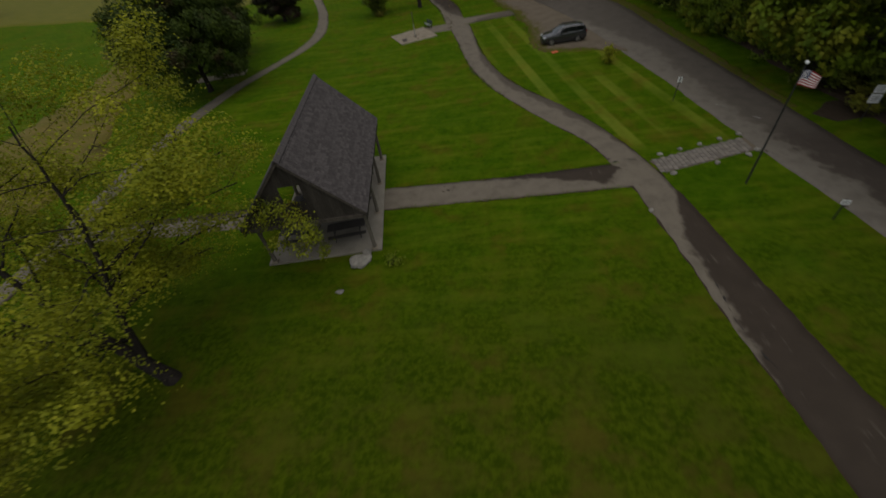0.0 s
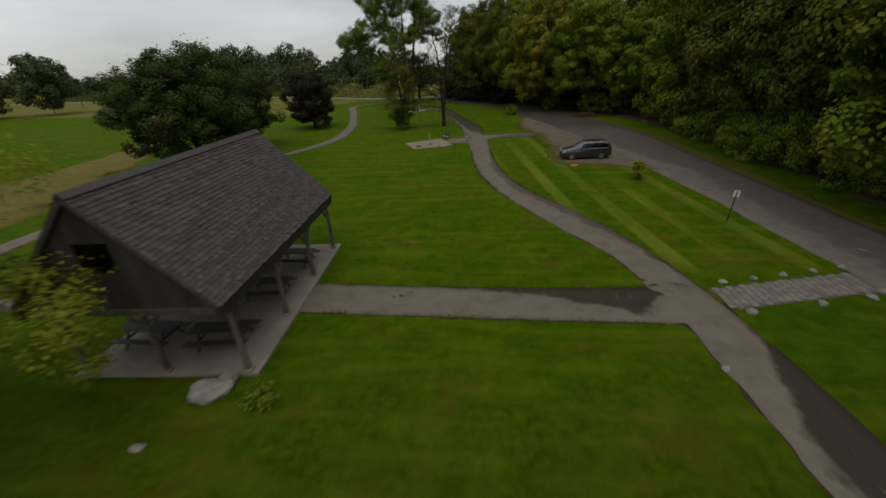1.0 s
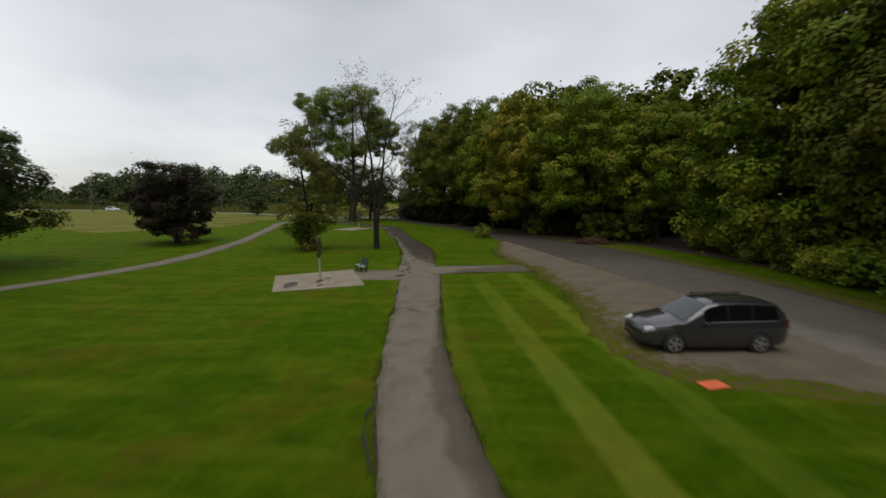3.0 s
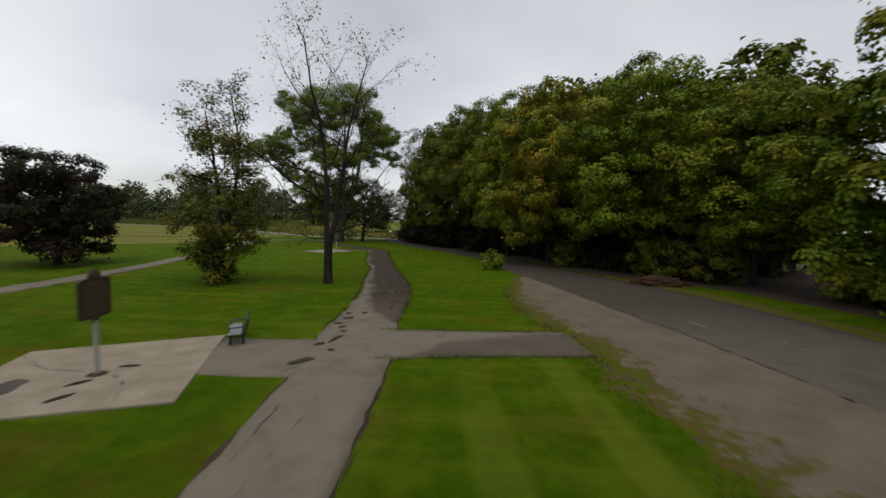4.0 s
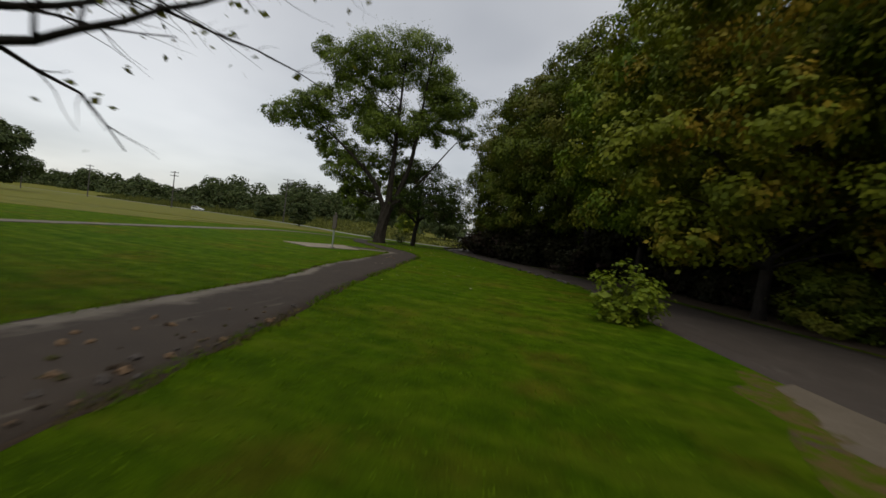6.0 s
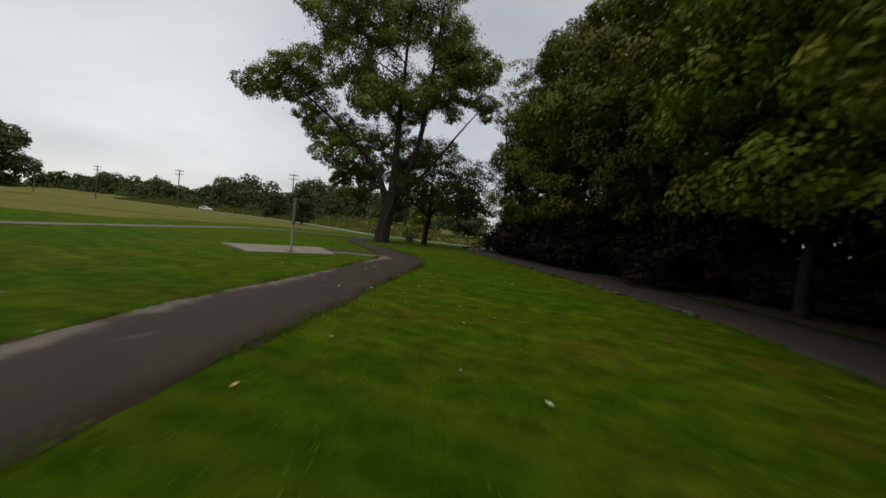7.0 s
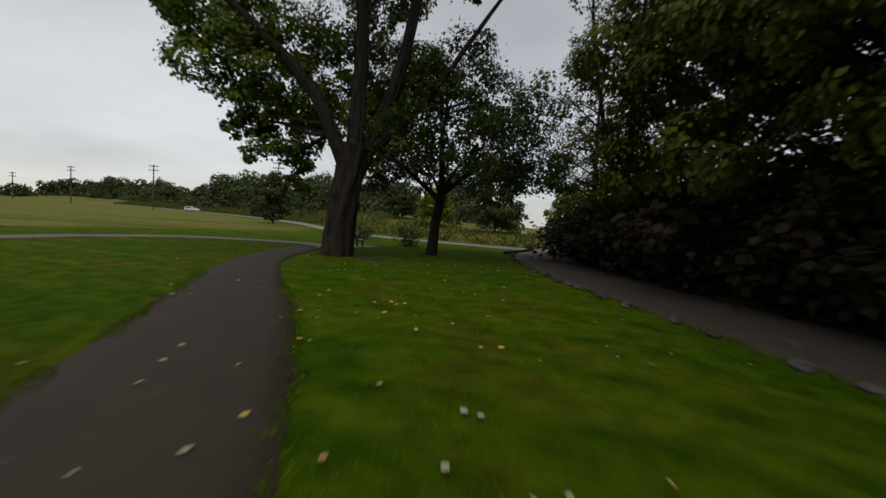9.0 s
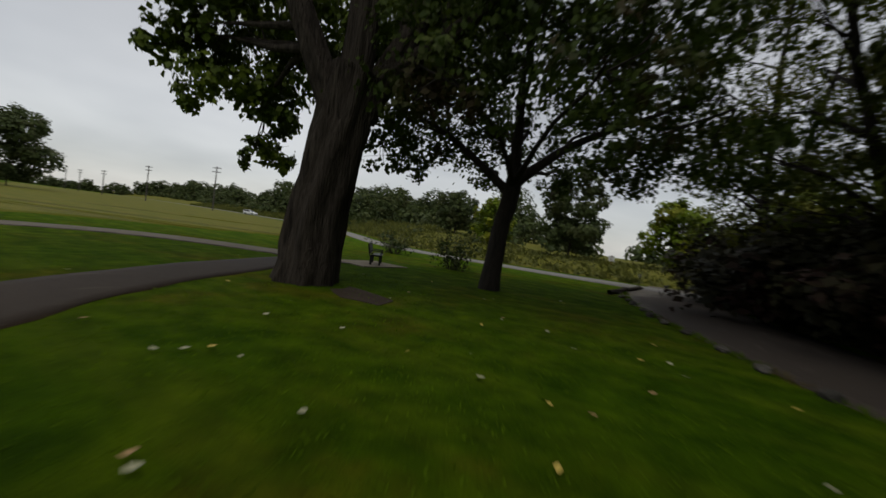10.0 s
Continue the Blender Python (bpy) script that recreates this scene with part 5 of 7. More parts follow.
build_car("minivan", pose(10.28, 51.85, 0.035, 0, 0, 2.6), CAR_PAINT, "dark grey minivan parked on the gravel strip")
build_car("car", pose(-150.0, 207.7, 0.06, 0, 0, 197), WHITE_PAINT, "white car far off on the country road")
bm = bmesh.new()
box(bm, (0, 0, 0.02), (0.72, 0.46, 0.03), bevel=0.01)
for v in bm.verts:
    v.co.z += 0.025 * math.sin(v.co.x * 7) * math.cos(v.co.y * 5) + 0.02
tagged(part("orange_mat", bm, ORANGE, None, at=pose(11.15, 48.55, 0.0, 0, 0, 12)), "orange plastic mat lying at the gravel's edge", "mat")


# ---- marker signs, benches, posts ----
def marker(m):
    root = thing("marker_sign", m, "dark brown cast marker board with crest on a grey post", "marker sign", "marker signs")
    w = Wood()
    w.tube([(0, 0, 0), (0, 0, 0.8), (0, 0, 1.55)], [0.062, 0.06, 0.058], 14)
    put("post", w.mesh("post"), STEEL, root)
    bm = bmesh.new()
    pts = [(-0.5, 1.62), (-0.12, 1.62), (-0.10, 1.48), (0.10, 1.48), (0.12, 1.62), (0.5, 1.62), (0.54, 1.75), (0.54, 2.66), (0.42, 2.72), (0.22, 2.74), (0.19, 2.86), (0.10, 2.98), (0, 3.02), (-0.10, 2.98), (-0.19, 2.86), (-0.22, 2.74), (-0.42, 2.72), (-0.54, 2.66), (-0.54, 1.75)]
    vs = [bm.verts.new((x, -0.03, z)) for x, z in pts]
    f = bm.faces.new(vs)
    r = bmesh.ops.extrude_face_region(bm, geom=[f])
    bmesh.ops.translate(bm, vec=(0, 0.06, 0), verts=[v for v in r["geom"] if isinstance(v, bmesh.types.BMVert)])
    bmesh.ops.recalc_face_normals(bm, faces=bm.faces)
    bmesh.ops.bevel(bm, geom=[e for e in bm.edges if abs(e.verts[0].co.y - e.verts[1].co.y) < 1e-5], offset=0.012, segments=2, affect="EDGES")
    plate = part("board", bm, MARKER_BROWN, root)
    for s in (-1, 1):
        bm = bmesh.new()
        for k in range(13):
            wide = 0.84 if k else 0.6
            box(bm, (0.0 if k < 12 else -0.12, s * 0.034, 2.60 - 0.07 * k), (wide - (0.05 if k % 3 else 0) - (0.25 if k == 12 else 0), 0.006, 0.028 if k else 0.05))
        part("lettering", bm, MARKER_GILT, plate, "worn gilt lines of lettering")
        bm = bmesh.new()
        bmesh.ops.create_cone(bm, cap_ends=True, segments=20, radius1=0.10, radius2=0.09, depth=0.02)
        part("crest", bm, MARKER_GILT, plate, at=pose(0, s * 0.035, 2.86, 90, 0, 0))
    bm = bmesh.new()
    bmesh.ops.create_cone(bm, cap_ends=True, segments=24, radius1=0.26, radius2=0.16, depth=0.03)
    part("soil_ring", bm, DIRT, root, "dark soil round the post", at=Matrix.Translation((0, 0, 0.012)))
    return root


first = marker(pose(-5.5, 62.45, 0.05, 0, 0, 97))
copy_thing(first, pose(-13.9, 105.3, 0.05, 0, 0, 140))


def park_bench(m, label, dark=False):
    root = thing("park_bench", m, label, "bench")
    for k in range(3):
        bm = bmesh.new()
        box(bm, (0, -0.10 + 0.145 * k - 0.15, 0.45), (1.6, 0.135, 0.04), bevel=0.008)
        part("seat_board", bm, DARK_METAL if dark else BENCH_GREY, root, "" if dark else "pale damp seat board")
    for k in range(3):
        bm = bmesh.new()
        box(bm, (0, 0.22 + 0.035 * k, 0.58 + 0.155 * k), (1.6, 0.04, 0.145), Matrix.Rotation(-0.2, 4, "X"), 0.008)
        part("back_board", bm, DARK_METAL if dark else BENCH_GREEN, root)
    for x in (-0.6, 0.6):
        bm = bmesh.new()
        box(bm, (x, -0.24, 0.22), (0.08, 0.08, 0.44), bevel=0.01)
        box(bm, (x, 0.16, 0.22), (0.08, 0.10, 0.44), bevel=0.01)
        box(bm, (x, -0.05, 0.41), (0.07, 0.5, 0.05), bevel=0.01)
        box(bm, (x, 0.29, 0.66), (0.07, 0.05, 0.55), Matrix.Rotation(-0.2, 4, "X"), 0.008)
        part("leg_frame", bm, DARK_METAL, root)
        bm = bmesh.new()
        box(bm, (x, -0.05, 0.64), (0.07, 0.5, 0.045), bevel=0.012)
        box(bm, (x, -0.27, 0.53), (0.05, 0.05, 0.2), bevel=0.008)
        part("armrest", bm, BENCH_GREEN if not dark else DARK_METAL, root)
    return root


park_bench(pose(-3.6, 66.05, 0.0, 0, 0, -60), "dark green slatted bench with pale damp seat beside the pad")
park_bench(pose(-24.8, 135.2, 0.04, 0, 0, 128), "dark bench beyond the old cottonwood", True)
park_bench(pose(-30.2, 56.3, 0.05, 0, 0, 200), "dark bench on a pad under the dark trees", True)


def sign_post(m, label, high, panels):
    root = thing("sign_post", m, label, "sign")
    bm = bmesh.new()
    box(bm, (0, 0, high / 2), (0.06, 0.05, high), bevel=0.008)
    part("post", bm, DARK_METAL, root)
    for z, w, h in panels:
        bm = bmesh.new()
        box(bm, (0, 0.036, z), (w, 0.012, h), bevel=0.004)
        plate = part("plate", bm, SIGN_WHITE, root, "white sign plate")
        bm = bmesh.new()
        for k in range(3):
            box(bm, (0, 0.044, z + h * (0.25 - 0.25 * k)), (w * 0.7, 0.004, h * 0.1))
        part("print", bm, SIGN_BAR, plate, "dark lines of print")
    return root


sign_post(pose(17.6, 33.3, 0, 2, 3, -20), "small white sign on a dark leaning post", 2.0, [(1.8, 0.32, 0.42)])
sign_post(pose(27.6, 26.9, 0, 0, 0, 160), "two white sign plates on one post by the woods", 2.6, [(2.3, 0.6, 0.5), (1.65, 0.6, 0.6)])
sign_post(pose(19.2, 17.4, 0, 0, 0, 160), "small pale sign on a short post at the road's edge", 1.4, [(1.2, 0.36, 0.3)])
sign_post(pose(-14.7, 148.0, 0, 0, 0, 20), "short dark post where the roads meet", 1.0, [(0.85, 0.16, 0.2)])


def flagpole():
    root = thing("flagpole", pose(16.87, 21.3, 0), "slim dark flagpole with a striped flag on the lawn", "flagpole")
    w = Wood()
    w.tube([(0, 0, 0), (0, 0, 3.5), (0, 0, 7.1)], [0.06, 0.05, 0.035], 12)
    put("pole", w.mesh("pole"), DARK_METAL, root)
    bm = bmesh.new()
    bmesh.ops.create_uvsphere(bm, u_segments=14, v_segments=10, radius=0.09)
    part("finial", bm, SIGN_WHITE, root, "pale ball finial", at=Matrix.Translation((0, 0, 7.17)))
    flag = new("flag")
    flag.parent = root
    long, tall, n = 1.3, 0.7, 24
    def cloth(u, v):
        x = 0.04 + u * long * 0.9
        return Vector((x, 0.13 * math.sin(u * 7) * (0.3 + u), 6.72 - v * tall - 0.38 * u * u + 0.05 * math.sin(u * 6 + v * 2)))
    def strip(name, u0, u1, v0, v1, mat, off=0.0):
        vs, fs = [], []
        for i in range(n + 1):
            u = u0 + (u1 - u0) * i / n
            for s in (-0.004 - off, 0.004 + off):
                for v in (v0, v1):
                    vs.append(cloth(u, v) + Vector((0, s, 0)))
        for i in range(n):
            a, b = i * 4, i * 4 + 4
            fs += [(a, b, b + 1, a + 1), (a + 2, a + 3, b + 3, b + 2), (a, a + 2, b + 2, b), (a + 1, b + 1, b + 3, a + 3)]
        put(name, mesh_of(name, vs, fs), mat, flag)
    for k in range(13):
        strip("stripe", 0, 1, k / 13, (k + 1) / 13, FLAG_RED if k % 2 == 0 else FLAG_WHITE)
    strip("canton", 0, 0.4, 0, 7 / 13, FLAG_BLUE, 0.004)
    bm = bmesh.new()
    for r in range(9):
        for c in range(6 - r % 2):
            p = cloth(0.03 + (c + 0.5 * (r % 2)) * 0.066, 0.035 + r * 0.055)
            for s in (-0.012, 0.012):
                box(bm, p + Vector((0, s, 0)), (0.03, 0.004, 0.03), Matrix.Rotation(0.78, 4, "Y"))
    part("stars", bm, FLAG_WHITE, flag)


flagpole()


def power_pole(m, high):
    root = thing("power_pole", m, "tall wooden power pole with crossarms far off", "power pole", "power poles")
    w = Wood()
    w.tube([(0, 0, 0), (0, 0, high / 2), (0, 0, high)], [0.22, 0.19, 0.15], 8)
    put("pole", w.mesh("pole"), POLE_WOOD, root)
    for z in (high - 0.5, high - 1.8):
        bm = bmesh.new()
        box(bm, (0, 0, z), (3.2, 0.16, 0.2), bevel=0.02)
        arm = part("crossarm", bm, POLE_WOOD, root)
        for x in (-1.4, -0.5, 0.5, 1.4):
            bm = bmesh.new()
            bmesh.ops.create_cone(bm, cap_ends=True, segments=8, radius1=0.09, radius2=0.06, depth=0.3)
            part("insulator", bm, STEEL, arm, at=Matrix.Translation((x, 0, z + 0.24)))


for x, y, h in ((-193.5, 188.5, 14.0), (-144.5, 189, 14.5), (-91, 189.5, 15.5), (-244, 190, 11.5), (-295, 195, 12), (-360, 205, 13), (-122, 290, 22)):
    power_pole(pose(x, y, 0, 0, 0, 20), h)


# ---- cracks, moss, litter on the paths ----
def crack(path, points, width, z=0.058, material=None, label="dark open crack"):
    pts = ragged(spline(points, 0.12), 0.09, len(points) + points[0][0])
    vs, fs = [], []
    for i, (x, y) in enumerate(pts):
        d = unit(np.append(pts[min(i + 1, len(pts) - 1)] - pts[max(i - 1, 0)], 0))
        w = width * max(0.04, 0.3 + 1.5 * noise.noise((x * 2.3, y * 2.3, 1)) + 0.5 * noise.noise((x * 7, y * 7, 4))) * (1 if 0 < i < len(pts) - 1 else 0.2)
        vs += [(x - d[1] * w, y + d[0] * w, z), (x + d[1] * w, y - d[0] * w, z)]
    fs = [(2 * i, 2 * i + 1, 2 * i + 3, 2 * i + 2) for i in range(len(pts) - 1)]
    put("crack" if material is None else "pale_line", mesh_of("crack", vs, fs), material or CRACK, path, label)


main_path = bpy.data.objects["footpath"]
for pts, w in (([(0.45, 55.9), (1.3, 56.3), (2.1, 56.5), (2.75, 56.9)], 0.06), ([(9.95, 25.1), (10.9, 25.3), (12.1, 25.0)], 0.07), ([(0.45, 57.3), (1.3, 57.5), (2.1, 57.55), (2.9, 57.7)], 0.05), ([(1.2, 60.9), (1.15, 59.3), (1.2, 58.2), (1.3, 57.4)], 0.009), ([(2.75, 61.5), (2.72, 59.7), (2.8, 58.3)], 0.03), ([(0.3, 61.5), (0.45, 60.2), (0.5, 58.6)], 0.014),
               ([(-0.7, 62.6), (-0.4, 63.6), (-0.1, 64.5)], 0.018), ([(1.3, 47.2), (1.6, 45.5), (1.9, 44.4)], 0.05), ([(2.3, 42.2), (2.7, 43.0)], 0.06), ([(11.4, 9), (11.1, 11), (11.2, 13)], 0.05),
               ([(11.2, 13), (11.3, 14.5)], 0.04)):
    crack(main_path, pts, w)
for pts, w in (([(-9, 63.4), (-7.2, 62.6), (-5.9, 62.5)], 0.03), ([(-5.0, 62.4), (-4.2, 61.9), (-3.6, 61.0)], 0.035)):
    crack(bpy.data.objects["concrete_pad"], pts, w, 0.053)


pts = ragged(spline([(-7.0, 60.2), (-6.6, 60.3), (-6.5, 61.1), (-6.9, 61.8), (-7.3, 61.7), (-7.2, 60.9), (-7.0, 60.2)], 0.12)[:-1], 0.2, 8)
put("damp_stain", mesh_of("damp_stain", [(x, y, 0.0545) for x, y in pts], [tuple(range(len(pts)))]), SILT, bpy.data.objects["concrete_pad"], "dark damp stain on the concrete")
FADED = plain("faded road paint", (0.2028, 0.195, 0.1794), 0.85)
the_road = bpy.data.objects["road"]
for pts, w in (([(15.4, 73.1), (15.8, 71.9), (16.1, 70.6)], 0.05), ([(17.9, 69.5), (17.9, 67.9)], 0.05), ([(20.3, 31.8), (21.1, 31.0)], 0.06), ([(21.5, 29.3), (22.1, 28.8)], 0.07)):
    crack(the_road, pts, w, 0.052, FADED, "faded pale road line")
crack(the_road, [(11.3, 80), (12.3, 76.8), (13.7, 72.6), (14.5, 68.6), (15.4, 63.5)], 0.04, 0.05)


def clod(name, seed, size, at, material, label, category, group, fine=2):
    bm = bmesh.new()
    bmesh.ops.create_icosphere(bm, subdivisions=fine, radius=0.5)
    for v in bm.verts:
        k = 1 + 0.55 * noise.noise(v.co * 3 + Vector((seed * 7.3, 0, 0))) + (0.5 * noise.noise(v.co * 9 + Vector((seed * 3.1, 0, 0))) if fine > 2 else 0)
        v.co = Vector((v.co.x * size[0] * k, v.co.y * size[1] * k, max(-0.2, v.co.z) * size[2] * k))
    return tagged(part(name, bm, material, None, at=at), label, category, group)


for k, (x, y, L, W, a) in enumerate([(-0.37, 64.3, 0.85, 0.28, 50), (-0.15, 66.7, 0.75, 0.2, 80), (-0.2, 67.7, 0.26, 0.16, 0), (-0.65, 69.8, 0.46, 0.22, 20), (-0.8, 68.85, 0.38, 0.18, 10), (-0.2, 70.9, 0.32, 0.18, 60)]):
    clod("moss_patch", k, (L, W, 0.05), pose(x, y, 0.055, 0, 0, a), MOSS, "brown-green moss and silt on the tarmac", "moss", "moss on the path", 4)
for k, (x, y, L, W, a) in enumerate([(-5.15, 63.1, 0.45, 0.14, 20), (-5.4, 61.85, 0.5, 0.16, 60), (-5.0, 61.0, 0.55, 0.15, 70), (-0.5, 66.0, 0.32, 0.16, 40), (0.15, 65.4, 0.24, 0.14, 0), (-0.45, 68.3, 0.36, 0.14, 60), (-0.95, 70.7, 0.34, 0.16, 80)]):
    clod("silt_clump", 20 + k, (L, W, 0.05), pose(x, y, 0.06, 0, 0, a), DIRT, "dark clump of soil and leaves on the ground", "soil clump", "soil clumps by the pad", 4)


def litter():
    """Fallen leaves and brown clods, lying singly."""
    rng = random.Random(12)
    kinds = []
    for k in range(6):
        bm = bmesh.new()
        L = 0.15
        out = [(-0.5, 0.0), (-0.28, 0.26), (0.0, 0.36), (0.28, 0.2), (0.55, 0.0), (0.28, -0.2), (0.0, -0.36), (-0.28, -0.26)]
        vs = [bm.verts.new((x * L, y * L, 0.012 + 0.05 * L * 6 * (x * x * (0.5 + 0.5 * (k % 3)) + y * y))) for x, y in out]
        mid = bm.verts.new((0, 0, 0.008))
        for i in range(8):
            bm.faces.new((vs[i], vs[(i + 1) % 8], mid))
        r = bmesh.ops.extrude_face_region(bm, geom=list(bm.faces))
        bmesh.ops.translate(bm, vec=(0, 0, -0.004), verts=[v for v in r["geom"] if isinstance(v, bmesh.types.BMVert)])
        bmesh.ops.recalc_face_normals(bm, faces=bm.faces)
        me = bpy.data.meshes.new("fallen_leaf")
        bm.to_mesh(me)
        bm.free()
        me.materials.append(FALLEN[k % 3])
        kinds.append(me)
    words = ["yellow fallen leaf lying flat on the ground", "pale fallen leaf lying on the ground", "tan curled leaf lying on the ground"]
    n = 0
    while n < 225:
        y = rng.triangular(88, 140, 116)
        cx = np.interp(y, [88, 100, 110, 118, 126, 140], [-1, -5, -7, -11, -15, -20])
        x = cx + rng.gauss(0, 4.5)
        k = rng.choice((0, 1, 1, 2, 3, 4, 4, 5))
        ob = put("fallen_leaf", kinds[k], None, at=pose(x, y, 0.05, rng.uniform(-12, 12), rng.uniform(-12, 12), rng.uniform(0, 360)))
        s = rng.uniform(0.35, 0.85)
        ob.scale = (s, s, s)
        tagged(ob, words[k % 3], "leaf", "fallen leaves")
        n += 1
    for k in range(140):
        y = rng.triangular(70, 86, 77)
        f = min(0.98, max(0.05, rng.gauss(0.78, 0.2)))
        xw, xe = np.interp(y, [p[1] for p in MAIN_W], [p[0] for p in MAIN_W]), np.interp(y, [p[1] for p in MAIN_E], [p[0] for p in MAIN_E])
        s = 0.05 + 0.13 * rng.random() ** 2.0
        clod("leaf_clod", k, (s, s * 0.8, s * 0.7), pose(xw + (xe - xw) * f, y, 0.052, 0, 0, rng.uniform(0, 360)), rng.choice((DIRT, BROWN_LEAF, MOSS, SILT, BROWN_LEAF)), "brown clod of leaves and soil on the path", "leaf litter", "leaf litter on the path")


litter()


def pavers():
    """The strip between path and road: pale rows of small pavers."""
    root = bpy.data.objects["cross_path"]
    bm = bmesh.new()
    box(bm, (0, 0, 0), (0.30, 0.19, 0.04), bevel=0.01)
    me = bpy.data.meshes.new("paver")
    bm.to_mesh(me)
    bm.free()
    rng = random.Random(4)
    for i in range(21):
        for j in range(8):
            x = 12.75 + i * 0.32
            y = 23.45 + (x - 12.75) * 0.235 + j * 0.2 - (0.1 if i % 2 else 0)
            put("paver", me, PAVER, root, at=pose(x, y, 0.045 + rng.uniform(-0.004, 0.004), rng.uniform(-1, 1), rng.uniform(-1, 1), 13.2 + rng.uniform(-2, 2)))


def brush_pile():
    root = thing("brush_pile", pose(20.2, 84.6, 0), "brown heap of twigs and dead leaves by the road", "brush pile")
    bm = bmesh.new()
    bmesh.ops.create_icosphere(bm, subdivisions=4, radius=1.0)
    for v in bm.verts:
        k = 1 + 0.35 * noise.noise(v.co * 2.5) + 0.15 * noise.noise(v.co * 7)
        v.co = Vector((v.co.x * 2.1 * k, v.co.y * 0.9 * k, max(-0.1, v.co.z) * 0.72 * k))
    part("mound", bm, BRUSH, root)
    rng = np.random.RandomState(2)
    w = Wood()
    for k in range(150):
        p = rng.normal(0, 1, 3) * [1.1, 0.5, 0] + [0, 0, 0.25 + 0.25 * rng.rand()]
        d = unit(rng.normal(0, 1, 3) * [1, 1, 0.35])
        w.tube([p, p + d * 0.5, p + d * (0.6 + 0.8 * rng.rand())], [0.016, 0.012, 0.005], 4)
    put("twigs", w.mesh("twigs"), BRUSH, root)


brush_pile()


# ---- meadow ----
ribbon("meadow", [(-42, 112), (-44, 130), (-42, 146), (-62, 166), (-130, 197), (-250, 232), (-400, 260)], [(-55, 96), (-75, 108), (-95, 116), (-120, 125), (-190, 145), (-300, 170), (-420, 190)], MEADOW, "dry yellow-green meadow grass", "meadow", top=0.01, step=4, edge=2.0, across=12, seed=31)
ribbon("meadow", [(-54, 28), (-53, 46), (-53, 54), (-56, 68), (-66, 80)], [(-35.5, 26), (-36, 36), (-41, 46), (-45.5, 58), (-54, 72)], TAN_MEADOW, "dry tan patch of longer grass", "meadow", top=0.01, step=2, edge=1.5, across=8, seed=32)


def bare_soil(points, label):
    tagged(slab("bare_soil", points, DIRT, 0.012, label, "soil", edge=0.25, depth=0.05), label, "soil", kind="structure")


def lawn_grass():
    """Blades standing up from the mown lawn along the flight."""
    rng = np.random.RandomState(31)
    n = 70000
    y = 66 + 66 * rng.rand(n)
    x = np.interp(y, [66, 80, 100, 115, 132], [4, 3, -2, -8, -16]) + rng.normal(0, 5.5, n)
    west = np.interp(y, [p[1] for p in MAIN_W], [p[0] for p in MAIN_W])
    east = np.interp(y, [p[1] for p in MAIN_E], [p[0] for p in MAIN_E])
    road = np.interp(y, [p[1] for p in ROAD_W], [p[0] for p in ROAD_W])
    ok = ((x < west - 0.05) | (x > east + 0.05)) & (x < road - 0.1) & ~((y < 71) & (x > -5)) & ~((y < 88) & (x > 7.3)) & ~((x < -12.5) & (y > 103) & (y < 113))
    x, y = x[ok], y[ok]
    n = len(x)
    h, a, w = 0.015 + 0.028 * rng.rand(n), rng.rand(n) * 6.28, 0.008 + 0.012 * rng.rand(n)
    dx, dy = np.cos(a) * w, np.sin(a) * w
    lx, ly = rng.normal(0, 0.03, n), rng.normal(0, 0.03, n)
    z = np.zeros(n)
    v = np.stack([np.stack([x - dx, y - dy, z], 1), np.stack([x + dx, y + dy, z], 1), np.stack([x + lx, y + ly, h], 1)], 1)
    tagged(put("lawn_grass", mesh_of("lawn_grass", v.reshape(-1, 3), np.arange(n * 3, dtype=np.int32).reshape(-1, 3)), LAWN_BLADE), "short green lawn blades", "grass", kind="stuff")


def edge_grass():
    """Green and dry blades that lap over the edges of path, link and gravel."""
    rng = np.random.RandomState(41)
    edges = [MAIN_W[11:16], MAIN_W[18:31], MAIN_E[11:16], MAIN_E[18:31], [(1.6, 64.8), (5, 65.6), (9.4, 66.2)], [(1.2, 68.3), (5, 68.7), (9.0, 69.2)], [(9.3, 55), (9.7, 59.5), (9.2, 63.2), (9.2, 67.3), (8.0, 71.4), (7.4, 76), (7.8, 80.1)], ROAD_W[14:23], [(-6.4, 22.5), (2.5, 22.3), (10.9, 22.2)], [(-6.4, 24.95), (2.5, 24.75), (10.4, 25.0)]]
    for wild, (name, material, label) in enumerate((("edge_grass", LAWN_BLADE, "green blades along the path's edges"), ("dry_edge_grass", DRY_BLADE, "dry blades along the path's edges"))):
        at = []
        for k, line in enumerate(edges):
            s = spline(line, 0.05)
            s = np.repeat(s, 4 if wild == 0 else 3, axis=0)
            keep = np.array([noise.noise((p[0] * 0.8, p[1] * 0.8, 3 + wild * 7)) > (-0.15 if wild == 0 else 0.12) for p in s])
            s = s[keep]
            at.append(s + rng.normal(0, 0.09 if k != 6 else 0.3, s.shape))
        at = np.vstack(at)
        n = len(at)
        h, t, w = 0.05 + 0.08 * rng.rand(n), rng.rand(n) * 6.28, 0.012 + 0.016 * rng.rand(n)
        dx, dy, lx, ly = np.cos(t) * w, np.sin(t) * w, rng.normal(0, 0.06, n), rng.normal(0, 0.06, n)
        x, y = at[:, 0], at[:, 1]
        v = np.stack([np.stack([x - dx, y - dy, 0 * x], 1), np.stack([x + dx, y + dy, 0 * x], 1), np.stack([x + lx, y + ly, h], 1)], 1)
        tagged(put(name, mesh_of(name, v.reshape(-1, 3), np.arange(n * 3, dtype=np.int32).reshape(-1, 3)), material), label, "grass", kind="stuff")


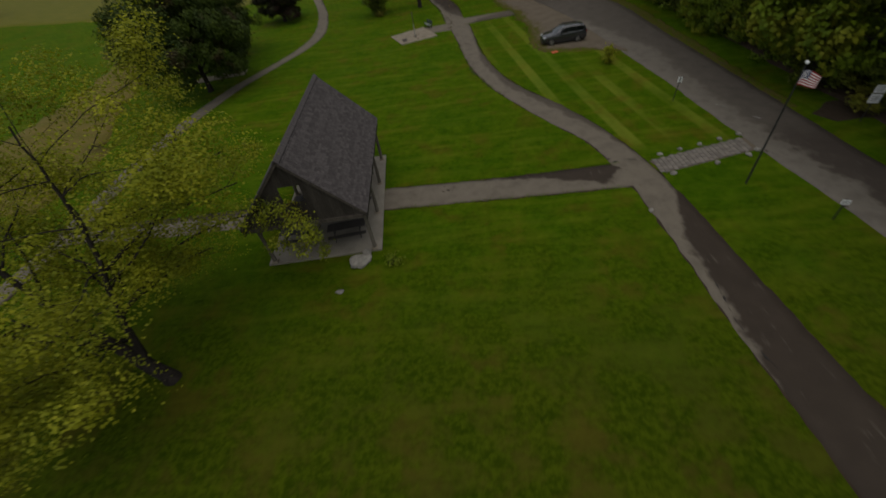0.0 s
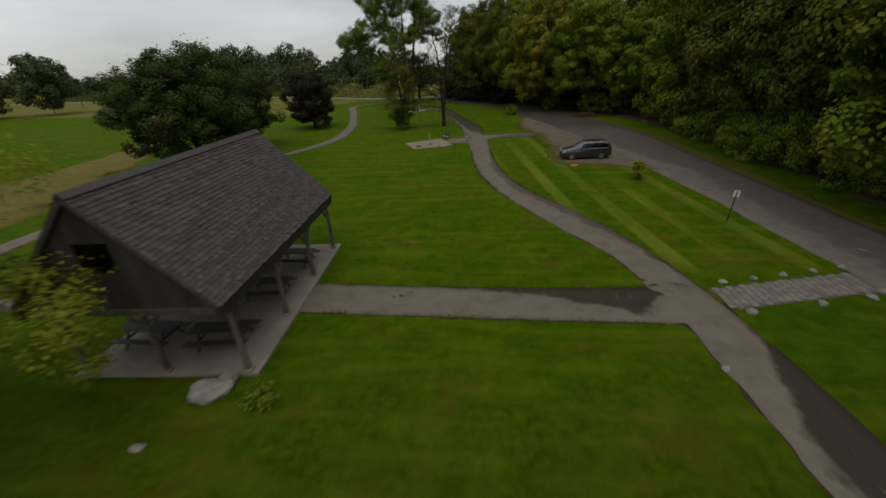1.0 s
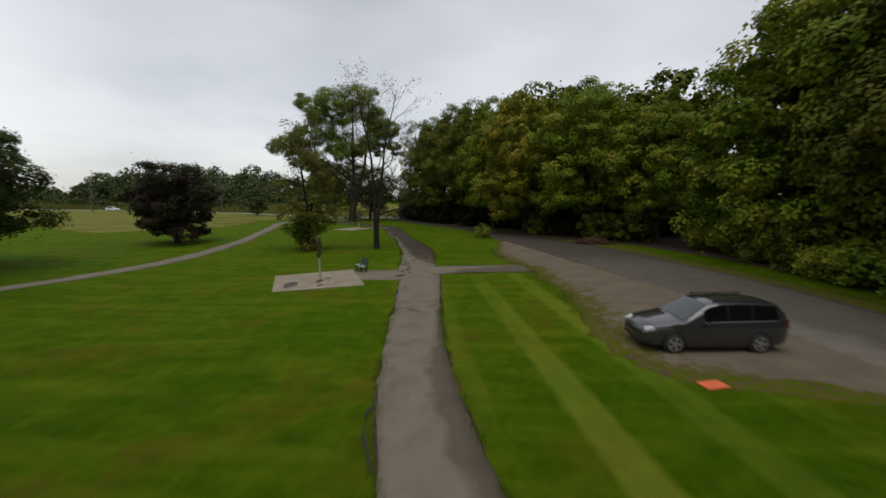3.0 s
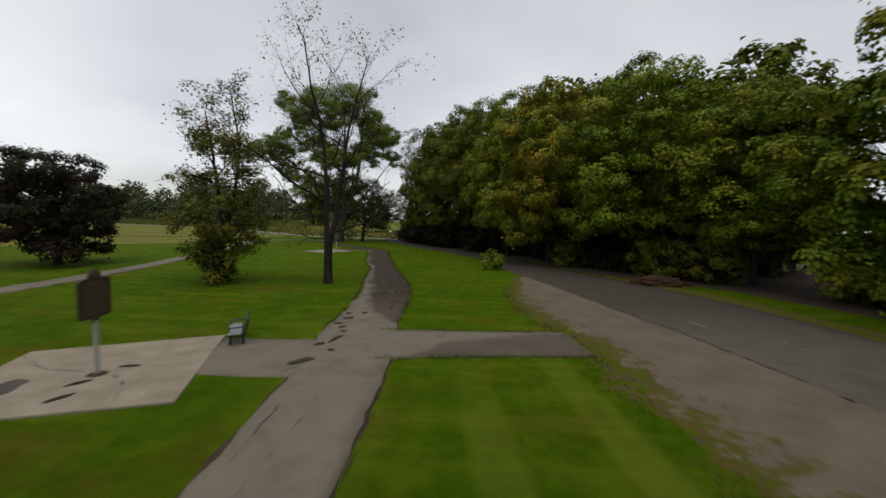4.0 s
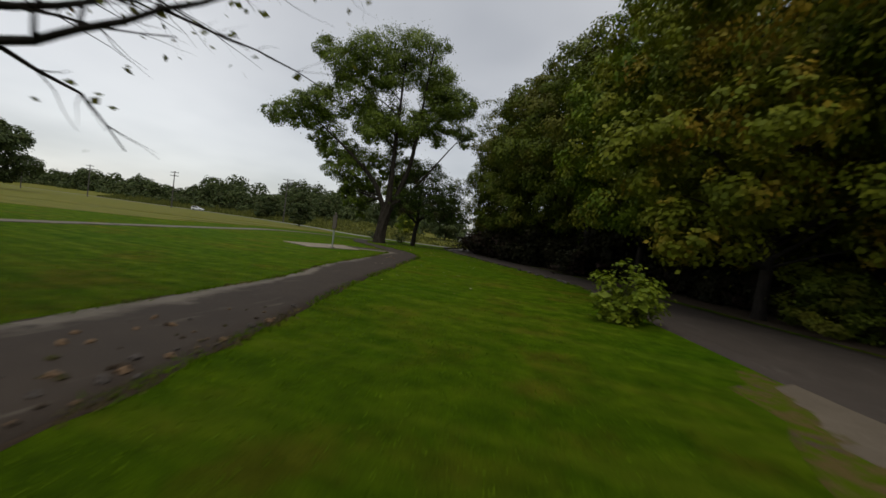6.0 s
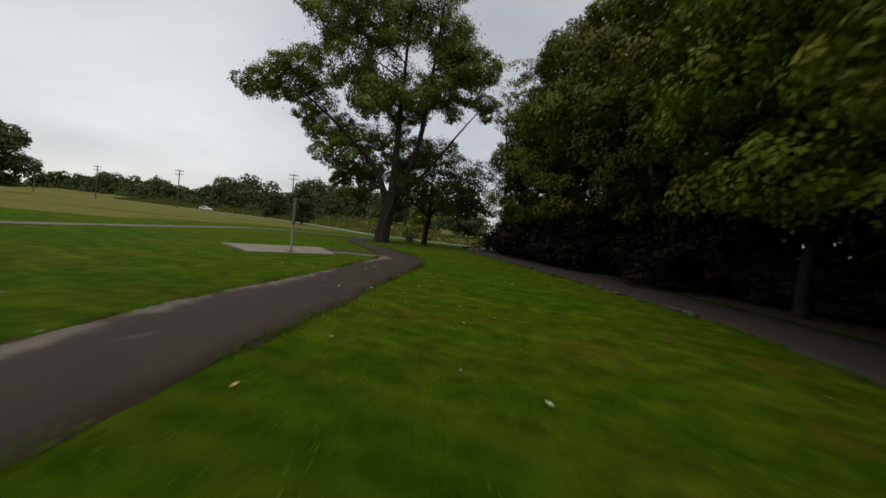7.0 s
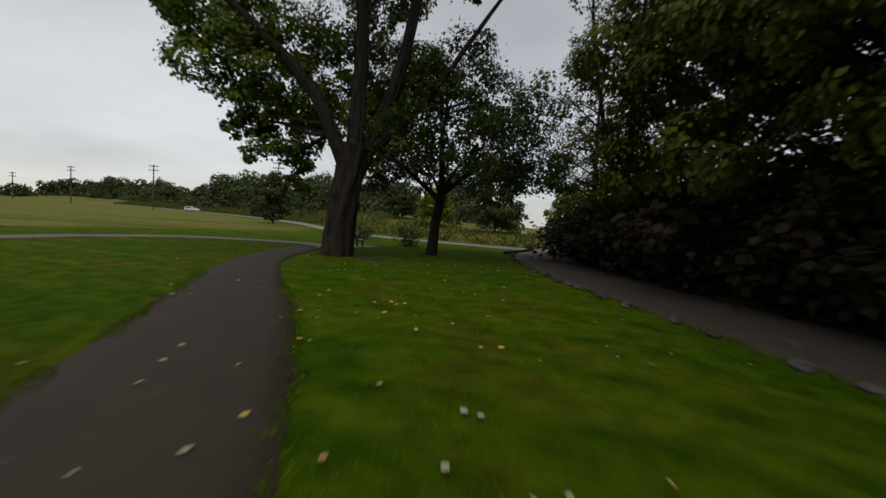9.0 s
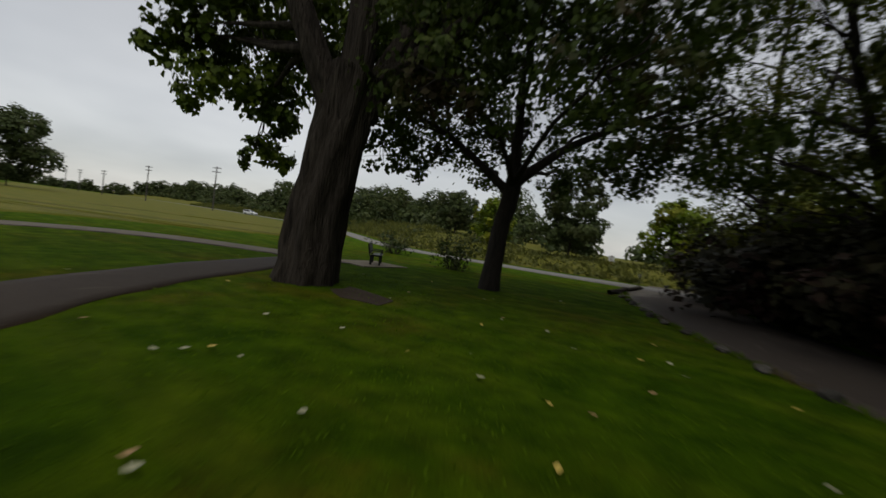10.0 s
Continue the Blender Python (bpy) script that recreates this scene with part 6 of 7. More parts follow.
DRY_BLADE = leaf_material("dry blades", [(0.0702, 0.0608, 0.0156), (0.117, 0.0936, 0.0312), (0.156, 0.1287, 0.0507)], through=0.3)
LAWN_BLADE = leaf_material("lawn blades", [(0.070, 0.128, 0.002), (0.088, 0.156, 0.003), (0.112, 0.184, 0.005)], gloss=0.95, through=0.45)
lawn_grass()
edge_grass()
bare_soil([(-20.5, 129.2), (-19.6, 129.3), (-18.6, 128.9), (-18.4, 128.2), (-19.3, 128.0), (-20.3, 128.4)], "dark bare soil beside the old cottonwood")
bare_soil([(25.6, 28.6), (27.6, 30.2), (30.5, 30.0), (31.0, 28.2), (28.6, 27.2), (26.4, 27.2)], "brown trodden soil where a trail enters the wood")
# ---- trees ----
T = Matrix.Translation
def aslant(left, depth, z, r, h, way=(-0.86, -0.51)):
    """A billow given by its place to the west-south-west of the trunk and behind it."""
    return (left * way[0] + depth * way[1], left * way[1] - depth * way[0], z, r, h)


COTTONWOOD = [aslant(*q) for q in (
    # the great bough that reaches out and droops
    (13.4, 1.0, 18.0, 2.2, 1.9), (11.6, 1.6, 17.4, 2.3, 2.0), (10.4, 0.4, 19.0, 2.2, 1.9), (9.0, 1.4, 16.0, 2.2, 1.9), (15.2, 1.2, 16.6, 1.8, 1.6),
    (7.2, 2.0, 12.4, 2.0, 1.9), (6.4, 1.4, 10.0, 1.6, 1.8), (5.2, 1.6, 10.8, 1.9, 1.9), (5.2, 2.2, 7.6, 1.2, 1.9), (4.2, 2.2, 7.0, 1.3, 1.9), (3.4, 3.4, 5.4, 0.8, 1.5), (5.5, 2.6, 7.4, 0.7, 1.2), (9.0, 2.8, 13.6, 1.3, 1.3),
    (3.0, 2.8, 9.6, 1.6, 1.7), (2.4, 3.6, 7.2, 1.2, 1.6),
    # the upright stems
    (-3.0, 0.0, 29.2, 3.1, 2.4), (1.2, 0.4, 28.4, 2.8, 2.2), (5.0, 0.8, 27.6, 2.6, 2.1), (8.4, 0.4, 25.2, 2.5, 2.0), (7.6, 1.4, 20.6, 2.3, 1.9), (-7.4, 0.6, 24.8, 2.4, 2.0), (-5.4, 1.0, 26.0, 2.9, 2.3), (-0.6, -1.0, 25.2, 2.7, 2.3), (3.2, 0.0, 25.4, 2.8, 2.2), (5.4, 1.0, 21.4, 2.5, 2.0), (1.0, 2.4, 21.0, 2.7, 2.2), (-6.4, -1.0, 21.6, 2.5, 2.0), (-9.2, 0.0, 21.8, 2.2, 1.8),
    (-2.2, -2.2, 17.4, 2.1, 1.8), (2.6, -1.8, 15.4, 1.9, 1.6), (-5.6, 1.6, 19.0, 2.3, 1.9), (-9.0, 1.2, 19.8, 2.1, 1.7), (-3.0, 2.8, 18.0, 2.2, 1.8), (-10.8, 0.5, 22.4, 2.0, 1.7), (-8.0, 2.4, 22.8, 2.2, 1.8), (0.2, 2.8, 13.2, 2.1, 1.8), (7.0, 1.0, 24.4, 2.1, 1.8), (3.0, 1.8, 18.0, 2.0, 1.7),
    (-1.8, 3.4, 8.2, 1.8, 1.6), (2.2, 3.2, 8.8, 1.8, 1.6), (3.4, 2.4, 12.2, 1.8, 1.6), (-1.0, 4.0, 17.4, 2.2, 1.8), (-2.6, 5.0, 11.2, 2.0, 1.7), (-4.2, 5.2, 12.4, 1.9, 1.5), (-10.9, 0.4, 17.9, 1.4, 1.1), (-7.4, 1.2, 16.4, 1.1, 0.9))]
rng = np.random.RandomState(12)


def with_sprays(lobes, many, share=0.55, reach=1.15):
    """The billows and smaller sprays of boughs that stand out round each."""
    out = list(lobes)
    for x, y, z, r, h in lobes:
        for _ in range(many):
            u = unit(rng.normal(0, 1, 3))
            q = share * rng.uniform(0.7, 1.2)
            out.append((x + u[0] * r * reach, y + u[1] * r * reach, z + u[2] * h * reach, r * q, h * q))
    return out


lobed_tree("poplar_tree", 3, "old cottonwood with furrowed trunk and several great stems", OLD_BARK, LEAF_POPLAR,
           [([(0, 0, -0.2), (0.12, 0.15, 2.2), (0.35, 0.4, 4.6), (0.55, 0.55, 6.0)], 0.64, 0.76, 0.42),
            ([(0.45, 0.45, 4.8), (0.55, 0.6, 8.0), (0.6, 0.5, 16), (0.8, 0.4, 28)], 0.50, 0.06, 0.0),
            ([(0.7, 0.65, 4.8), (1.5, 1.7, 8.0), (3.0, 1.9, 14), (4.8, 1.0, 30)], 0.44, 0.06, 0.0),
            ([(0.25, 0.25, 4.6), (-0.55, -0.5, 7.0), (-1.6, -1.0, 9.0), (-5.0, -2.7, 12.6), (-9.4, -5.2, 16.4)], 0.42, 0.06, 0.0),
            ([(0.9, 0.8, 5.6), (3.4, 2.5, 8.6), (7.0, 2.8, 13.2), (10, 3.6, 17.5)], 0.28, 0.03, 0.0)],
           with_sprays(COTTONWOOD, 3), 0.225, T((-21.6, 128.7, 0)), thick=1.0, sub=0.5, droop=0.9, hollow=0.7, stray=0.16, sides=11, ridges=0.09, twigs=3, limb=0.14, fork=6.2, hang=0.6, main=len(COTTONWOOD),
           extra=[((9.0, 3.3, 16.0), (0.9, -0.1, 0.12), 3.2, 0.07)])
rng = np.random.RandomState(14)
SHADE_CROWN = [(1.0, 0.4, 11.4, 2.6, 2.0), (2.8, 1.6, 10.6, 2.2, 1.8), (-0.8, -0.6, 10.2, 2.2, 1.8), (0.4, 2.6, 9.8, 2.2, 1.7), (2.2, -2.0, 9.8, 2.1, 1.7)]
for k in range(9):
    a = k * 0.698
    SHADE_CROWN.append((1.1 + 4.3 * math.cos(a), 0.5 + 4.3 * math.sin(a), 7.9 + rng.normal(0, 0.5), 2.0, 1.5))
    SHADE_CROWN.append((1.2 + 5.7 * math.cos(a + 0.35), 0.5 + 5.7 * math.sin(a + 0.35), 5.4 + rng.normal(0, 0.5), 1.5, 1.15))
lobed_tree("shade_tree", 4, "round dark-leaved tree with forked trunk", BARK_DARK, LEAF_CROWN,
           [([(0, 0, -0.2), (0.15, 0, 2.0), (0.45, 0.1, 4.4)], 0.34, 0.30, 0.3), ([(0.40, 0.1, 4.0), (0.3, 0, 8), (0.6, 0.3, 12.0)], 0.25, 0.04, 0),
            ([(0.45, 0.1, 4.0), (2.4, 0.6, 5.6), (5.4, 1.6, 7.0)], 0.22, 0.05, 0), ([(0.3, 0.1, 3.6), (-1.8, -0.3, 5.3), (-4.0, -0.6, 6.6)], 0.20, 0.05, 0)],
           with_sprays(SHADE_CROWN, 2), 0.20, T((-18.6, 134.6, 0)), thick=0.44, droop=0.8, hollow=0.7, stray=0.16, fork=3.8, hang=1.0, main=len(SHADE_CROWN))
tree("bare_tree", 5, "nearly bare tree with forked trunk and few brown leaves", "tree", BARK_DARK, LEAF_OAK,
     [([(0, 0, -0.2), (0.03, 0, 1.8), (0.06, 0, 3.5)], 0.29, 0.29, 0, 0.35), ([(-0.04, 0, 2.8), (-0.12, 0, 5), (-0.18, 0, 7.5), (-0.5, -0.2, 11), (-1.1, -0.6, 14), (-1.5, -0.8, 17)], 0.21, 0.025, 15, 0),
      ([(0.06, 0.1, 2.6), (0.16, 0.42, 3.8), (0.3, 0.85, 5.2), (0.5, 1.5, 8), (0.9, 2.1, 12), (2.0, 3.0, 17.2)], 0.22, 0.025, 15, 0)],
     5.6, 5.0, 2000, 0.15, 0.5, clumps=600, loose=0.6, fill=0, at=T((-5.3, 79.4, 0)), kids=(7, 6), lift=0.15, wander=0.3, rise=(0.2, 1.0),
     extra=[((0.14, 0.35, 3.6), (0.75, 0.6, 0.32), 6.2, 0.11), ((0.24, 0.65, 4.6), (0.6, 0.7, 0.5), 5.5, 0.09), ((-0.08, 0, 4.0), (-0.9, -0.3, 0.35), 5.2, 0.09), ((-0.15, 0, 5.8), (-0.8, -0.45, 0.55), 7.5, 0.11), ((0, 0, 3.2), (-0.9, 0.3, 0.15), 4.2, 0.06), ((0.05, 0, 2.9), (0.9, 0.3, 0.05), 2.2, 0.04)])
tree("oak_tree", 6, "slender two-stemmed oak with thin brown-green crown", "tree", BARK_DARK, LEAF_OAK,
     [([(0, 0, -0.2), (0.05, 0, 4), (-0.3, -0.1, 8), (-0.8, -0.3, 11.6)], 0.28, 0.03, 24, 0.3), ([(0.05, 0, 2.6), (0.7, 0.4, 6.0), (1.0, 0.6, 9), (0.6, 0.3, 13.2)], 0.18, 0.03, 17, 0)],
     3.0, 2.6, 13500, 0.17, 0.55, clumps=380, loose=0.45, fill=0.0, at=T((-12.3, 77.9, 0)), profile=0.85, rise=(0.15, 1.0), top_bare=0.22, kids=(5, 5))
for k, (x, y, h, r, low) in enumerate([(-31.2, 50.8, 13.2, 7.4, 2.2), (-35.2, 63.4, 12.8, 7.0, 1.9), (-30.9, 83.4, 10.2, 4.6, 0.5)]):
    rng = np.random.RandomState(10 + k)
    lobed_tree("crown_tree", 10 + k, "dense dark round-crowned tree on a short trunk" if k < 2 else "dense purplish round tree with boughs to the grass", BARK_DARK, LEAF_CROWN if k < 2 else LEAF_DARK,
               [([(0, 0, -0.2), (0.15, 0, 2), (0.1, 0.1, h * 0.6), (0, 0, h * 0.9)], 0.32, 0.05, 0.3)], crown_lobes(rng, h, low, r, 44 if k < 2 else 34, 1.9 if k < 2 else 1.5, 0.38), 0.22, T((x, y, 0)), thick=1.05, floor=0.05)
locust = tree("locust_tree", 20, "yellow-green tree with dark forked boughs beside the lawn", "tree", BARK_DARK, LEAF_LIME,
     [([(0, 0, -0.2), (-0.8, 0.3, 0.9), (-1.9, 0.7, 2.2)], 0.33, 0.28, 0, 0.3), ([(-0.8, 0.3, 0.9), (-0.9, 1.2, 3.6), (-0.4, 2.4, 7), (-0.2, 3.2, 11.6)], 0.2, 0.03, 12, 0), ([(-1.8, 0.7, 2.0), (-3.0, 1.0, 4.4), (-4.4, 1.8, 8), (-4.4, 2.6, 14)], 0.2, 0.03, 11, 0),
      ([(-1.8, 0.7, 2.0), (-3.6, 0.2, 3.6), (-6.5, -0.4, 6)], 0.17, 0.03, 8, 0)],
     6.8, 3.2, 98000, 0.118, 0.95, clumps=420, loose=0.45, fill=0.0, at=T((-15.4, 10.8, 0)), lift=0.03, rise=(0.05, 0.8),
     extra=[((-0.7, 1.8, 5.6), (0.55, 0.85, 0.28), 7.5, 0.09), ((-0.4, 2.4, 7.0), (0.7, 0.75, 0.22), 6.5, 0.08),
            ((-0.8, 0.6, 2.6), (0.5, -0.55, 0.75), 5.5, 0.08), ((-0.9, 0.6, 2.8), (0.1, -0.85, 0.65), 6.0, 0.08), ((-1.9, 0.7, 2.4), (-0.45, -0.75, 0.6), 6.0, 0.08), ((-0.8, 1.2, 3.6), (0.8, 0.3, 0.6), 4.5, 0.07), ((-0.9, 1.2, 3.6), (-0.25, 0.9, 0.5), 6.5, 0.08), ((-0.9, 1.2, 3.6), (0.25, 0.9, 0.35), 5.0, 0.07), ((-3.0, 1.0, 4.4), (-0.6, 0.75, 0.4), 5.5, 0.08)])

w = Wood()
w.tube(spline([(-0.8, 1.2, 3.6), (0.8, 3.4, 4.9), (2.8, 5.4, 5.0), (4.8, 5.9, 4.9), (6.4, 5.2, 4.3)], 0.6), np.linspace(0.085, 0.015, len(spline([(-0.8, 1.2, 3.6), (0.8, 3.4, 4.9), (2.8, 5.4, 5.0), (4.8, 5.9, 4.9), (6.4, 5.2, 4.3)], 0.6))), 7)
put("bough", w.mesh("bough"), BARK_DARK, locust)
v, f = billow_leaves(np.random.RandomState(8), [(5.6, 5.9, 4.8, 1.0, 0.8), (6.6, 5.1, 4.2, 0.95, 0.75), (4.4, 5.8, 5.1, 0.8, 0.6), (7.1, 4.5, 3.7, 0.75, 0.6), (2.6, 5.3, 5.2, 0.6, 0.4), (5.4, 4.9, 3.8, 0.6, 0.5)], 0.12, 0.42, stray=0.5)
put("bough_leaves", mesh_of("bough_leaves", v, f), LEAF_GOLD, locust)


def along(line, every, rng):
    """Places and ways along a line, about so far apart."""
    d = np.r_[0, np.cumsum(np.linalg.norm(np.diff(line, axis=0), axis=1))]
    s = 0.0
    while s < d[-1] - 1:
        p = np.array([np.interp(s, d, line[:, k]) for k in (0, 1)])
        q = np.array([np.interp(s + 1, d, line[:, k]) for k in (0, 1)])
        yield p, unit(q - p)
        s += every * rng.uniform(0.8, 1.2)


def discard(things):
    for k in things:
        for o in list(k.children):
            bpy.data.objects.remove(o)
        bpy.data.objects.remove(k)


def thicket(seed, leaf, high, wide, label):
    """A bush of many stems, leafy to the ground, as billows."""
    rng = np.random.RandomState(seed)
    lobes = crown_lobes(rng, high, 0.0, wide, 22, 0.95, 0.30)
    wood = Wood()
    for x, y, z, r, h in lobes:
        wood.tube([(0.15 * x, 0.15 * y, -0.1), (0.6 * x, 0.6 * y, 0.55 * z + 0.2), (x, y, z)], [0.05, 0.035, 0.012], 5)
        for k in range(3):
            wood.tube([(x, y, z), np.array((x, y, z)) + unit(rng.normal(0, 1, 3)) * r * 0.9], [0.015, 0.006], 3)
    root = thing("thicket_bush", T((300, 700 + 10 * seed, 0)), label, "bush", "bushes at the wood's edge")
    put("branchwork", wood.mesh("branchwork"), BARK_DARK, root)
    v, f = billow_leaves(rng, lobes, 0.21, 0.9, 0.5, hollow=0.75, stray=0.12)
    v[:, 2] = np.maximum(v[:, 2], 0.03)
    put("foliage", mesh_of("foliage", v, f), leaf, root)
    return root


def woods():
    rng = random.Random(7)
    def kind(seed, high, clear, radius, leaf, leaf_len, count, size, label, thick=1.1, belly=0.42, gap=0.0, twigs=3, hollow=0.72, lean=0.4, sub=0.42):
        r = np.random.RandomState(seed)
        return lobed_tree("woodland_tree", seed, label, BARK_DARK, leaf, [([(0, 0, -0.2), (0.1, 0, 2.5), (lean, 0.2, high * 0.55), (lean * 0.6, 0, high * 0.9)], 0.30, 0.05, 0.3),
                          ([(0.12, 0, 2.8), (-0.7, 0.9, high * 0.32), (-1.7, 1.5, high * 0.6), (-1.9, 1.6, high * 0.8)], 0.18, 0.04, 0.0)],
                          crown_lobes(r, high, clear, radius, count, size, belly, gap), leaf_len, T((300, 300 + seed, 0)), "woodland trees", thick, sub=sub, sides=7, twigs=twigs, hollow=hollow, floor=0.1)
    gold = kind(43, 21.5, 2.6, 8.0, LEAF_GOLD, 0.26, 68, 1.75, "broad maple turning gold over the road", 0.95)
    green = kind(44, 21.5, 3.8, 8.0, LEAF_WOODS, 0.27, 62, 1.8, "tall leafy maple hanging over the road", 0.95)
    lofty = kind(45, 21.0, 4.2, 7.2, LEAF_SHADE, 0.25, 42, 1.9, "leafy roadside maple with high crown", 0.9)
    dim = kind(50, 20.0, 1.4, 6.8, LEAF_SHADE, 0.23, 50, 1.7, "dark-leaved tree overhanging the bend", 0.95)
    thin = kind(51, 20.0, 2.6, 5.0, LEAF_SHADE, 0.17, 44, 1.25, "fine-leaved thin tree beside the bend", 0.30, 0.4, 0.1, 5, 0.3)
    back = [kind(40, 20, 2.0, 6.2, LEAF_WOODS, 0.31, 34, 2.0, "tall leafy tree at the wood's edge"), kind(41, 23, 3.5, 6.0, LEAF_SHADE, 0.31, 34, 2.0, "tall dark-leaved tree at the wood's edge"), kind(42, 18, 1.2, 6.4, LEAF_WOODS, 0.31, 32, 1.9, "broad leafy tree at the wood's edge")]
    inner = [kind(52, 22, 3.0, 6.6, LEAF_SHADE, 0.74, 26, 2.4, "tall leafy tree inside the wood", twigs=1), kind(53, 20, 2.0, 6.8, LEAF_SHADE, 0.74, 26, 2.4, "tall leafy tree inside the wood", twigs=1)]
    deep = kind(47, 20, 0.6, 6.2, LEAF_SHADE, 1.1, 16, 2.8, "tall tree deep in the wood", 0.9, twigs=0)
    def stand(k, x, y, turn, s=1.0, tall=1.0):
        c = copy_thing(k, pose(x, y, 0, 0, 0, turn))
        c.scale = (s, s, s * tall)
    # the great trees along the road, one by one
    for k, x, y, turn, s, tall in ((gold, 14.2, 99.6, 20, 1.0, 1.0), (green, 21.6, 93.2, 200, 1.0, 0.98), (green, 28.6, 86.6, 75, 0.86, 0.96), (green, 10.2, 108.8, 250, 0.90, 1.16), (lofty, 6.6, 117.4, 10, 1.0, 1.16),
                                   (dim, 3.2, 123.6, 130, 1.08, 1.2), (dim, 0.2, 128.2, 300, 1.05, 1.18), (dim, -2.8, 133.6, 100, 1.0, 1.18), (thin, -7.4, 138.0, 40, 1.15, 1.1), (thin, -9.2, 146.8, 170, 1.05, 1.0), (thin, -5.0, 144.0, 280, 0.95, 1.05)):
        stand(k, x, y, turn, s, tall)
    edge = spline([(30.8, 4), (30.5, 14), (30, 30), (29.5, 50), (29.4, 66), (30.5, 76), (33, 84)], 1.0)
    bend = spline([(25.5, 90), (20.4, 97.5), (16.5, 104), (12.6, 111), (8.6, 118), (5.0, 124), (1.6, 129.5), (-1.4, 134.6), (-4.0, 140.5), (-5.6, 146), (-5.0, 151)], 1.0)
    def plant(pool, line, off, gap, low=0.9, high=1.12, jitter=1.0, tall=1.0):
        for p, d in along(line, gap, rng):
            o = off + rng.uniform(-jitter, jitter)
            s = rng.uniform(low, high) * (1 + 0.30 * max(0, min(1, (82 - p[1]) / 38)))
            stand(rng.choice(pool), p[0] + d[1] * o, p[1] - d[0] * o, rng.uniform(0, 360), s * rng.uniform(0.94, 1.04), tall)
    plant(back, edge, 2.6, 6.6)
    plant(inner, edge, 9.5, 7.6, 1.05, 1.25)
    plant([deep], edge, 16.0, 7.0, 0.95, 1.2)
    plant([deep], edge, 22.0, 8.0, 0.95, 1.2)
    south = bend[:int(len(bend) * 0.42)]
    plant(inner, south, 7.5, 6.0, 0.98, 1.12)
    plant([deep], south[:int(len(south) * 0.8)], 13.5, 5.0, 0.9, 1.1)
    plant([deep], south[:int(len(south) * 0.6)], 20.0, 5.5, 0.95, 1.15)
    plant(inner, bend[int(len(bend) * 0.62):int(len(bend) * 0.86)], 7.5, 8.5, 0.7, 0.85)
    plant(inner, bend[int(len(bend) * 0.30):int(len(bend) * 0.62)], 8.5, 5.5, 0.88, 0.98, tall=1.36)
    plant(inner, bend[int(len(bend) * 0.56):int(len(bend) * 0.72)], 4.6, 5.0, 0.62, 0.72)
    discard([gold, green, lofty, dim, thin, *back, *inner, deep])
    # shade below the overhanging boughs is put into these shrubs' leaf colours
    low = [shrub("woodland_shrub", 60 + k, "tangled shrub under the wood's edge, leaves darkened for shade", (LEAF_DARK, LEAF_SHADE, LEAF_DIM)[k], 3.4, 2.5, 1700, 0.30, T((300, 500 + 10 * k, 0)), "woodland shrubs") for k in range(3)]
    for line, off, gap in ((edge, 0.9, 3.6), (edge, 5.5, 4.2)):
        for p, d in along(line, gap, rng):
            o = off + rng.uniform(-0.7, 0.9)
            if math.hypot(p[0] - 28.5, p[1] - 27) < 5:
                continue
            c = copy_thing(rng.choice(low), pose(p[0] + d[1] * o, p[1] - d[0] * o, 0, 0, 0, rng.uniform(0, 360)))
            c.scale = (rng.uniform(0.8, 1.3),) * 2 + (rng.uniform(0.6, 1.35),)
    discard(low)
    # near-black leaves stand in for the deep shade beside the road
    dark = [shrub("thicket_shrub", 65 + k, "tall thicket shrub beside the road, canopy shade in its leaf colour", LEAF_DARK, 4.2, 2.8, 2300, 0.34, T((300, 600 + 10 * k, 0)), "thicket shrubs") for k in range(2)]
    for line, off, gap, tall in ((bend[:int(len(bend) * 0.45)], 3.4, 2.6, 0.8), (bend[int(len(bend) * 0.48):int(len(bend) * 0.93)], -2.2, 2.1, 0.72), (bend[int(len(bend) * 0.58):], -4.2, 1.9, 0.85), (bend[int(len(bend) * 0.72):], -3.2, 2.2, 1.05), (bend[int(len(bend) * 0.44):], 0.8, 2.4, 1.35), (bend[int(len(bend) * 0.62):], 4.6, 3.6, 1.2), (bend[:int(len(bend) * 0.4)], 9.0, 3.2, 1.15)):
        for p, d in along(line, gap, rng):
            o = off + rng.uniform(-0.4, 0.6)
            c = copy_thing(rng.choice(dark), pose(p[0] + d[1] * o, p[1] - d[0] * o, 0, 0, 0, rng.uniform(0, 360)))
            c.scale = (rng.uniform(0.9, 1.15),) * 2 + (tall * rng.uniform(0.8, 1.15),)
    discard(dark)
    # rank green growth that billows out over the verge
    verge = [thicket(70 + k, leaf, high, wide, label) for k, (leaf, high, wide, label) in enumerate(((LEAF_WOODS, 5.2, 3.4, "billowing green bush overgrown with vines"), (LEAF_SHADE, 4.4, 3.0, "dark green bush at the wood's edge"), (LEAF_WOODS, 3.0, 2.6, "low green bush spilling over the verge")))]
    for off, gap, low_z, high_z in ((0.6, 3.3, 0.75, 1.1), (3.8, 4.2, 1.0, 1.5)):
        for p, d in along(edge, gap, rng):
            o = off + rng.uniform(-0.6, 0.7)
            c = copy_thing(rng.choice(verge), pose(p[0] + d[1] * o, p[1] - d[0] * o, 0, 0, 0, rng.uniform(0, 360)))
            c.scale = (rng.uniform(0.8, 1.1),) * 2 + (rng.uniform(low_z, high_z),)
    under = spline([(24.6, 87.4), (20.6, 92.0), (17.8, 97.2), (15.2, 102.6), (12.6, 108.2), (9.4, 114.4)], 1.0)
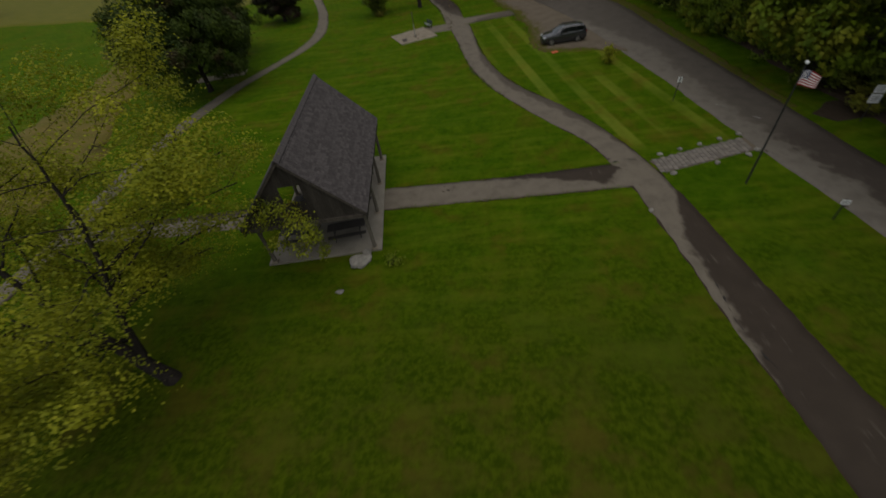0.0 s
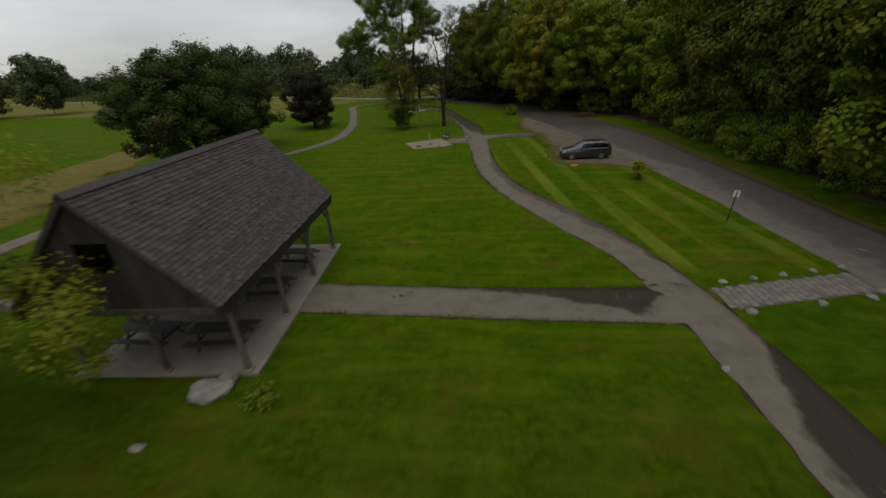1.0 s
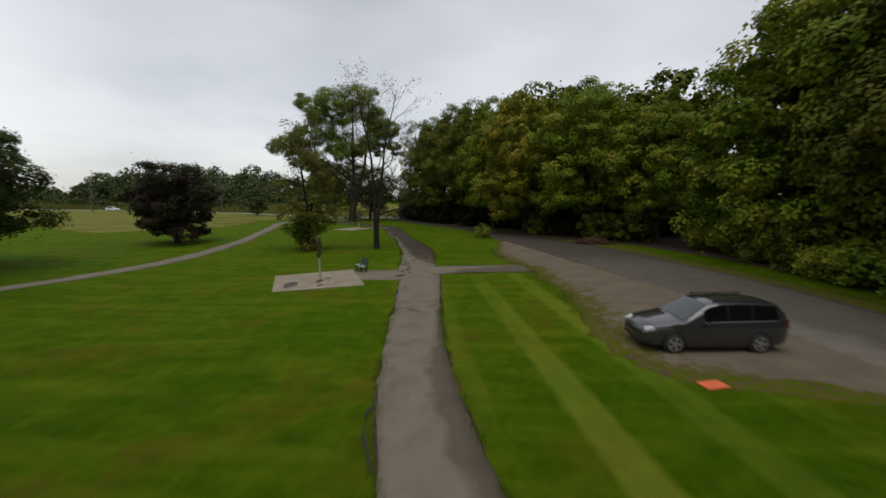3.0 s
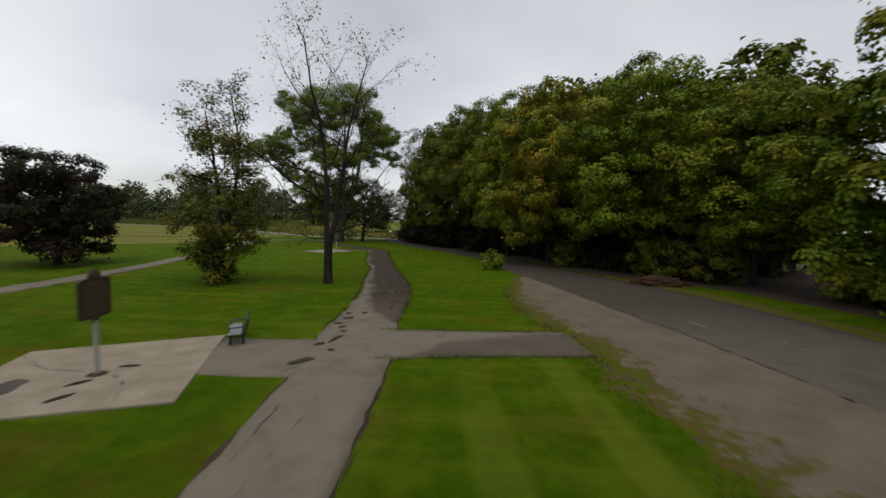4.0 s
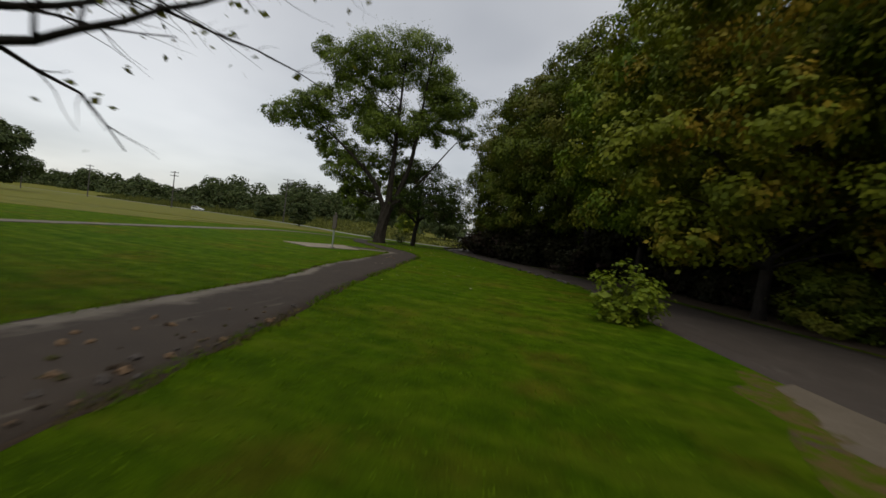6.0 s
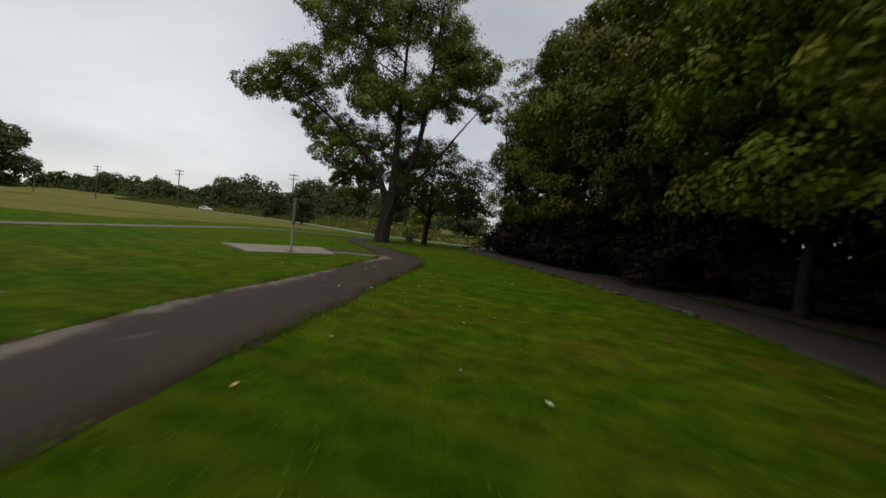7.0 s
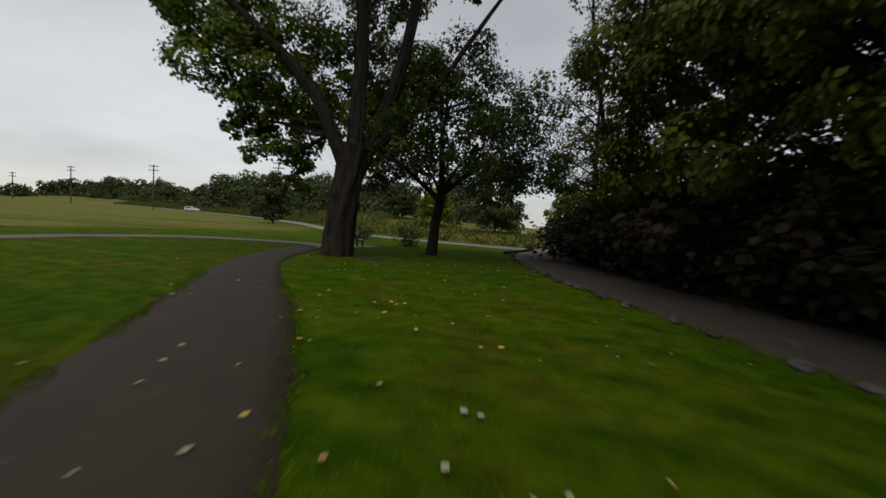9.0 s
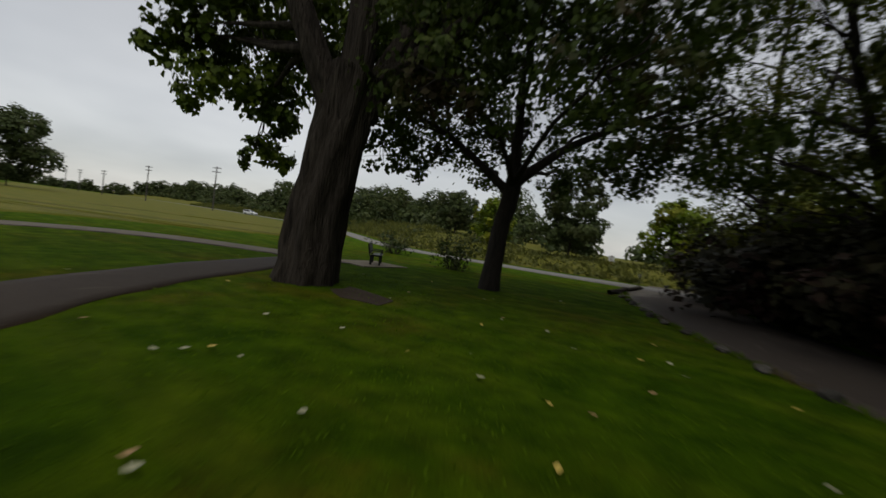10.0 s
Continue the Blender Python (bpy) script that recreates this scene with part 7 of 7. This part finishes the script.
    for x, y, turn, wide, tall in ((22.4, 89.6, 40, 0.9, 0.85), (26.2, 88.4, 150, 1.0, 0.9), (16.0, 97.2, 260, 0.7, 0.6)):
        c = copy_thing(verge[1], pose(x, y, 0, 0, 0, turn))
        c.scale = (wide, wide, tall)
    # the dark hollow under the maples is painted with near-black leaves
    verge.append(thicket(74, LEAF_DARK, 3.6, 2.8, "tangled bush under the maples, their shade in its leaf colour"))
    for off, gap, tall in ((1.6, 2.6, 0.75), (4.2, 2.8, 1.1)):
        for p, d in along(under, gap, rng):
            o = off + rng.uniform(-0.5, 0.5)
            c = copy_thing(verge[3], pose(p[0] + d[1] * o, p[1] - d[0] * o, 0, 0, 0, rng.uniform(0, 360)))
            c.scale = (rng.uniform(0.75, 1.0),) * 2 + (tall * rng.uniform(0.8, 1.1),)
    discard(verge)
    whole = np.vstack([edge, bend])
    side = spline([(29.0, 4), (28.6, 30), (28.4, 50), (28.2, 66), (27.2, 76), (24.0, 84), (18.4, 88.2), (15.0, 94.8), (12.5, 100.5), (9.9, 106.5), (5.9, 114.5), (2.3, 120), (-1.1, 125.5), (-3.9, 129.8), (-6.7, 134.7), (-8.9, 141), (-9.6, 145.5), (-8.8, 151)], 3.0)
    back_side = np.array([(p[0] + d[1] * 31, p[1] - d[0] * 31) for p, d in along(whole, 3.0, random.Random(3))])
    ribbon("woodland_floor", side, back_side[np.linspace(0, len(back_side) - 1, len(side)).astype(int)], DIRT, "dark leaf litter under the wood", "woodland floor", top=0.012, step=3, edge=0.5, across=8, seed=61)


woods()


FAR_VERGE = spline([(-700, 302), (-400, 270), (-250, 242.5), (-130, 207.5), (-75, 182), (-40, 157), (-24, 153.5), (-8, 154), (40, 152)], 4.0)


def bank(x, y):
    """Height of the rough meadow that rises beyond the country road."""
    d = y - np.interp(x, FAR_VERGE[:, 0], FAR_VERGE[:, 1])
    return float(np.interp(d, [0, 3, 12, 24, 60], [0, 0.6, 2.4, 3.6, 4.4]) * np.interp(x, [-60, -30], [1, 0.35]))


def meadow_bank():
    across = (0.0, 1.5, 3.5, 7, 12, 18, 26, 38, 60, 100)
    vs = [(x, y + d, bank(x, y + d) + 0.02 + (0.25 * noise.noise((x * 0.12, (y + d) * 0.12, 1)) if d > 2 else 0)) for x, y in FAR_VERGE for d in across]
    n = len(across)
    fs = [(i * n + k, (i + 1) * n + k, (i + 1) * n + k + 1, i * n + k + 1) for i in range(len(FAR_VERGE) - 1) for k in range(n - 1)]
    tagged(put("meadow_bank", mesh_of("meadow_bank", vs, fs, True), MEADOW), "rough olive meadow rising beyond the country road", "meadow", kind="structure")


meadow_bank()


def far_woods():
    """The line of trees and thickets behind the meadow, one mass of boughs."""
    rng = np.random.RandomState(77)
    line = spline([(-420, -60), (-470, 60), (-500, 170), (-520, 260), (-480, 310), (-400, 300), (-250, 266), (-170, 242), (-120, 224), (-80, 206), (-50, 197), (-20, 192), (20, 186), (60, 180)], 7.0)
    vs, fs, count = [], [], 0
    line = np.vstack([line, spline([(-215, 330), (-165, 326), (-115, 318), (-85, 300)], 7.0)])
    for x, y in line:
        stand = noise.noise((x * 0.027, y * 0.027, 4))
        tall = np.interp(x, [-520, -440, -380, -160, -120, -75, -55, 60], [15, 17, 19, 17, 15, 13, 9, 8]) * (1.5 if y > 285 and x > -230 else 1.0) * (0.76 + 0.85 * max(-0.45, min(0.45, stand)))
        for row in range(3):
            px, py = x + rng.normal(0, 2.5), y + (-9, 0, 12)[row] + rng.normal(0, 2.5)
            far = math.hypot(px, py - 60)
            h = (0.28, 0.85, 1.0)[row] * tall * rng.uniform(0.55, 1.2)
            wide = h * (0.75 if row else 1.0) * rng.uniform(0.4, 0.62) + 1.2
            n = 5 if row == 0 else 11
            lobes = []
            for k in range(n):
                a, f = k * 2.4 + rng.rand(), (k + 0.5) / n
                rr = wide * 0.75 * math.sin(math.pi * (0.25 + 0.7 * f)) * rng.uniform(0.5, 1)
                r = wide * (rng.uniform(0.5, 0.72) if row == 0 else rng.uniform(0.34, 0.58))
                lobes.append((px + rr * math.cos(a), py + rr * math.sin(a), bank(px, py) + h * (0.10 + 0.76 * f), r, min(r * 0.8, h * 0.22)))
            v, f = billow_leaves(rng, lobes, 0.6 + far / 330, 0.8, 0.5, hollow=0.75, stray=0.06)
            v[:, 2] = np.maximum(v[:, 2], 0)
            vs.append(v)
            fs.append(f + count)
            count += len(v)
    # no real haze here; the bluish leaf colour imitates it
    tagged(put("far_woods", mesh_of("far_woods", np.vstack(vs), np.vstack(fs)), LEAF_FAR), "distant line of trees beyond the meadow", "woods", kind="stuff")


far_woods()
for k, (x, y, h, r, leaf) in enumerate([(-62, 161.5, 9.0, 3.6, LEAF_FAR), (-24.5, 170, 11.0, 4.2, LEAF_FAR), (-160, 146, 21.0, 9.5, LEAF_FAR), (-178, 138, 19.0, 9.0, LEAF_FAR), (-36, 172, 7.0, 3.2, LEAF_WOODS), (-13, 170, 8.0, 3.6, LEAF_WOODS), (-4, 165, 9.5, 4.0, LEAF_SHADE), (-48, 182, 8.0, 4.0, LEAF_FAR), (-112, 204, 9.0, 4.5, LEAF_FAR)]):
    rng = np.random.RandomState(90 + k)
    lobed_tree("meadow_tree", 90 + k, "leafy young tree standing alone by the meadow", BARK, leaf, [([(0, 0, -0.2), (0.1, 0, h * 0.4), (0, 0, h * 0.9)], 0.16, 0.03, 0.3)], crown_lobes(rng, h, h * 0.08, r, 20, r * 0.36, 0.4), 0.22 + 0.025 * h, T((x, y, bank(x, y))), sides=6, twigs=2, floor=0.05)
shrub("shrub", 70, "small yellow-green shrub in the lawn", LEAF_LIME, 2.05, 0.42, 1500, 0.14, T((15.5, 43.4, 0)), steep=1.3)
shrub("shrub", 71, "leafy green shrub at the road's edge", LEAF_SHRUB, 1.9, 1.0, 2000, 0.14, T((6.95, 91.3, 0)))
shrub("shrub", 73, "leafy sprouts round the oak's foot", LEAF_SHADE, 4.6, 1.45, 4200, 0.16, T((-12.4, 77.8, 0)), steep=1.0)
shrub("shrub", 72, "little yellow-green plant by the shelter", LEAF_SHRUB, 0.8, 0.5, 300, 0.10, T((-5.0, 17.2, 0)))
red_sign = sign_post(pose(-18.6, 163.4, bank(-18.6, 163.4), 0, 0, 10), "small red sign on a post beyond the country road", 1.3, [(0.95, 0.55, 0.55)])
red_sign.children[1].data.materials[0] = LAMP_RED
for y0, y1 in ((141.2, 144.3), (144.6, 148.2)):
    w = Wood()
    w.tube([(np.interp(y, [140, 149], [-15.5, -14.5]), y, 0.12) for y in np.linspace(y0, y1, 5)], [0.11, 0.12, 0.115, 0.12, 0.105], 9, 0.06, 4)
    tagged(put("kerb_log", w.mesh("kerb_log"), BARK, None), "dark old log laid along the road's corner", "log", "kerb logs")
for k, (x, y) in enumerate([(-23.1, 139.5), (-30.2, 143.2)]):
    shrub("sapling", 80 + k, "small thin sapling on the lawn by the far road", LEAF_FAR, 2.2, 1.3, 500, 0.16, T((x, y, 0)), "saplings", "sapling", steep=0.5)


def reeds():
    """Tall rank grass beyond the country road."""
    rng = np.random.RandomState(21)
    n = 24000
    x = 40 - 340 * rng.rand(n) ** 1.5
    y = np.interp(x, FAR_VERGE[:, 0], FAR_VERGE[:, 1]) + 22 * rng.rand(n) ** 1.2
    z = np.array([bank(p, q) for p, q in zip(x, y)])
    h, t = z + (0.5 + 0.9 * rng.rand(n)) * np.interp(x, [-80, -45], [1.0, 0.4]), rng.rand(n) * 6.28
    w = (0.10 + 0.16 * rng.rand(n)) * np.interp(x, [-300, -60], [2.2, 1.0])
    dx, dy, lx, ly = np.cos(t) * w, np.sin(t) * w, rng.normal(0, 0.3, n), rng.normal(0, 0.3, n)
    v = np.stack([np.stack([x - dx, y - dy, z], 1), np.stack([x + dx, y + dy, z], 1), np.stack([x + lx, y + ly, h], 1)], 1)
    tagged(put("tall_grass", mesh_of("tall_grass", v.reshape(-1, 3), np.arange(n * 3, dtype=np.int32).reshape(-1, 3)), REED), "tall olive grass beyond the country road", "grass", kind="stuff")


reeds()
pavers()
